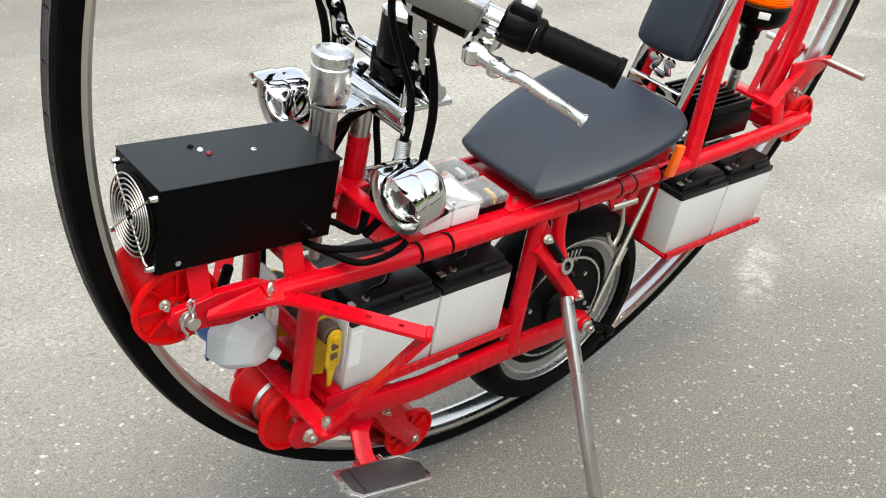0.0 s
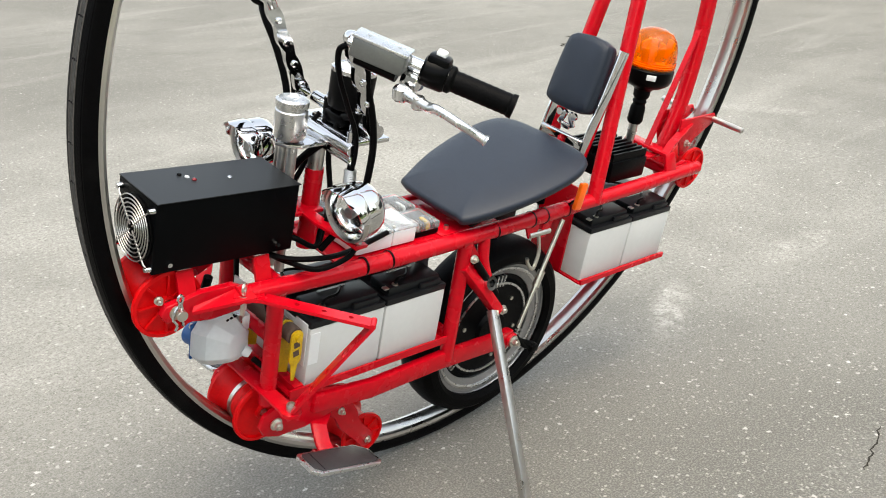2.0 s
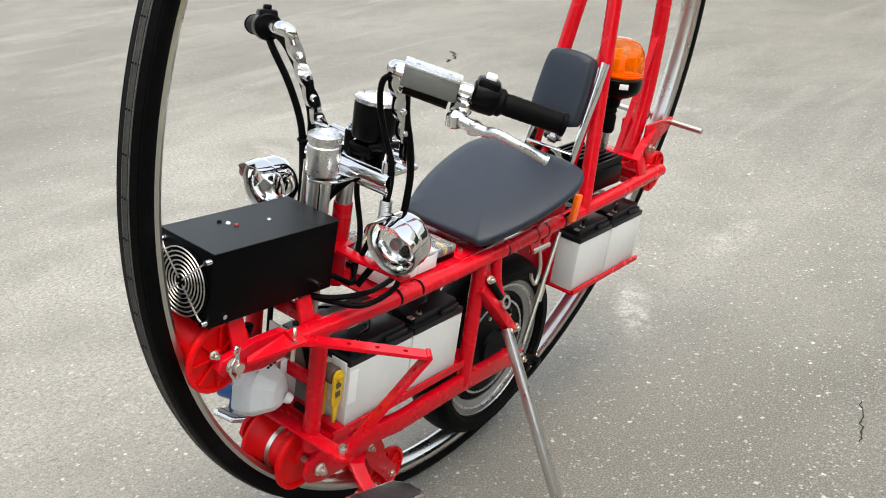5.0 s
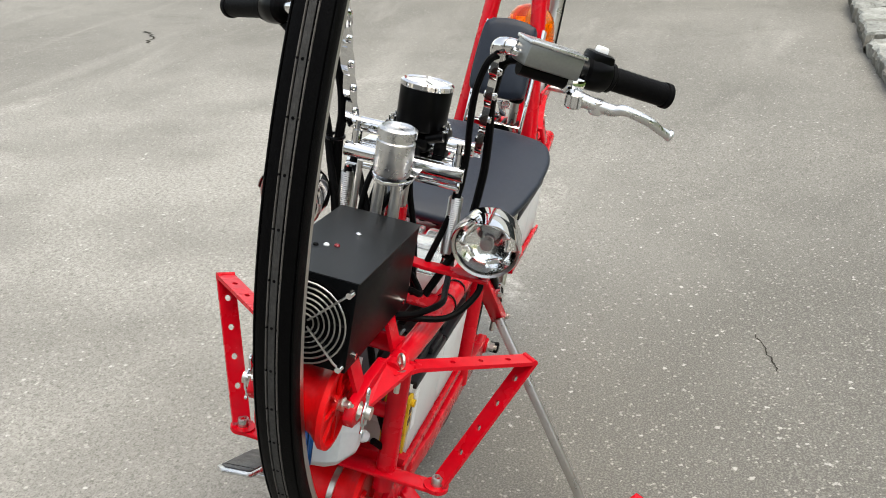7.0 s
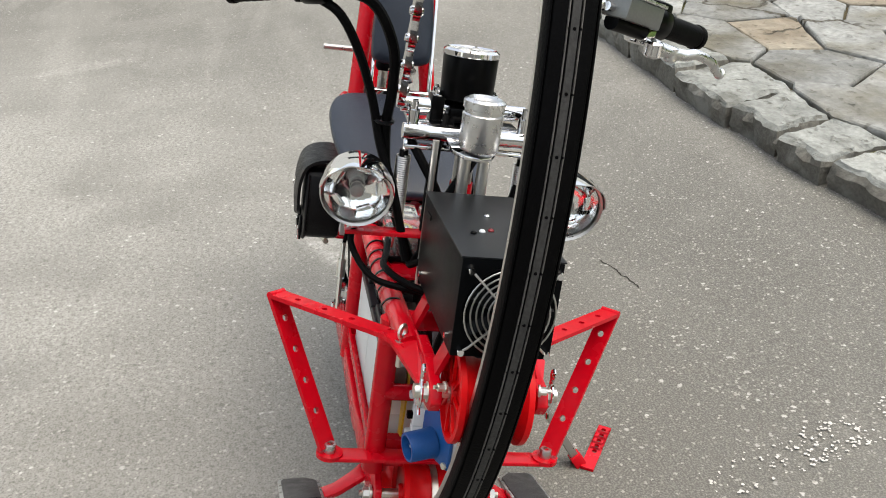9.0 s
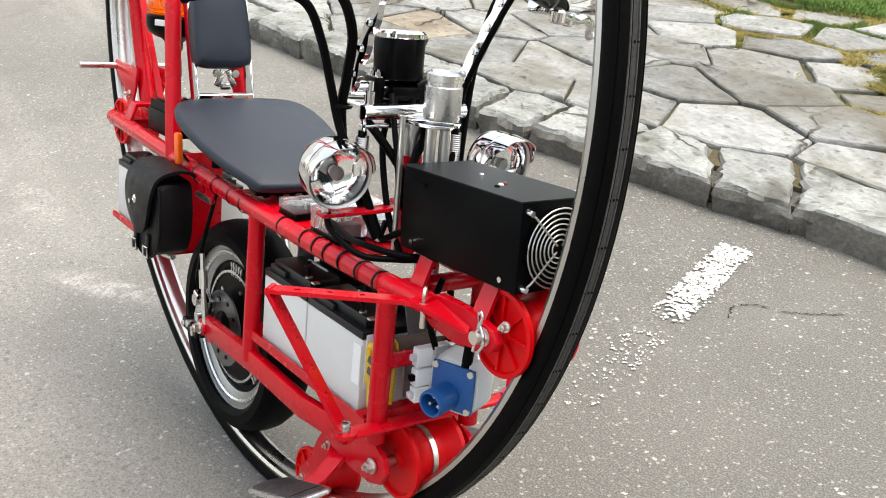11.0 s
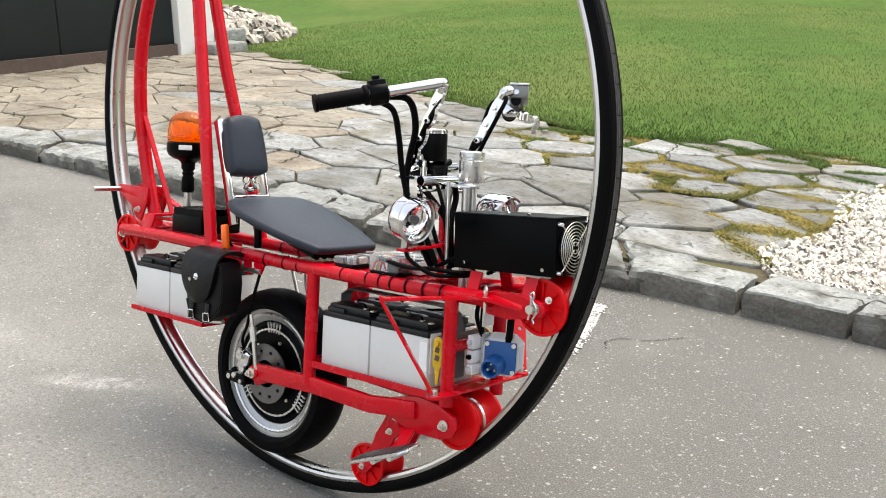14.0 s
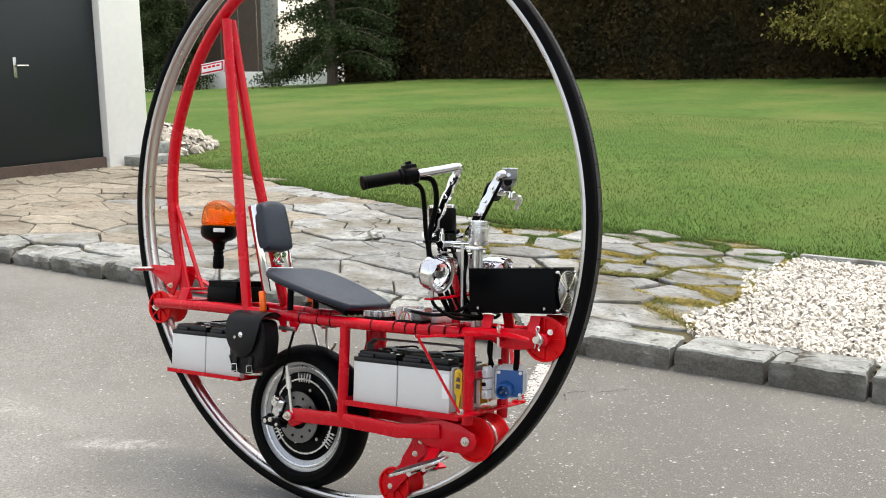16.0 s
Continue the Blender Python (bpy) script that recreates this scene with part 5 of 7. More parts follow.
# seat and backrest
def cushion(name, outline, thick, m, dome, mat, parent, label, rows=5):
    """A padded cushion: the outline rounded over at its rim, with a shallow dome."""
    pts = smooth_path([Vector((x, y, 0)) for x, y in outline + outline[:1]], 7)[:-1]
    c = sum(pts, Vector()) / len(pts)
    bm = B()
    rings = []
    for sc, z in ((0.93, -thick), (0.985, -thick * 0.8), (1.0, -thick * 0.45), (0.988, -thick * 0.12), (0.955, -0.0005), (0.8, dome * 0.55), (0.5, dome * 0.9)):
        rings.append([bm.verts.new(m @ (c + (p - c) * sc + Vector((0, 0, z)))) for p in pts])
    k = len(pts)
    for a, b in zip(rings, rings[1:]):
        for i in range(k):
            bm.faces.new((a[i], a[(i + 1) % k], b[(i + 1) % k], b[i]))
    top, low = bm.verts.new(m @ (c + Vector((0, 0, dome)))), bm.verts.new(m @ (c + Vector((0, 0, -thick))))
    for i in range(k):
        bm.faces.new((rings[-1][i], rings[-1][(i + 1) % k], top))
        bm.faces.new((low, rings[0][(i + 1) % k], rings[0][i]))
    return part(name, bm, mat, parent, label, sharp=60)


seat_m = pose(-0.029, 0.0, -0.186, 0, 16.4, 0)
seat = cushion("seat", [(0.160, -0.100), (0.167, -0.07), (0.169, 0.0), (0.167, 0.07), (0.160, 0.100), (0.06, 0.134), (-0.05, 0.149), (-0.13, 0.142), (-0.168, 0.105), (-0.176, 0.0), (-0.168, -0.105), (-0.13, -0.142), (-0.05, -0.149), (0.06, -0.134)], 0.023, seat_m, 0.010, LEATHER, bike, "black leatherette saddle")
part("seat_pan", box(B(), (0.0, 0, -0.030), (0.286, 0.186, 0.016), m=seat_m, bevel=0.004), BLACKP, seat)
for k in range(6):
    part("staple_tab", box(B(), (0.125, -0.065 + 0.026 * k, -0.042), (0.018, 0.012, 0.010), m=seat_m, bevel=0.002), BLACKP, seat)
bm = B()
for s in (-1, 1):
    bar(bm, [(0.06, s * 0.05, -0.262), (0.04, s * 0.05, -0.238), (-0.12, s * 0.05, -0.20), (-0.20, s * 0.05, -0.18)], 0.022, 0.006, (0, 1, 0))
    tube(bm, [(-0.14, s * 0.06, -0.265), (-0.14, s * 0.06, -0.195)], 0.010, 10, curve=False)
part("seat_support", bm, BLACK, bike)
back_m = pose(-0.252, -0.006, -0.006, 0, 75, 0)
back = cushion("backrest", [(-0.078, -0.040), (-0.056, -0.056), (0.054, -0.060), (0.077, -0.046), (0.081, 0.0), (0.077, 0.046), (0.054, 0.060), (-0.056, 0.056), (-0.078, 0.040), (-0.083, 0.0)], 0.042, back_m, 0.006, LEATHER, bike, "black leatherette backrest pad")
part("backrest_shell", box(B(), (0, 0, -0.044), (0.125, 0.108, 0.006), m=back_m, bevel=0.003), CHROME, back)
for s in (-1, 1):
    part("backrest_bar", bar(B(), [(-0.312, s * 0.060, 0.055), (-0.268, s * 0.060, -0.10), (-0.238, s * 0.060, -0.215)], 0.032, 0.006, (1, 0, 0.25), bevel=0.001), CHROME, bike, "flat chrome sissy bar")
part("backrest_cross", box(B(), (-0.245, 0, -0.150), (0.028, 0.116, 0.008), (0, -60, 0), bevel=0.002), CHROME, bike)
bm = B()
for s in (-1, 1):
    box(bm, (-0.247, s * 0.012, -0.108), (0.008, 0.012, 0.034), (s * 24, 0, 0), bevel=0.002)
    cyl(bm, (-0.247, s * 0.020, -0.098), (-0.241, s * 0.020, -0.098), 0.008, seg=12)
box(bm, (-0.247, 0, -0.124), (0.008, 0.022, 0.014), bevel=0.002)
part("chrome_ornament", bm, CHROME, bike, "chrome engine-shaped ornament")

# orange side reflectors
for s in (-1, 1):
    bm = box(B(), (-0.206, s * 0.112, -0.240), (0.022, 0.012, 0.062), (0, -8, 0), bevel=0.004)
    part("side_reflector", bm, ORANGE, bike, "orange side reflector")
    part("reflector_tab", bar(B(), [(-0.206, s * 0.09, -0.27), (-0.206, s * 0.106, -0.25)], 0.02, 0.004, (1, 0, 0)), BLACKP, bike)

# power supply with its fan
REDDIM = material("dark_red_lens", (0.16, 0.008, 0.012), 0.25, var=0.1, scale=60)
PB = pose(0.630, -0.002, -0.1685, 0, -2.5, 0)
psu = part("charger_box", box(B(), (0, 0, 0), (0.258, 0.118, 0.118), bevel=0.0015, m=PB), BLACK, bike, "black sheet-metal charger box with fan")
part("charger_lid", box(B(), (-0.001, 0, 0.0602), (0.260, 0.121, 0.0016), m=PB), LIDBLACK, psu)
bm = B()
fc = Vector((0.129, 0.002, -0.002))
lathe(bm, [(0.050, 0.0), (0.054, 0.0), (0.054, 0.003), (0.050, 0.003)], PB @ Matrix.Translation(fc) @ pose(0, 0, 0, 0, 90, 0), 40, True)
cyl(bm, PB @ fc, PB @ (fc + Vector((0.004, 0, 0))), 0.018, seg=20)
fan = part("fan", bm, BLACKP, psu)
for k in range(7):
    part("blade", box(B(), (0, 0.034, 0), (0.004, 0.034, 0.016), (0, 30, 0), m=PB @ Matrix.Translation(fc) @ pose(0.001, 0, 0, 360 * k / 7, 0, 0)), BLACKP, fan)
bm = B()
for k in range(7):
    r = 0.012 + 0.0068 * k
    ring = [PB @ (fc + Vector((0.0085, r * math.cos(a), r * math.sin(a)))) for a in (2 * math.pi * i / 36 for i in range(37))]
    tube(bm, ring, 0.00115, 6, curve=False)
for s in (-1, 1):
    for t in (-1, 1):
        tube(bm, [PB @ (fc + Vector((0.0085, 0.004 * s, 0.004 * t))), PB @ (fc + Vector((0.0085, 0.044 * s, 0.043 * t))), PB @ (fc + Vector((0.005, 0.0505 * s, 0.0490 * t)))], 0.0015, 6, curve=False)
part("fan_guard", bm, STEEL, psu, "chrome wire fan guard")
for s in (-1, 1):
    for t in (-1, 1):
        p = PB @ (fc + Vector((0.0, 0.0505 * s, 0.0490 * t)))
        part("guard_screw", cyl(B(), p, p + Vector((0.0095, 0, 0)), 0.0052, 0.0040, seg=12), CHROME, psu)
for x0, y0, mat, nm in ((0.043, -0.030, BLACKP, "indicator_lamp"), (0.036, -0.018, GREYP, "indicator_lamp"), (0.030, -0.006, REDDIM, "indicator_lamp"), (-0.030, 0.002, CHROME, "button")):
    p = PB @ Vector((x0, y0, 0.061))
    part(nm, lathe(B(), [(0.0040, 0), (0.0040, 0.0012), (0.0028, 0.0028), (0, 0.0034)], PB @ Matrix.Translation((x0, y0, 0.061)), 12), mat, psu)
for s in (-1, 1):
    for x0 in (-0.10, 0.10):
        part("case_screw", cyl(B(), PB @ Vector((x0, s * 0.059, -0.046)), PB @ Vector((x0, s * 0.062, -0.046)), 0.004, seg=10), CHROME, psu)
part("case_slot", box(B(), (-0.085, -0.0595, 0.040), (0.022, 0.002, 0.006), m=PB), BLACKP, psu)
for s in (-1, 1):
    part("charger_leg", bar(B(), [(0.56, s * 0.050, -0.236), (0.56, s * 0.070, -0.29)], 0.03, 0.006, (1, 0, 0)), RED, bike)
    part("charger_leg", bar(B(), [(0.70, s * 0.045, -0.232), (0.70, s * 0.064, -0.28)], 0.03, 0.006, (1, 0, 0)), RED, bike)

# steering head, clamps and gauge
part("steering_tube", tube(B(), [(0.4265, 0, -0.118), (0.430, 0, -0.27)], 0.0165, 16, curve=False), RED, bike)
part("steering_sleeve", tube(B(), [(0.425, 0, -0.070), (0.4266, 0, -0.120)], 0.0140, 16, curve=False), STEEL, bike, "bare steel steering sleeve")
part("column_cap", lathe(B(), [(0, -0.052), (0.0255, -0.052), (0.0275, -0.048), (0.0275, -0.004), (0.0255, -0.002), (0.0255, 0.003), (0.028, 0.004), (0.028, 0.014), (0.023, 0.017), (0.021, 0.013), (0, 0.013)], Matrix.Translation((0.489, 0.002, 0)), 32), ALU, bike, "satin steel column cap")
for s in (-1, 1):
    part("column_rod", cyl(B(), (0.488, s * 0.013, -0.060), (0.492, s * 0.013, -0.300), 0.0085, seg=16), STEEL, bike)
part("clamp_plate", plate(B(), [(-0.035, -0.030), (0.035, -0.030), (0.058, -0.018), (0.07, 0.0), (0.058, 0.018), (0.035, 0.030), (-0.035, 0.030)], -0.064, -0.058, m=Matrix.Translation((0.445, 0, 0)) @ Matrix(((1, 0, 0, 0), (0, 0, 1, 0), (0, 1, 0, 0), (0, 0, 0, 1))), bevel=0.001), CHROME, bike)
part("cross_bar", cyl(B(), (0.424, -0.092, -0.052), (0.424, 0.092, -0.052), 0.0115, seg=22, bevel=0.001), CHROME, bike, "chrome cross bar")
part("cross_bar", box(B(), (0.420, 0, -0.073), (0.018, 0.176, 0.006), bevel=0.002), CHROME, bike)
part("top_clamp", box(B(), (0.372, 0, -0.048), (0.075, 0.16, 0.010), bevel=0.004), CHROME, bike)
for s in (-1, 1):
    bm = B()
    cyl(bm, (0.420, s * 0.078, -0.044), (0.420, s * 0.078, -0.022), 0.0075, seg=14)
    cyl(bm, (0.420, s * 0.078, -0.022), (0.420, s * 0.078, -0.008), 0.0045, seg=10)
    part("clamp_stud", bm, CHROME, bike)
    bm = B()
    box(bm, (0.370, s * 0.040, -0.026), (0.032, 0.020, 0.036), bevel=0.004)
    part("bar_clamp", bm, BLACKP, bike)
    bolt("clamp_bolt", bike, (0.360, s * 0.040, -0.008), (0, 0, 1), 0.0055, 0.006, CHROME)
    bolt("clamp_bolt", bike, (0.380, s * 0.040, -0.008), (0, 0, 1), 0.0055, 0.006, CHROME)
    # coil spring below the cross bar
    coil = [(0.418 + 0.0095 * math.cos(a), s * 0.085 + 0.0095 * math.sin(a), -0.088 - 0.0031 * a / 6.283 * 1.0) for a in (2 * math.pi * k / 10 for k in range(0, 291))]
    part("coil_spring", tube(B(), coil, 0.0016, 5, curve=False), STEEL, bike, "steel coil spring")
    part("spring_core", cyl(B(), (0.418, s * 0.085, -0.08), (0.418, s * 0.085, -0.185), 0.0065, seg=12), BLACKP, bike)
    part("spring_hook", tube(B(), [(0.418, s * 0.085, -0.062), (0.422, s * 0.085, -0.075), (0.418, s * 0.085, -0.090)], 0.0035, 8), CHROME, bike)
    part("spring_hook", tube(B(), [(0.418, s * 0.085, -0.176), (0.418, s * 0.080, -0.20)], 0.003, 8, curve=False), CHROME, bike)
part("handlebar_tube", cyl(B(), (0.372, -0.090, -0.026), (0.372, 0.090, -0.026), 0.0115, seg=18), CHROME, bike)
part("guide_rod", cyl(B(), (0.470, -0.052, -0.050), (0.476, -0.052, -0.262), 0.0045, seg=12), STEEL, bike, "thin steel guide rod")
gauge = part("gauge_pod", lathe(B(), [(0, -0.012), (0.036, -0.012), (0.038, -0.008), (0.0395, 0.048), (0.0385, 0.051), (0, 0.049)], pose(0.369, 0.002, 0, 0, -3, 0), 36), BLACKP, bike, "black round instrument pod")
part("bezel", lathe(B(), [(0.0385, 0.049), (0.040, 0.051), (0.040, 0.057), (0.036, 0.060), (0.033, 0.058), (0.033, 0.050)], pose(0.369, 0.002, 0, 0, -3, 0), 36), CHROME, gauge)
part("dial", lathe(B(), [(0.033, 0.0525), (0, 0.0525)], pose(0.369, 0.002, 0, 0, -3, 0), 30), GAUGE, gauge)
part("needle", box(B(), (0.372, 0.006, 0.0540), (0.026, 0.002, 0.001), (0, -3, 40)), BLACKP, gauge)
part("glass", lathe(B(), [(0.0334, 0.0575), (0.018, 0.0592), (0, 0.0597)], pose(0.369, 0.002, 0, 0, -3, 0), 30), GLASS, gauge)
bm = B()
box(bm, (0.372, 0.0, -0.030), (0.06, 0.05, 0.022), bevel=0.005)
cyl(bm, (0.392, 0.02, -0.02), (0.392, 0.045, -0.012), 0.008, seg=12)
part("gauge_mount", bm, BLACKP, bike)

# handlebars: pierced chrome risers, bars, grips and controls
for s in (-1, 1):
    base, bend = Vector((0.392, s * 0.098 + 0.003, -0.024)), Vector((0.480, s * 0.110 + 0.010, 0.150))
    way = bend - base
    side = Vector((0.0, s, -0.06 * s)).normalized()
    fwd = side.cross(way.normalized()) * s
    riser = B()
    outline = []
    for k in range(29):
        u = k / 28
        outline.append((u, 0.008 + 0.006 * abs(math.sin(u * math.pi * 4))))
    for k in range(29):
        u = 1 - k / 28
        outline.append((u, -0.008 - 0.004 * abs(math.sin(u * math.pi * 4 + 0.8))))
    lo = [riser.verts.new(base + way * u + fwd * w - side * 0.005) for u, w in outline]
    hi = [riser.verts.new(base + way * u + fwd * w + side * 0.005) for u, w in outline]
    riser.faces.new(lo)
    riser.faces.new(hi[::-1])
    for i in range(len(lo)):
        riser.faces.new((lo[i], hi[i], hi[(i + 1) % len(lo)], lo[(i + 1) % len(lo)]))
    rp = part("riser", riser, CHROME, bike, "scalloped chrome handlebar riser")
    for k in range(4):
        c0 = base + way * (0.14 + 0.22 * k)
        part("riser_stud", cyl(B(), c0 - side * 0.009, c0 + side * 0.009, 0.0062, seg=14, bevel=0.002), CHROME, rp)
    p1, p2, p3 = Vector((0.482, s * 0.110 + 0.010, 0.152)), Vector((0.486, s * 0.124 + 0.010, 0.156)), Vector((0.342, s * 0.335 + 0.004, 0.104 + 0.004 * s))
    part("handlebar", tube(B(), [base + way * 0.93, p1, p2, p2.lerp(p3, 0.12), p2.lerp(p3, 0.5), p2.lerp(p3, 0.9)], 0.0115, 16), CHROME, bike, "chrome handlebar")
    g0, g1 = p2.lerp(p3, 0.60), p3 + (p3 - p2).normalized() * 0.006
    gl = (g1 - g0).length
    prof = [(0, 0), (0.021, 0), (0.021, 0.006), (0.0165, 0.010)] + [(0.0165 + 0.0006 * (k % 2), 0.014 + k * (gl - 0.024) / 16) for k in range(17)] + [(0.0185, gl - 0.008), (0.0185, gl - 0.001), (0, gl)]
    part("grip", lathe(B(), prof, along(g0, g1), 20), RUBBER, bike, "ribbed black rubber grip")
    ax = along(p2.lerp(p3, 0.44), p3)
    bm = B()
    lathe(bm, [(0, 0), (0.020, 0), (0.024, 0.004), (0.025, 0.016), (0.024, 0.036), (0.021, 0.040), (0, 0.040)], ax, 24)
    box(bm, (0.0, 0.012, 0.02), (0.034, 0.034, 0.036), bevel=0.006, m=ax)
    sw = part("switch_housing", bm, BLACKP, bike, "black switch housing")
    part("switch", box(B(), (0, 0.031, 0.02), (0.014, 0.012, 0.016), bevel=0.003, m=ax), WHITEP if s > 0 else BLACKP, sw)
    part("switch_button", cyl(B(), ax @ Vector((0.016 * s, 0.0, 0.02)), ax @ Vector((0.029 * s, 0.004, 0.02)), 0.006, seg=14), CHROME if s > 0 else BLACKP, sw)
    if s > 0:
        # brake lever with its master cylinder
        dirv = (p3 - p2).normalized()
        mm = Matrix.Translation(p2.lerp(p3, 0.20) + Vector((0.018, 0.010, 0.002))) @ dirv.to_track_quat("X", "Z").to_matrix().to_4x4()
        bm = box(B(), (0, 0, 0), (0.084, 0.042, 0.030), bevel=0.003, m=mm)
        mcyl = part("master_cylinder", bm, material("grey_cast_metal", (0.16, 0.165, 0.16), 0.35, 0.6, var=0.1, scale=40), bike, "grey brake fluid reservoir")
        part("reservoir_lid", box(B(), (0, 0, 0.017), (0.088, 0.045, 0.005), bevel=0.0015, m=mm), ALU, mcyl)
        for q in (-0.024, 0.024):
            part("lid_screw", cyl(B(), mm @ Vector((q, 0, 0.019)), mm @ Vector((q, 0, 0.0208)), 0.003, seg=10), CHROME, mcyl)
        part("banjo_fitting", tube(B(), [mm @ Vector((-0.037, 0.004, -0.004)), mm @ Vector((-0.052, 0.006, -0.004))], 0.006, 12, curve=False), CHROME, mcyl)
        part("cylinder_body", tube(B(), [mm @ Vector((-0.034, 0.006, -0.020)), mm @ Vector((0.034, 0.0, -0.020))], 0.012, 14, curve=False), BLACKP, mcyl)
        part("lever_clamp", box(B(), (0.056, 0.016, -0.024), (0.030, 0.034, 0.026), (0, 0, -15), bevel=0.005, m=mm), CHROME, mcyl)
        pivot = Vector((0.454, 0.258, 0.096))
        tip = Vector((0.405, 0.360, 0.068))
        mid1, mid2 = pivot.lerp(tip, 0.34) + Vector((0.010, 0.004, 0.008)), pivot.lerp(tip, 0.66) + Vector((0.014, 0.004, 0.010))
        lev = tube(B(), [pivot + Vector((0.010, -0.034, 0.010)), pivot + Vector((0.004, -0.010, 0.004)), pivot.lerp(tip, 0.16) + Vector((0.006, 0.004, 0.004)), mid1 + Vector((0.004, 0, 0.004)), mid2, pivot.lerp(tip, 0.86) + Vector((0.004, 0, 0.003)), tip], lambda t: 0.0105 - 0.0040 * math.sin(min(1.0, t * 1.15) * math.pi * 0.5) + (0.0018 if t > 0.96 else 0.0), 12)
        part("brake_lever", lev, ALU, bike, "polished aluminium brake lever")
        part("lever_perch", cyl(B(), pivot + Vector((0.008, -0.030, -0.006)), pivot + Vector((0.010, -0.030, 0.016)), 0.013, seg=20, bevel=0.003), CHROME, bike)
        part("lever_pivot", cyl(B(), pivot + Vector((0, 0, -0.010)), pivot + Vector((0.001, 0, 0.010)), 0.010, seg=18, bevel=0.002), ALU, bike)

# cables
def cable(pts, r=0.006, parent=None, name="cable", mat=None):
    return part(name, tube(B(), pts, r, 9, n=6), mat or RUBBER, parent or bike)


cable([(0.41, -0.225, 0.113), (0.425, -0.191, 0.0942), (0.415, -0.1597, 0.0436), (0.405, -0.1343, -0.0208), (0.41, -0.118, -0.08), (0.43, -0.095, -0.14), (0.46, -0.07, -0.23)], 0.0065)
cable([(0.415, -0.212, 0.123), (0.435, -0.155, 0.118), (0.425, -0.1183, 0.062), (0.405, -0.11, -0.0024), (0.4, -0.112, -0.06), (0.41, -0.1, -0.14), (0.44, -0.06, -0.24)], 0.0075)
cable([(0.462, 0.145, 0.138), (0.445, 0.122, 0.123), (0.43, 0.1133, 0.0712), (0.41, 0.1147, 0.0068), (0.402, 0.115, -0.06), (0.41, 0.105, -0.15), (0.45, 0.07, -0.24)], 0.0062)
cable([(0.470, 0.128, 0.140), (0.492, 0.112, 0.135), (0.478, 0.098, 0.09), (0.448, 0.092, 0.03), (0.420, 0.090, -0.03), (0.42, 0.085, -0.10), (0.44, 0.06, -0.2)], 0.005)
cable([(0.375, 0.0112, -0.01344), (0.398, 0.012, -0.035), (0.408, 0.01, -0.09), (0.41, 0.03, -0.17), (0.44, 0.05, -0.25)], 0.005)
cable([(0.372, -0.0108, -0.01344), (0.4, -0.02, -0.04), (0.405, -0.04, -0.1), (0.45, -0.05, -0.2), (0.49, -0.05, -0.25)], 0.005)
cable([(0.412, -0.082, -0.060), (0.432, -0.062, -0.090), (0.452, -0.038, -0.130), (0.462, -0.028, -0.170), (0.470, -0.025, -0.240)], 0.0068)
cable([(0.415, 0.030, -0.050), (0.448, 0.005, -0.085), (0.460, -0.022, -0.128), (0.466, -0.030, -0.165), (0.474, -0.032, -0.240)], 0.0068)
cable([(0.405, -0.03, -0.03), (0.45, -0.045, -0.1), (0.47, -0.035, -0.19), (0.5, 0.02, -0.25)], 0.0045)
for s in (-1, 1):
    cable([(0.435, s * 0.145, -0.185), (0.45, s * 0.148, -0.215), (0.49, s * 0.12, -0.245), (0.515, s * 0.07, -0.25), (0.53, s * 0.03, -0.25)], 0.0048)
    cable([(0.30, s * 0.072, -0.238), (0.40, s * 0.09, -0.245), (0.47, s * 0.10, -0.238), (0.52, s * 0.07, -0.242), (0.545, s * 0.02, -0.245)], 0.005)
    cable([(0.43, s * 0.04, -0.22), (0.46, s * 0.065, -0.235), (0.50, s * 0.05, -0.215), (0.53, s * 0.02, -0.23)], 0.005)
part("cable_tie", tube(B(), [(0.405 + 0.018 * math.cos(a), -0.116 + 0.012 * math.sin(a), -0.045) for a in (2 * math.pi * k / 14 for k in range(15))], 0.003, 6, curve=False), BLACKP, bike)
for s, xs in ((-1, (0.50, 0.45, 0.40, 0.355, 0.32, 0.28, 0.20, 0.05, 0.0, -0.07, -0.16)), (1, (0.30, 0.36, 0.02, -0.09, -0.13, -0.2))):
    for x0 in xs:
        zc = -0.2865 + (0.013 * min(1, max(0, (0.05 - x0) / 0.5)))
        yc = 0.0868 - 0.003 * max(0, (0.05 - x0) / 0.5)
        part("cable_tie", lathe(B(), [(0.0165, 0), (0.0178, 0), (0.0178, 0.004), (0.0165, 0.004)], along((x0, s * yc, zc), (x0 + 0.01, s * yc, zc)), 22, True), BLACKP, bike)

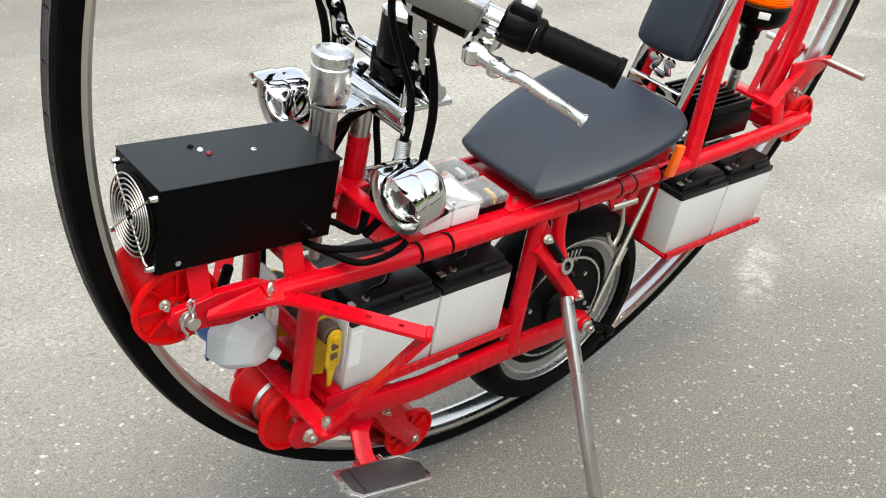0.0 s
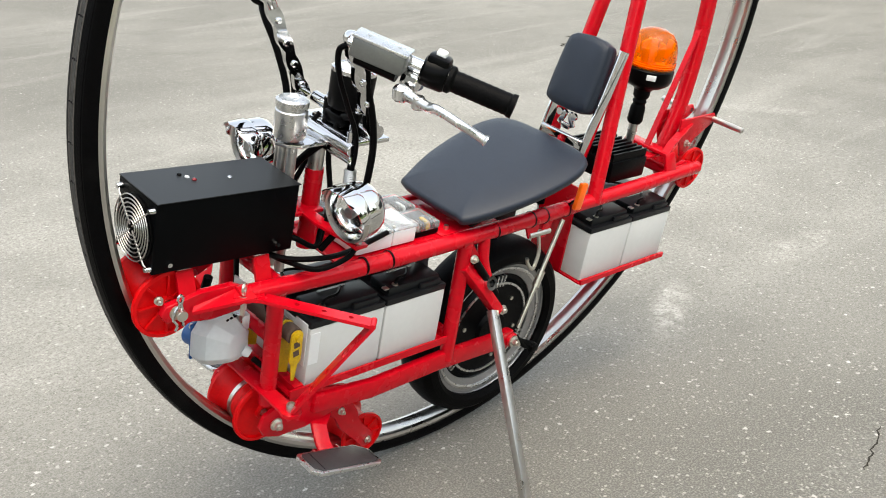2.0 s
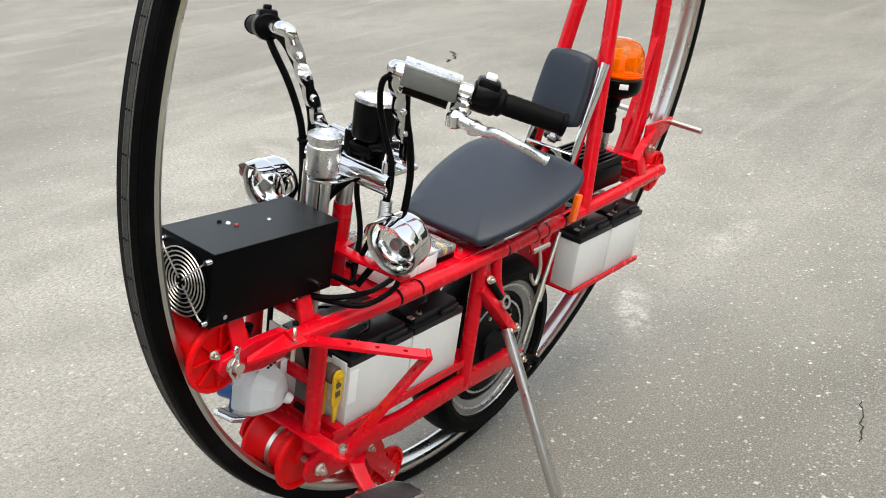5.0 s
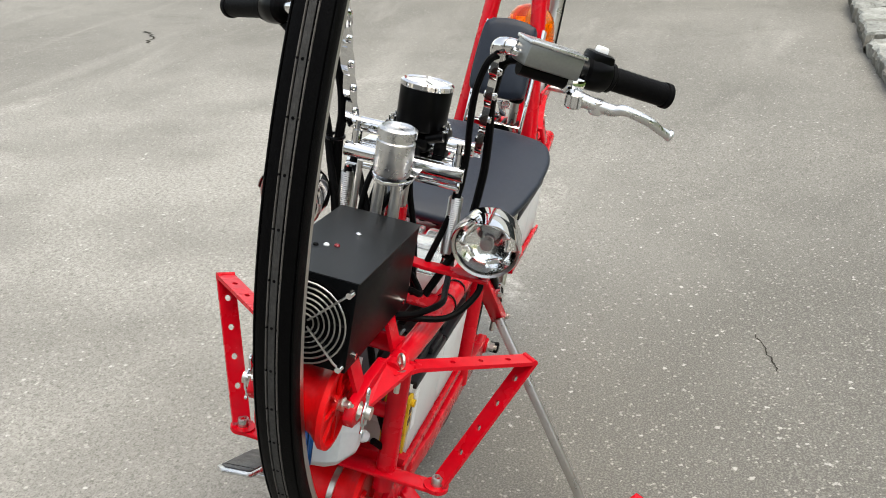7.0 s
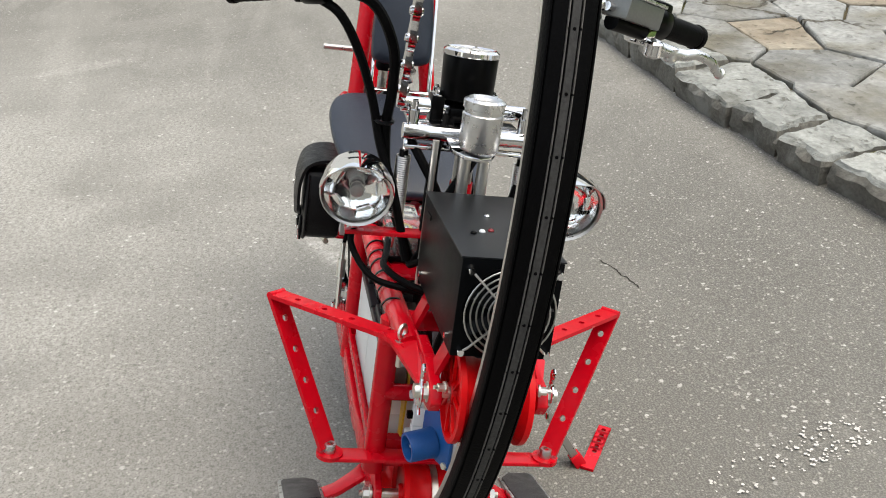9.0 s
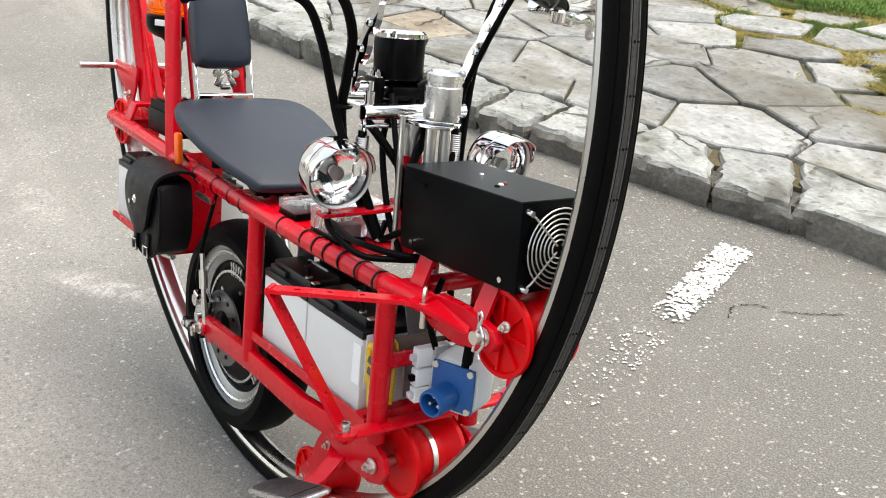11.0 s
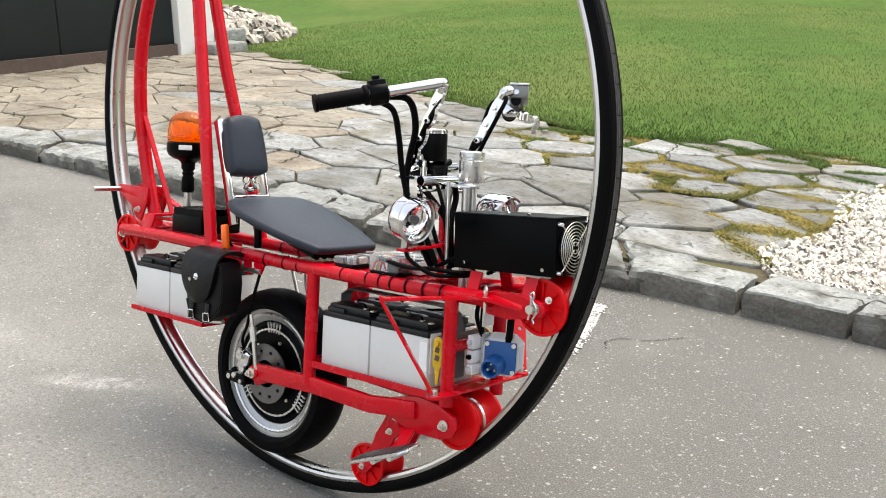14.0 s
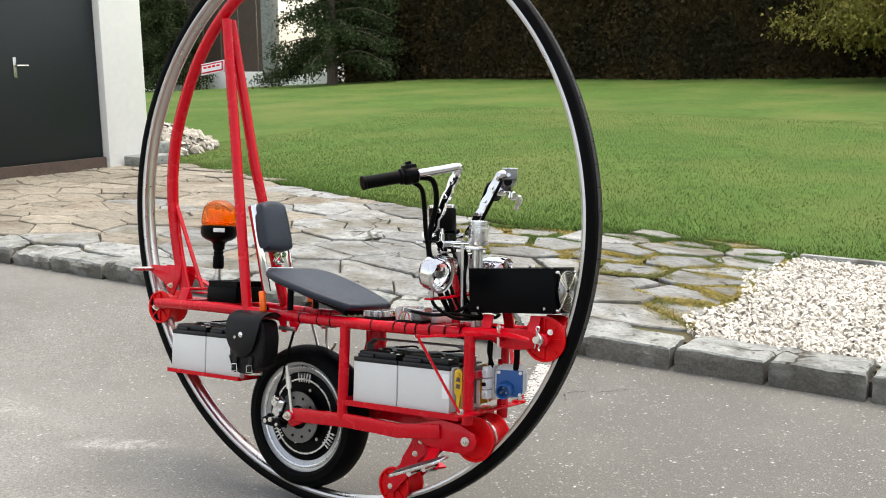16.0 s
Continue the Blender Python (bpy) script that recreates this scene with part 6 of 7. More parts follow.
# headlamps
MIRROR = material("mirror_reflector", (0.97, 0.97, 0.96), 0.09, 1.0, bump=0.0012, bump_scale=45)
for s in (-1, 1):
    hm = Matrix.Translation((0.464, s * 0.150, -0.131)) @ pose(0, 0, 0, 0, 97, s * 4)
    hl = part("headlamp", lathe(B(), [(0, -0.054), (0.016, -0.053), (0.034, -0.047), (0.044, -0.037), (0.0475, -0.026), (0.0485, 0.0), (0.0485, 0.004), (0.0465, 0.006), (0.0455, -0.002), (0.0445, -0.024), (0.0, -0.024)], hm, 40), CHROME, bike, "round chrome headlamp with a peaked visor")
    part("headlamp_ring", lathe(B(), [(0.0455, 0.0), (0.0495, 0.001), (0.0505, 0.006), (0.0485, 0.011), (0.0450, 0.009)], hm, 40, True), STEEL, hl)
    part("reflector", lathe(B(), [(0.0445, 0.002), (0.041, -0.005), (0.036, -0.0115), (0.029, -0.0165), (0.020, -0.0205), (0.009, -0.0225)], hm, 40), MIRROR, hl)
    for k in range(5):
        part("reflector_step", box(B(), (0.031 * math.cos(1.257 * k + 0.4), 0.031 * math.sin(1.257 * k + 0.4), -0.0115), (0.014, 0.020, 0.004), (0, 38, math.degrees(1.257 * k + 0.4)), bevel=0.001, m=hm), MIRROR, hl)
    part("bulb_shade", lathe(B(), [(0.0, 0.002), (0.009, 0.001), (0.0105, -0.004), (0.0095, -0.010)], hm, 16), RIMDARK, hl, "small grey bulb shade")
    part("bulb", cyl(B(), hm @ Vector((0, 0, -0.02)), hm @ Vector((0, 0, 0.000)), 0.008, 0.006, seg=14, bevel=0.002), GAUGE, hl)
    part("lens", lathe(B(), [(0.0445, 0.004), (0.030, 0.0085), (0.014, 0.0105), (0, 0.011)], hm, 36), GLASS, hl)
    bm = B()
    rows = []
    for k in range(25):
        a = math.pi * (0.02 + 0.96 * k / 24)
        # the peak covers the upper half and reaches farthest at the top
        reach = 0.008 + 0.026 * math.sin(a) ** 0.7 + 0.002 * math.sin(a * 9)
        rows.append([bm.verts.new(hm @ Vector((-rr * math.sin(a), rr * math.cos(a), zz))) for rr, zz in ((0.0485, -0.004), (0.0515, 0.004), (0.0505, reach), (0.0490, reach), (0.0498, 0.004))])
    for a, b in zip(rows, rows[1:]):
        for k in range(5):
            bm.faces.new((a[k], b[k], b[(k + 1) % 5], a[(k + 1) % 5]))
    part("visor", bm, CHROME, hl, "chrome peaked visor")
    part("lamp_stud", cyl(B(), (0.438, s * 0.149, -0.174), (0.434, s * 0.147, -0.200), 0.008, seg=14), CHROME, hl)
    part("lamp_bracket", bar(B(), [(0.455, s * 0.016, -0.186), (0.45, s * 0.06, -0.192), (0.436, s * 0.115, -0.197), (0.434, s * 0.158, -0.198)], 0.026, 0.006, (1, 0.2 * s, 0), bevel=0.001), RED, bike, "flat red lamp bracket")
part("lamp_bracket_plate", box(B(), (0.455, 0, -0.188), (0.07, 0.06, 0.007), bevel=0.002), RED, bike)

# junction boxes before the seat
for x0, y0, sx, sy, h, mat in ((0.325, 0.030, 0.085, 0.080, 0.030, WHITEP), (0.252, 0.030, 0.056, 0.078, 0.030, WHITEP)):
    jb = part("junction_box", box(B(), (x0, y0, -0.274 + h / 2), (sx, sy, h), bevel=0.003), mat, bike, "white junction box with a clear lid")
    part("clear_lid", box(B(), (x0, y0, -0.274 + h + 0.004), (sx + 0.004, sy + 0.004, 0.007), bevel=0.0025), CLEAR, jb)
    part("lid_screw", cyl(B(), (x0 + sx * 0.42, y0 + sy * 0.4, -0.274 + h + 0.004), (x0 + sx * 0.42, y0 + sy * 0.4, -0.274 + h + 0.009), 0.003, seg=8), ZINC, jb)
for y0 in (0.028, -0.045):
    jb = part("fuse_holder", box(B(), (0.185, y0, -0.270), (0.060, 0.062, 0.012), bevel=0.002), BLACKP, bike, "fuse holder under a clear cover")
    for k in range(4):
        part("fuse", box(B(), (0.166 + 0.013 * k, y0 + 0.012, -0.259), (0.008, 0.022, 0.014), bevel=0.001), (BLACKP, YELLOW if y0 > 0 else GREYP, BLACKP, ZINC)[k], jb)
    part("clear_cover", box(B(), (0.185, y0, -0.256), (0.062, 0.066, 0.017), bevel=0.004), CLEAR, jb)
clear_case = part("relay_base", box(B(), (0.315, -0.052, -0.270), (0.085, 0.054, 0.008), bevel=0.002), BLACKP, bike, "relay base under a clear case")
part("clear_case", box(B(), (0.315, -0.052, -0.248), (0.088, 0.058, 0.036), bevel=0.005), CLEAR, clear_case)
part("relay", box(B(), (0.335, -0.050, -0.256), (0.030, 0.036, 0.020), bevel=0.002), BLACKP, clear_case)
for k, tone in enumerate((REDP, ZINC, YELLOW, REDP)):
    y0 = -0.070 + 0.012 * k
    part("wire", tube(B(), [(0.318, y0, -0.262), (0.305, y0 + 0.004, -0.244), (0.290, y0 - 0.003, -0.246), (0.280, y0, -0.264)], 0.0024, 6), tone, clear_case)
part("plate_bolt", cyl(B(), (0.13, 0.055, -0.274), (0.13, 0.055, -0.266), 0.005, seg=10), ZINC, bike)
part("equipment_tray", box(B(), (0.28, 0, -0.2785), (0.26, 0.16, 0.004)), RED, bike)

# drive wheel with hub motor
DC = Vector((-0.104, -0.002, -0.590))
dm = along(DC - Vector((0, 0.05, 0)), DC + Vector((0, 0.05, 0)))
drive = part("drive_wheel_tyre", lathe(B(), [(0.168, 0.008), (0.178, 0.000), (0.196, 0.001), (0.209, 0.012), (0.2165, 0.030), (0.2185, 0.050), (0.2165, 0.070), (0.209, 0.088), (0.196, 0.099), (0.178, 0.100), (0.168, 0.092)], dm, 72, True), RUBBER, bike, "fat black scooter tyre of the drive wheel")
part("wheel_rim", lathe(B(), [(0.1745, 0.008), (0.176, 0.012), (0.168, 0.016), (0.162, 0.026), (0.150, 0.032), (0.150, 0.068), (0.162, 0.074), (0.168, 0.084), (0.176, 0.088), (0.1745, 0.092), (0.170, 0.091), (0.167, 0.082), (0.152, 0.080), (0.136, 0.072), (0.136, 0.028), (0.152, 0.020), (0.167, 0.018), (0.170, 0.009)], dm, 64, True), RIMDARK, drive, "grey cast wheel rim")
for s in (-1, 1):
    m = along(DC + Vector((0, s * 0.024, 0)), DC + Vector((0, s * 0.034, 0)))
    part("rim_lip", lathe(B(), [(0.1715, 0.014), (0.1765, 0.015), (0.177, 0.018), (0.1745, 0.0195), (0.171, 0.018)], m, 64, True), ALU, drive, "bright rim lip")
    part("rim_lip", lathe(B(), [(0.150, 0.004), (0.156, 0.0065), (0.157, 0.009), (0.153, 0.0095), (0.149, 0.007)], m, 64, True), ALU, drive)
part("hub_motor", lathe(B(), [(0, 0.014), (0.040, 0.014), (0.046, 0.022), (0.100, 0.026), (0.118, 0.024), (0.124, 0.030), (0.136, 0.032), (0.136, 0.068), (0.124, 0.070), (0.118, 0.076), (0.100, 0.074), (0.046, 0.078), (0.040, 0.086), (0, 0.086)], dm, 64), BLACK, drive, "black hub motor")
for s in (-1, 1):
    part("motor_ring", lathe(B(), [(0.111, 0), (0.116, 0), (0.116, 0.004), (0.111, 0.004)], along(DC + Vector((0, s * 0.024, 0)), DC + Vector((0, s * 0.030, 0))), 56, True), ALU, drive)
    for g in range(3):
        for k in range(5):
            a = 30 + 120 * g + 5.2 * (k - 2)
            fin = box(B(), (0.1185, 0, 0), (0.028, 0.0045, 0.008), bevel=0.001, m=Matrix.Translation(DC + Vector((0, s * 0.0225, 0))) @ pose(0, 0, 0, 0, a, 0) @ pose(0, 0, 0, 90, 0, 0))
            part("cooling_fin", fin, ALU, drive)
    for k in range(6):
        a = radians(60 * k + 12)
        p = DC + Vector((0.085 * math.cos(a), s * 0.0245, 0.085 * math.sin(a)))
        part("cover_bolt", cyl(B(), p, p + Vector((0, s * 0.004, 0)), 0.005, seg=8), ZINC, drive)
part("brake_disc", lathe(B(), [(0.036, 0), (0.078, 0), (0.078, 0.004), (0.036, 0.004)], along(DC + Vector((0, -0.046, 0)), DC + Vector((0, -0.050, 0))), 48, True), DISCDARK, drive, "steel brake disc")
for k in range(10):
    a = radians(36 * k)
    p = DC + Vector((0.060 * math.cos(a), -0.0495, 0.060 * math.sin(a)))
    part("disc_hole", cyl(B(), p, p + Vector((0, -0.002, 0)), 0.0045, seg=10), BLACKP, drive)
cal = part("brake_caliper", box(B(), (-0.165, -0.062, -0.565), (0.038, 0.034, 0.062), (0, 22, 0), bevel=0.008), CHROME, bike, "chrome brake caliper")
bm = B()
cyl(bm, (-0.172, -0.078, -0.548), (-0.172, -0.086, -0.548), 0.012, seg=16)
cyl(bm, (-0.160, -0.078, -0.580), (-0.160, -0.086, -0.580), 0.010, seg=16)
part("piston_cap", bm, ALU, cal)
for k, (x0, z0) in enumerate(((-0.176, -0.600), (-0.196, -0.606), (-0.150, -0.612))):
    part("link_bolt", cyl(B(), (x0, -0.070, z0), (x0, -0.100, z0), 0.008 if k < 2 else 0.006, seg=6, bevel=0.001), CHROME if k == 1 else ZINC, bike)
part("link_plate", plate(B(), [(-0.210, -0.598), (-0.200, -0.592), (-0.140, -0.598), (-0.134, -0.610), (-0.142, -0.622), (-0.200, -0.618), (-0.212, -0.610)], -0.094, -0.088, bevel=0.001), BLACKP, bike, "black brake link plate")
part("banjo_pipe", tube(B(), [(-0.190, -0.074, -0.540), (-0.172, -0.082, -0.532), (-0.150, -0.084, -0.536)], 0.0055, 10), CHROME, bike)
bm = B()
box(bm, (-0.148, -0.072, -0.605), (0.030, 0.026, 0.028), (0, 30, 0), bevel=0.005)
tube(bm, [(-0.165, -0.070, -0.61), (-0.19, -0.072, -0.605), (-0.205, -0.075, -0.59)], 0.008, 10)
part("caliper_bracket", bm, BLACKP, bike)
cable([(-0.165, -0.075, -0.535), (-0.155, -0.088, -0.50), (-0.13, -0.095, -0.46), (-0.12, -0.09, -0.40), (-0.10, -0.075, -0.30)], 0.004)
bm = B()
tube(bm, [(-0.115, -0.096, -0.43), (-0.088, -0.098, -0.57)], 0.0048, 10, curve=False)
tube(bm, [(-0.108, -0.0965, -0.462), (-0.101, -0.0972, -0.498)], 0.0085, 10, curve=False)
part("link_rod", bm, ZINC, bike, "zinc link rod with a turnbuckle")
bm = B()
tube(bm, [(-0.19, 0.094, -0.300), (-0.105, 0.104, -0.545)], 0.0048, 10, curve=False)
tube(bm, [(-0.150, 0.099, -0.415), (-0.138, 0.1005, -0.45)], 0.0085, 10, curve=False)
part("link_rod", bm, ZINC, bike, "zinc link rod with a turnbuckle")
bm = B()
tube(bm, [(-0.12, 0.092, -0.325), (-0.125, 0.098, -0.365), (-0.115, 0.10, -0.40), (-0.095, 0.10, -0.385), (-0.088, 0.10, -0.37)], 0.0042, 9)
part("spring_hook_rod", bm, ZINC, bike)
for s in (-1, 1):
    bm = B()
    plate(bm, [(-0.095, -0.272), (-0.055, -0.272), (-0.075, -0.305), (-0.085, -0.325), (-0.105, -0.325), (-0.112, -0.30)], s * 0.090, s * 0.095)
    plate(bm, [(-0.145, -0.272), (-0.165, -0.272), (-0.15, -0.305), (-0.14, -0.33), (-0.125, -0.33), (-0.125, -0.30)], s * 0.090, s * 0.095)
    part("lug", bm, RED, bike)
    part("lug_pin", cyl(B(), (-0.15, s * 0.093, -0.318), (-0.085, s * 0.093, -0.318), 0.007, seg=12), ZINC, bike)
bm = B()
for k in range(3):
    tube(bm, [(-0.115 + 0.006 * k, 0.098, -0.575), (-0.135 - 0.01 * k, 0.106, -0.60), (-0.165, 0.108 + 0.004 * k, -0.615 + 0.006 * k)], 0.0055, 8)
box(bm, (-0.165, 0.108, -0.612), (0.024, 0.024, 0.018), bevel=0.004)
part("motor_cable_plug", bm, BLACKP, bike)

# stand on the left side
bm = B()
bar(bm, [(0.105, 0.095, -0.345), (0.055, 0.112, -0.40), (0.012, 0.130, -0.455)], 0.026, 0.022, (0.6, 0, 0.8), bevel=0.002)
part("stand_arm", bm, RED, bike)
part("stand_gusset", plate(B(), [(0.105, -0.30), (0.085, -0.30), (0.04, -0.36), (0.03, -0.40), (0.06, -0.40), (0.105, -0.35)], 0.088, 0.096), RED, bike)
part("stand_leg", bar(B(), [(0.030, 0.132, -0.447), (0.101, 0.402, -0.789)], 0.022, 0.016, (0.98, 0, 0.2), bevel=0.002), STEEL, bike, "square steel stand leg")
toward = LEANING.inverted()
part("stand_foot", pierced_bar(B(), toward @ Vector((0.185, 0.285, 0.004)), toward @ Vector((0.062, 0.363, 0.004)), (0.54, 0.84, 0.0), 0.027, 0.006, (0.4, 0.53, 0.66, 0.79, 0.92), 0.0058), RED, bike, "red pierced steel foot of the stand")
part("stand_shoe", bar(B(), [(0.098, 0.389, -0.772), (0.102, 0.406, -0.793)], 0.028, 0.024, (0.98, 0, 0.2), bevel=0.003), RED, bike, "red socket of the stand leg")
part("stand_damper", tube(B(), [(0.085, 0.108, -0.330), (0.02, 0.122, -0.415)], 0.0085, 12, curve=False), BLACKP, bike, "black gas strut of the stand")
part("stand_brace", tube(B(), [(0.052, 0.090, -0.288), (0.050, 0.098, -0.345), (0.040, 0.110, -0.385)], 0.013, 12), RED, bike)
part("stand_ring", lathe(B(), [(0.008, 0), (0.015, 0), (0.015, 0.012), (0.008, 0.012)], along((0.045, 0.118, -0.385), (0.045, 0.19, -0.36)), 20, True), CHROME, bike)
bolt("stand_bolt", bike, (0.095, 0.112, -0.322), (0.3, 1, 0.3), 0.006, 0.008)
bolt("stand_bolt", bike, (0.005, 0.138, -0.450), (0, 1, 0.2), 0.007, 0.006)

# mains inlet in front
bm = B()
rings = []
for y0, cx, cz, hx, hz in ((-0.024, 0.602, -0.418, 0.040, 0.040), (-0.004, 0.603, -0.415, 0.043, 0.043), (0.012, 0.602, -0.412, 0.044, 0.042), (0.040, 0.590, -0.420, 0.026, 0.027), (0.046, 0.584, -0.428, 0.015, 0.014)):
    rings.append([bm.verts.new((cx + hx * ux, y0, cz + hz * uz)) for ux, uz in ((-1, -0.55), (-0.6, -1), (0.6, -1), (1, -0.55), (1, 0.6), (0.55, 1), (-0.55, 1), (-1, 0.6))])
for p, q in zip(rings, rings[1:]):
    for k in range(8):
        bm.faces.new((p[k], p[(k + 1) % 8], q[(k + 1) % 8], q[k]))
bm.faces.new(rings[0])
bm.faces.new(rings[-1][::-1])
bmesh.ops.bevel(bm, geom=list(bm.edges), offset=0.0015, segments=2, profile=0.5, affect="EDGES", clamp_overlap=True)
inlet = part("inlet_box", bm, GREYP, bike, "pale grey plastic inlet box", sharp=18)
part("cable_gland", lathe(B(), [(0, 0), (0.010, 0), (0.010, 0.008), (0.0075, 0.014), (0, 0.014)], along((0.581, 0.045, -0.431), (0.570, 0.075, -0.446)), 14), GREYP, inlet)
for k in range(3):
    part("vent_slot", box(B(), (0.596 - 0.010 * k, 0.0145 + 0.001 * k, -0.3745), (0.006, 0.010, 0.002), (0, 0, 0)), BLACKP, inlet)
part("inlet_flange", box(B(), (0.602, -0.027, -0.418), (0.070, 0.006, 0.070), bevel=0.002), BLUE, inlet, "blue flange of the mains inlet")
part("inlet_collar", lathe(B(), [(0.0225, 0.0), (0.0210, 0.006), (0.0205, 0.036), (0.0195, 0.038), (0.0165, 0.038), (0.0160, 0.010), (0, 0.010)], along((0.594, -0.028, -0.433), (0.590, -0.060, -0.436)), 30), BLUE, inlet, "round blue socket collar")
for a in (90, 210, 330):
    m = along((0.594, -0.028, -0.433), (0.590, -0.060, -0.436))
    c0 = m @ Vector((0.009 * math.cos(radians(a)), 0.009 * math.sin(radians(a)), 0.008))
    c1 = m @ Vector((0.009 * math.cos(radians(a)), 0.009 * math.sin(radians(a)), 0.030))
    part("contact_pin", cyl(B(), c0, c1, 0.0028, seg=10, bevel=0.001), ALU, inlet)
for sx in (-1, 1):
    for sz in (-1, 1):
        c0 = Vector((0.602 + sx * 0.029, -0.030, -0.418 + sz * 0.029))
        part("flange_screw", cyl(B(), c0, c0 + Vector((0, -0.003, 0)), 0.005, seg=10), ZINC, inlet)
turned = Matrix.Translation((0.600, 0.005, 0)) @ Matrix.Rotation(radians(22), 4, "Z") @ Matrix.Translation((-0.600, -0.005, 0))
for ob in [inlet, *inlet.children]:
    ob.data.transform(turned)
for k, (z0, h) in enumerate(((-0.392, 0.030), (-0.424, 0.028), (-0.452, 0.024))):
    mod = part("breaker", box(B(), (0.551, -0.018, z0), (0.016, 0.062, h), bevel=0.002), WHITEP, bike, "white rail-mounted breaker")
    part("breaker_lever", box(B(), (0.551, -0.052, z0), (0.010, 0.010, 0.010), bevel=0.002), BLACKP if k == 1 else GREYP, mod)
part("din_rail", bar(B(), [(0.562, -0.006, -0.375), (0.562, -0.006, -0.468)], 0.036, 0.008, (0, 1, 0)), ALU, bike)
cable([(0.56, 0.055, -0.44), (0.535, 0.07, -0.462), (0.515, 0.06, -0.45), (0.515, 0.04, -0.40), (0.53, 0.02, -0.30)], 0.0055)
cable([(0.625, -0.012, -0.385), (0.628, -0.012, -0.34), (0.622, -0.005, -0.29)], 0.008)
cable([(0.56, -0.02, -0.38), (0.55, -0.03, -0.33), (0.56, -0.02, -0.27)], 0.005)
part("rating_label", box(B(), (0.559, 0.0, -0.335), (0.003, 0.04, 0.05)), WHITEP, bike)

# strap winch that holds the batteries
winch = part("strap_winch", cyl(B(), (0.492, -0.050, -0.405), (0.492, 0.050, -0.405), 0.020, seg=20), BROWN, bike, "yellow strap winch with a brown webbing roll")
for s in (-1, 1):
    part("winch_cheek", plate(B(), [(0.474, -0.400), (0.480, -0.386), (0.494, -0.381), (0.508, -0.388), (0.512, -0.404), (0.506, -0.43), (0.504, -0.49), (0.480, -0.497), (0.478, -0.43)], s * 0.050, s * 0.053, bevel=0.0008), YELLOW, winch, "yellow zinc-plated cheek")
    stadium = [(0.492 + 0.0125 * math.cos(a), (-0.398 if math.sin(a) >= 0 else -0.446) + 0.0125 * math.sin(a)) for a in (2 * math.pi * (k + 0.5) / 20 for k in range(20))]
    lever = part("ratchet_lever", plate(B(), stadium, s * 0.083, s * 0.088, bevel=0.001), YELLOW, winch, "yellow ratchet lever with openings")
    for z0, h in ((-0.414, 0.012), (-0.432, 0.012)):
        part("lever_opening", box(B(), (0.492, s * 0.0882, z0), (0.012, 0.001, h), (0, 12, 0)), BROWN, lever)
    part("lever_tail", plate(B(), [(0.484, -0.450), (0.500, -0.450), (0.495, -0.492), (0.489, -0.492)], s * 0.083, s * 0.087, bevel=0.001), YELLOW, lever)
    part("webbing_roll", cyl(B(), (0.492, s * 0.054, -0.400), (0.492, s * 0.080, -0.400), 0.0165, seg=18, bevel=0.002), BROWN, winch)
    part("winch_pin", cyl(B(), (0.492, s * 0.05, -0.400), (0.492, s * 0.094, -0.400), 0.006, seg=12), YELLOW, winch)
part("strap", bar(B(), [(0.486, 0, -0.49), (0.484, 0, -0.385), (0.470, 0, -0.348), (0.44, 0, -0.334), (0.15, 0, -0.334), (0.125, 0, -0.35), (0.12, 0, -0.49)], 0.034, 0.003, (0, 1, 0)), WEB, bike, "grey webbing strap over the batteries")


# batteries
def battery(x0, x1, z0, label, top_rise=0.030):
    cx = (x0 + x1) / 2
    b = thing("battery", label, "battery", (cx, 0, z0), "traction batteries")
    L = x1 - x0 - 0.003
    part("case", box(B(), (cx, 0, z0 + 0.0615), (L, 0.170, 0.123), bevel=0.003), CASE, b)
    lid = B()
    box(lid, (cx, 0, z0 + 0.1295), (L, 0.171, 0.013), bevel=0.002)
    for s in (-1, 1):
        box(lid, (cx, s * 0.045, z0 + 0.1445), (L * 0.86, 0.058, 0.020), bevel=0.004)
        box(lid, (cx - L * 0.25, s * 0.070, z0 + 0.140), (L * 0.36, 0.022, 0.014), bevel=0.003)
    part("lid", lid, LIDBLACK, b, "black ribbed lid")
    for s in (-1, 1):
        t = B()
        cyl(t, (cx + L * 0.30, s * 0.066, z0 + 0.134), (cx + L * 0.30, s * 0.066, z0 + 0.156), 0.0065, seg=10)
        box(t, (cx + L * 0.36, s * 0.066, z0 + 0.152), (0.040, 0.012, 0.003), bevel=0.001)
        part("terminal", t, ZINC, b)
        part("terminal_cap", box(B(), (cx + L * 0.20, s * 0.066, z0 + 0.146), (0.010, 0.010, 0.010), bevel=0.003), REDP if s > 0 else BLUE, b)
        part("terminal_wire", tube(B(), [(cx + L * 0.30, s * 0.066, z0 + 0.157), (cx + L * 0.22, s * 0.060, z0 + 0.163), (cx + L * 0.05, s * 0.052, z0 + 0.160), (cx - L * 0.1, s * 0.03, z0 + 0.158)], 0.003, 7), BLACKP, b)
        h = [(cx - 0.03, s * 0.018, z0 + 0.150), (cx - 0.03, s * 0.024, z0 + 0.157), (cx + 0.03, s * 0.024, z0 + 0.157), (cx + 0.03, s * 0.018, z0 + 0.150)]
        part("handle", tube(B(), h, 0.002, 6, curve=False), GREYP, b)
    return b


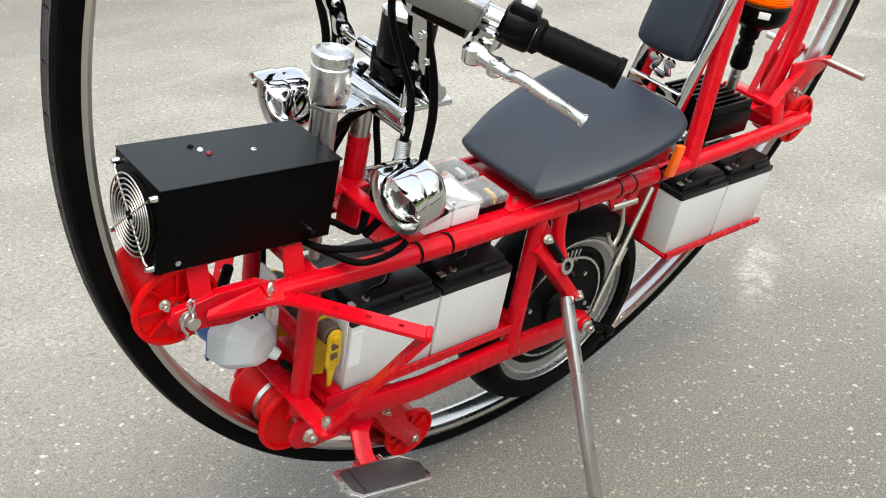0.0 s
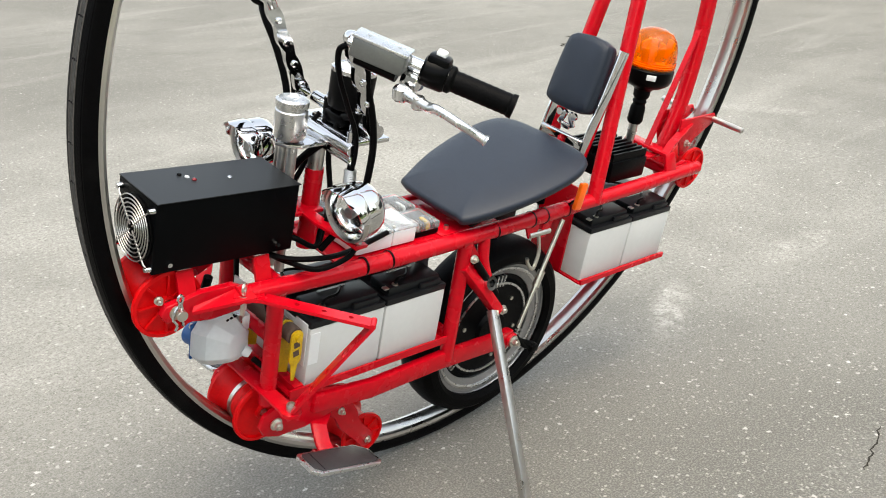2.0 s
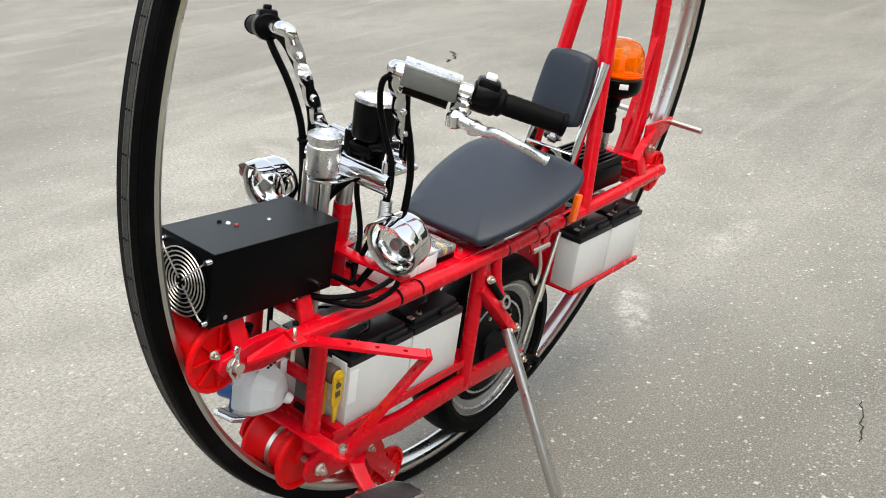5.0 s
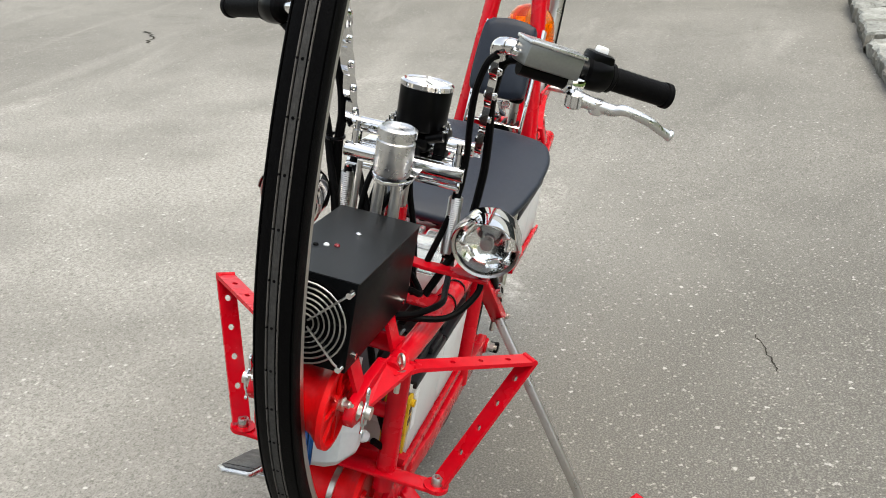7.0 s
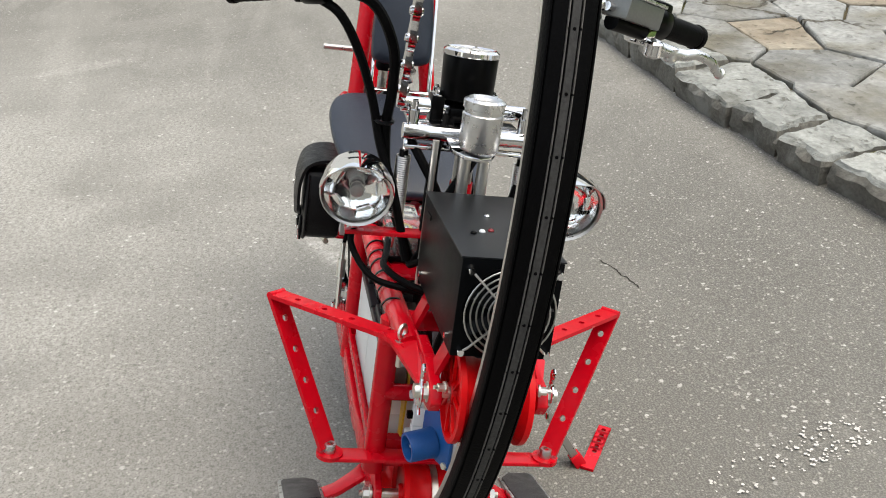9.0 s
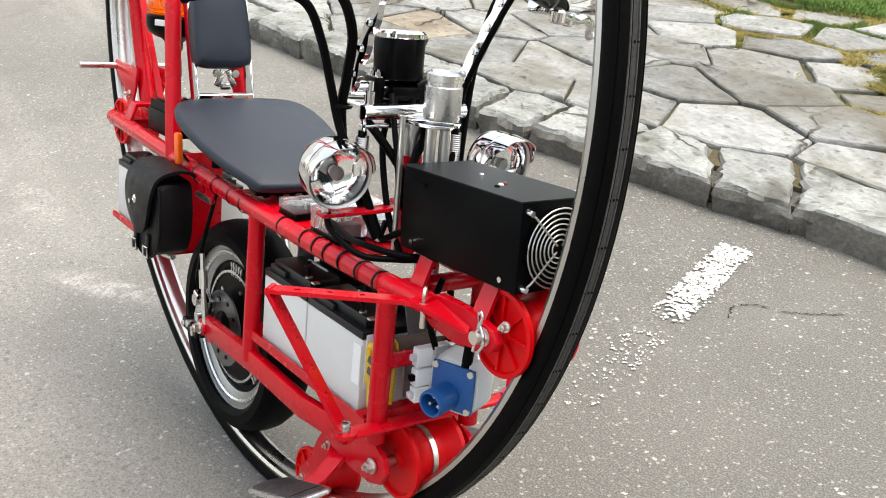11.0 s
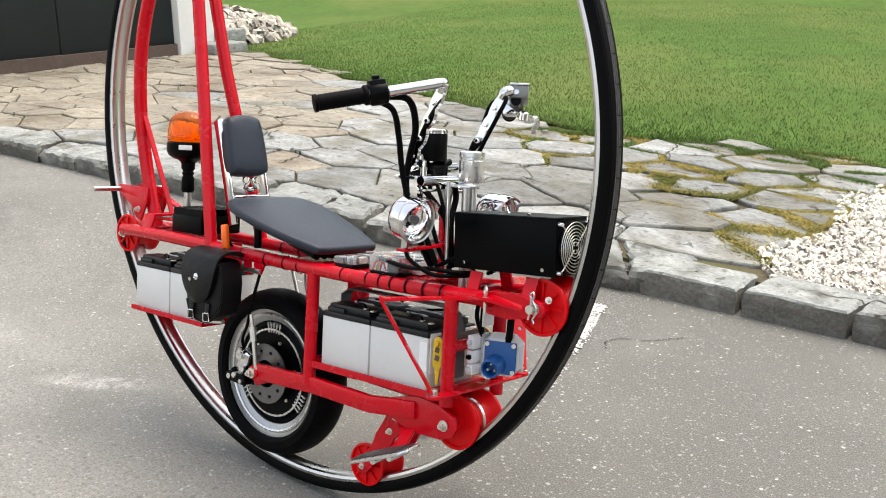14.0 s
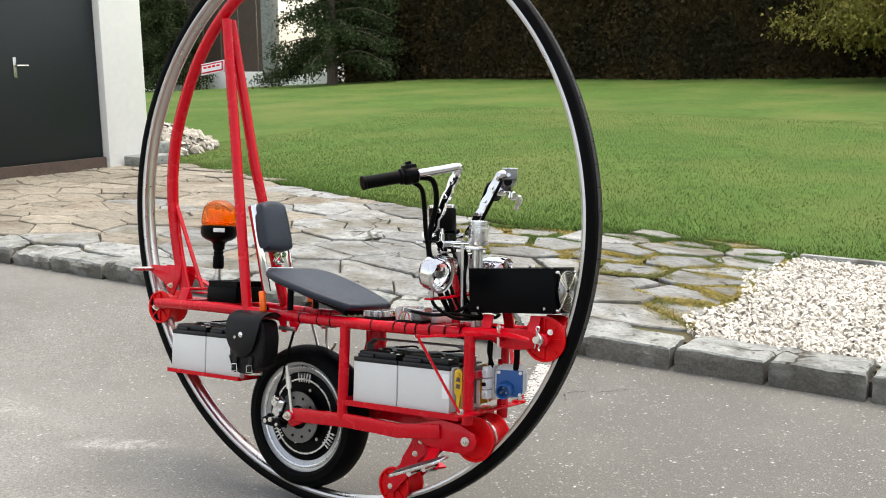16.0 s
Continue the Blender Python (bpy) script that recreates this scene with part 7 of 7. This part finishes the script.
for x0, x1 in ((0.288, 0.464), (0.131, 0.287)):
    front_battery = battery(x0, x1, -0.517, "grey battery with black lid strapped into the front tray")
    if x1 > 0.4:
        for s in (-1, 1):
            part("paper_label", box(B(), (x1 - 0.014, s * 0.0854, -0.437), (0.022, 0.0012, 0.066)), WHITEP, front_battery)
for x0, x1 in ((-0.475, -0.318), (-0.634, -0.476)):
    battery(x0, x1, -0.492, "grey battery with black lid in the rear tray")
part("battery_label", box(B(), (0.4652, 0.02, -0.43), (0.002, 0.055, 0.075), bevel=0.0008), WHITEP, bike)
for s in (-1, 1):
    part("battery_label", box(B(), (0.4652, s * 0.062, -0.43), (0.002, 0.036, 0.090), bevel=0.0008), WHITEP, bike)

# leather saddle bag on the right side
bag = thing("saddle_bag", "black leather saddle bag hanging from the red main tube", "bag", (-0.215, -0.13, -0.44))
out = [(-0.272, -0.310), (-0.262, -0.293), (-0.158, -0.293), (-0.146, -0.304), (-0.138, -0.35), (-0.142, -0.402), (-0.160, -0.436), (-0.192, -0.452), (-0.235, -0.452), (-0.262, -0.436), (-0.276, -0.405), (-0.279, -0.35)]
part("pouch", plate(B(), out, -0.178, -0.104, bevel=0.020), BAGHIDE, bag)
part("gusset_piping", tube(B(), [(x, -0.174, z) for x, z in out[3:11]], 0.0032, 7), BAGHIDE, bag)
# flap: a hide bent over the top, its width drawn in to a rounded tongue
fold = smooth_path([(0, -0.100, -0.288), (0, -0.120, -0.277), (0, -0.150, -0.277), (0, -0.178, -0.290), (0, -0.190, -0.320), (0, -0.192, -0.362), (0, -0.188, -0.405)], 5)
bm = B()
skins = []
for lift in (0.0, 0.006):
    sheet = []
    for i, p in enumerate(fold):
        t = i / (len(fold) - 1)
        half = 0.068 if t < 0.55 else 0.068 * math.sqrt(max(0.02, 1 - ((t - 0.55) / 0.46) ** 2.2))
        d = (fold[min(i + 1, len(fold) - 1)] - fold[max(i - 1, 0)]).normalized()
        n = Vector((0, d.z, -d.y))
        n = n if n.y < 0 or n.z > 0 else -n
        sheet.append([bm.verts.new(p + n * lift + Vector((-0.208 - 0.008 * t + half * (v / 6 - 1), 0.006 * t * (v / 6 - 1) ** 2, 0))) for v in range(13)])
    skins.append(sheet)
for sheet in skins:
    for p, q in zip(sheet, sheet[1:]):
        for v in range(12):
            bm.faces.new((p[v], p[v + 1], q[v + 1], q[v]))
lower, upper = ([r[0] for r in sheet] + sheet[-1][1:] + [r[-1] for r in sheet[-2::-1]] + sheet[0][-2:0:-1] for sheet in skins)
for i in range(len(lower)):
    j = (i + 1) % len(lower)
    bm.faces.new((lower[i], lower[j], upper[j], upper[i]))
part("flap", bm, BAGHIDE, bag, sharp=50)
part("concho", lathe(B(), [(0, 0.004), (0.006, 0.0035), (0.011, 0.0), (0, 0.0)], along((-0.212, -0.196, -0.338), (-0.212, -0.21, -0.338)), 18), CHROME, bag)
part("stud", cyl(B(), (-0.232, -0.196, -0.346), (-0.232, -0.201, -0.346), 0.005, seg=12), CHROME, bag)
for x0 in (-0.246, -0.184):
    part("strap", box(B(), (x0, -0.181, -0.428), (0.016, 0.006, 0.05), (0, 8, 0), bevel=0.002), BAGHIDE, bag)
    part("buckle", tube(B(), [(x0 - 0.011, -0.185, -0.430), (x0 + 0.011, -0.185, -0.428), (x0 + 0.012, -0.185, -0.448), (x0 - 0.010, -0.185, -0.450), (x0 - 0.011, -0.185, -0.430)], 0.002, 6, curve=False), CHROME, bag)
bm = B()
tube(bm, [(-0.29, -0.12, -0.452), (-0.24, -0.13, -0.462), (-0.19, -0.125, -0.458)], 0.006, 8)
part("bag_lacing", bm, ZINC, bag)
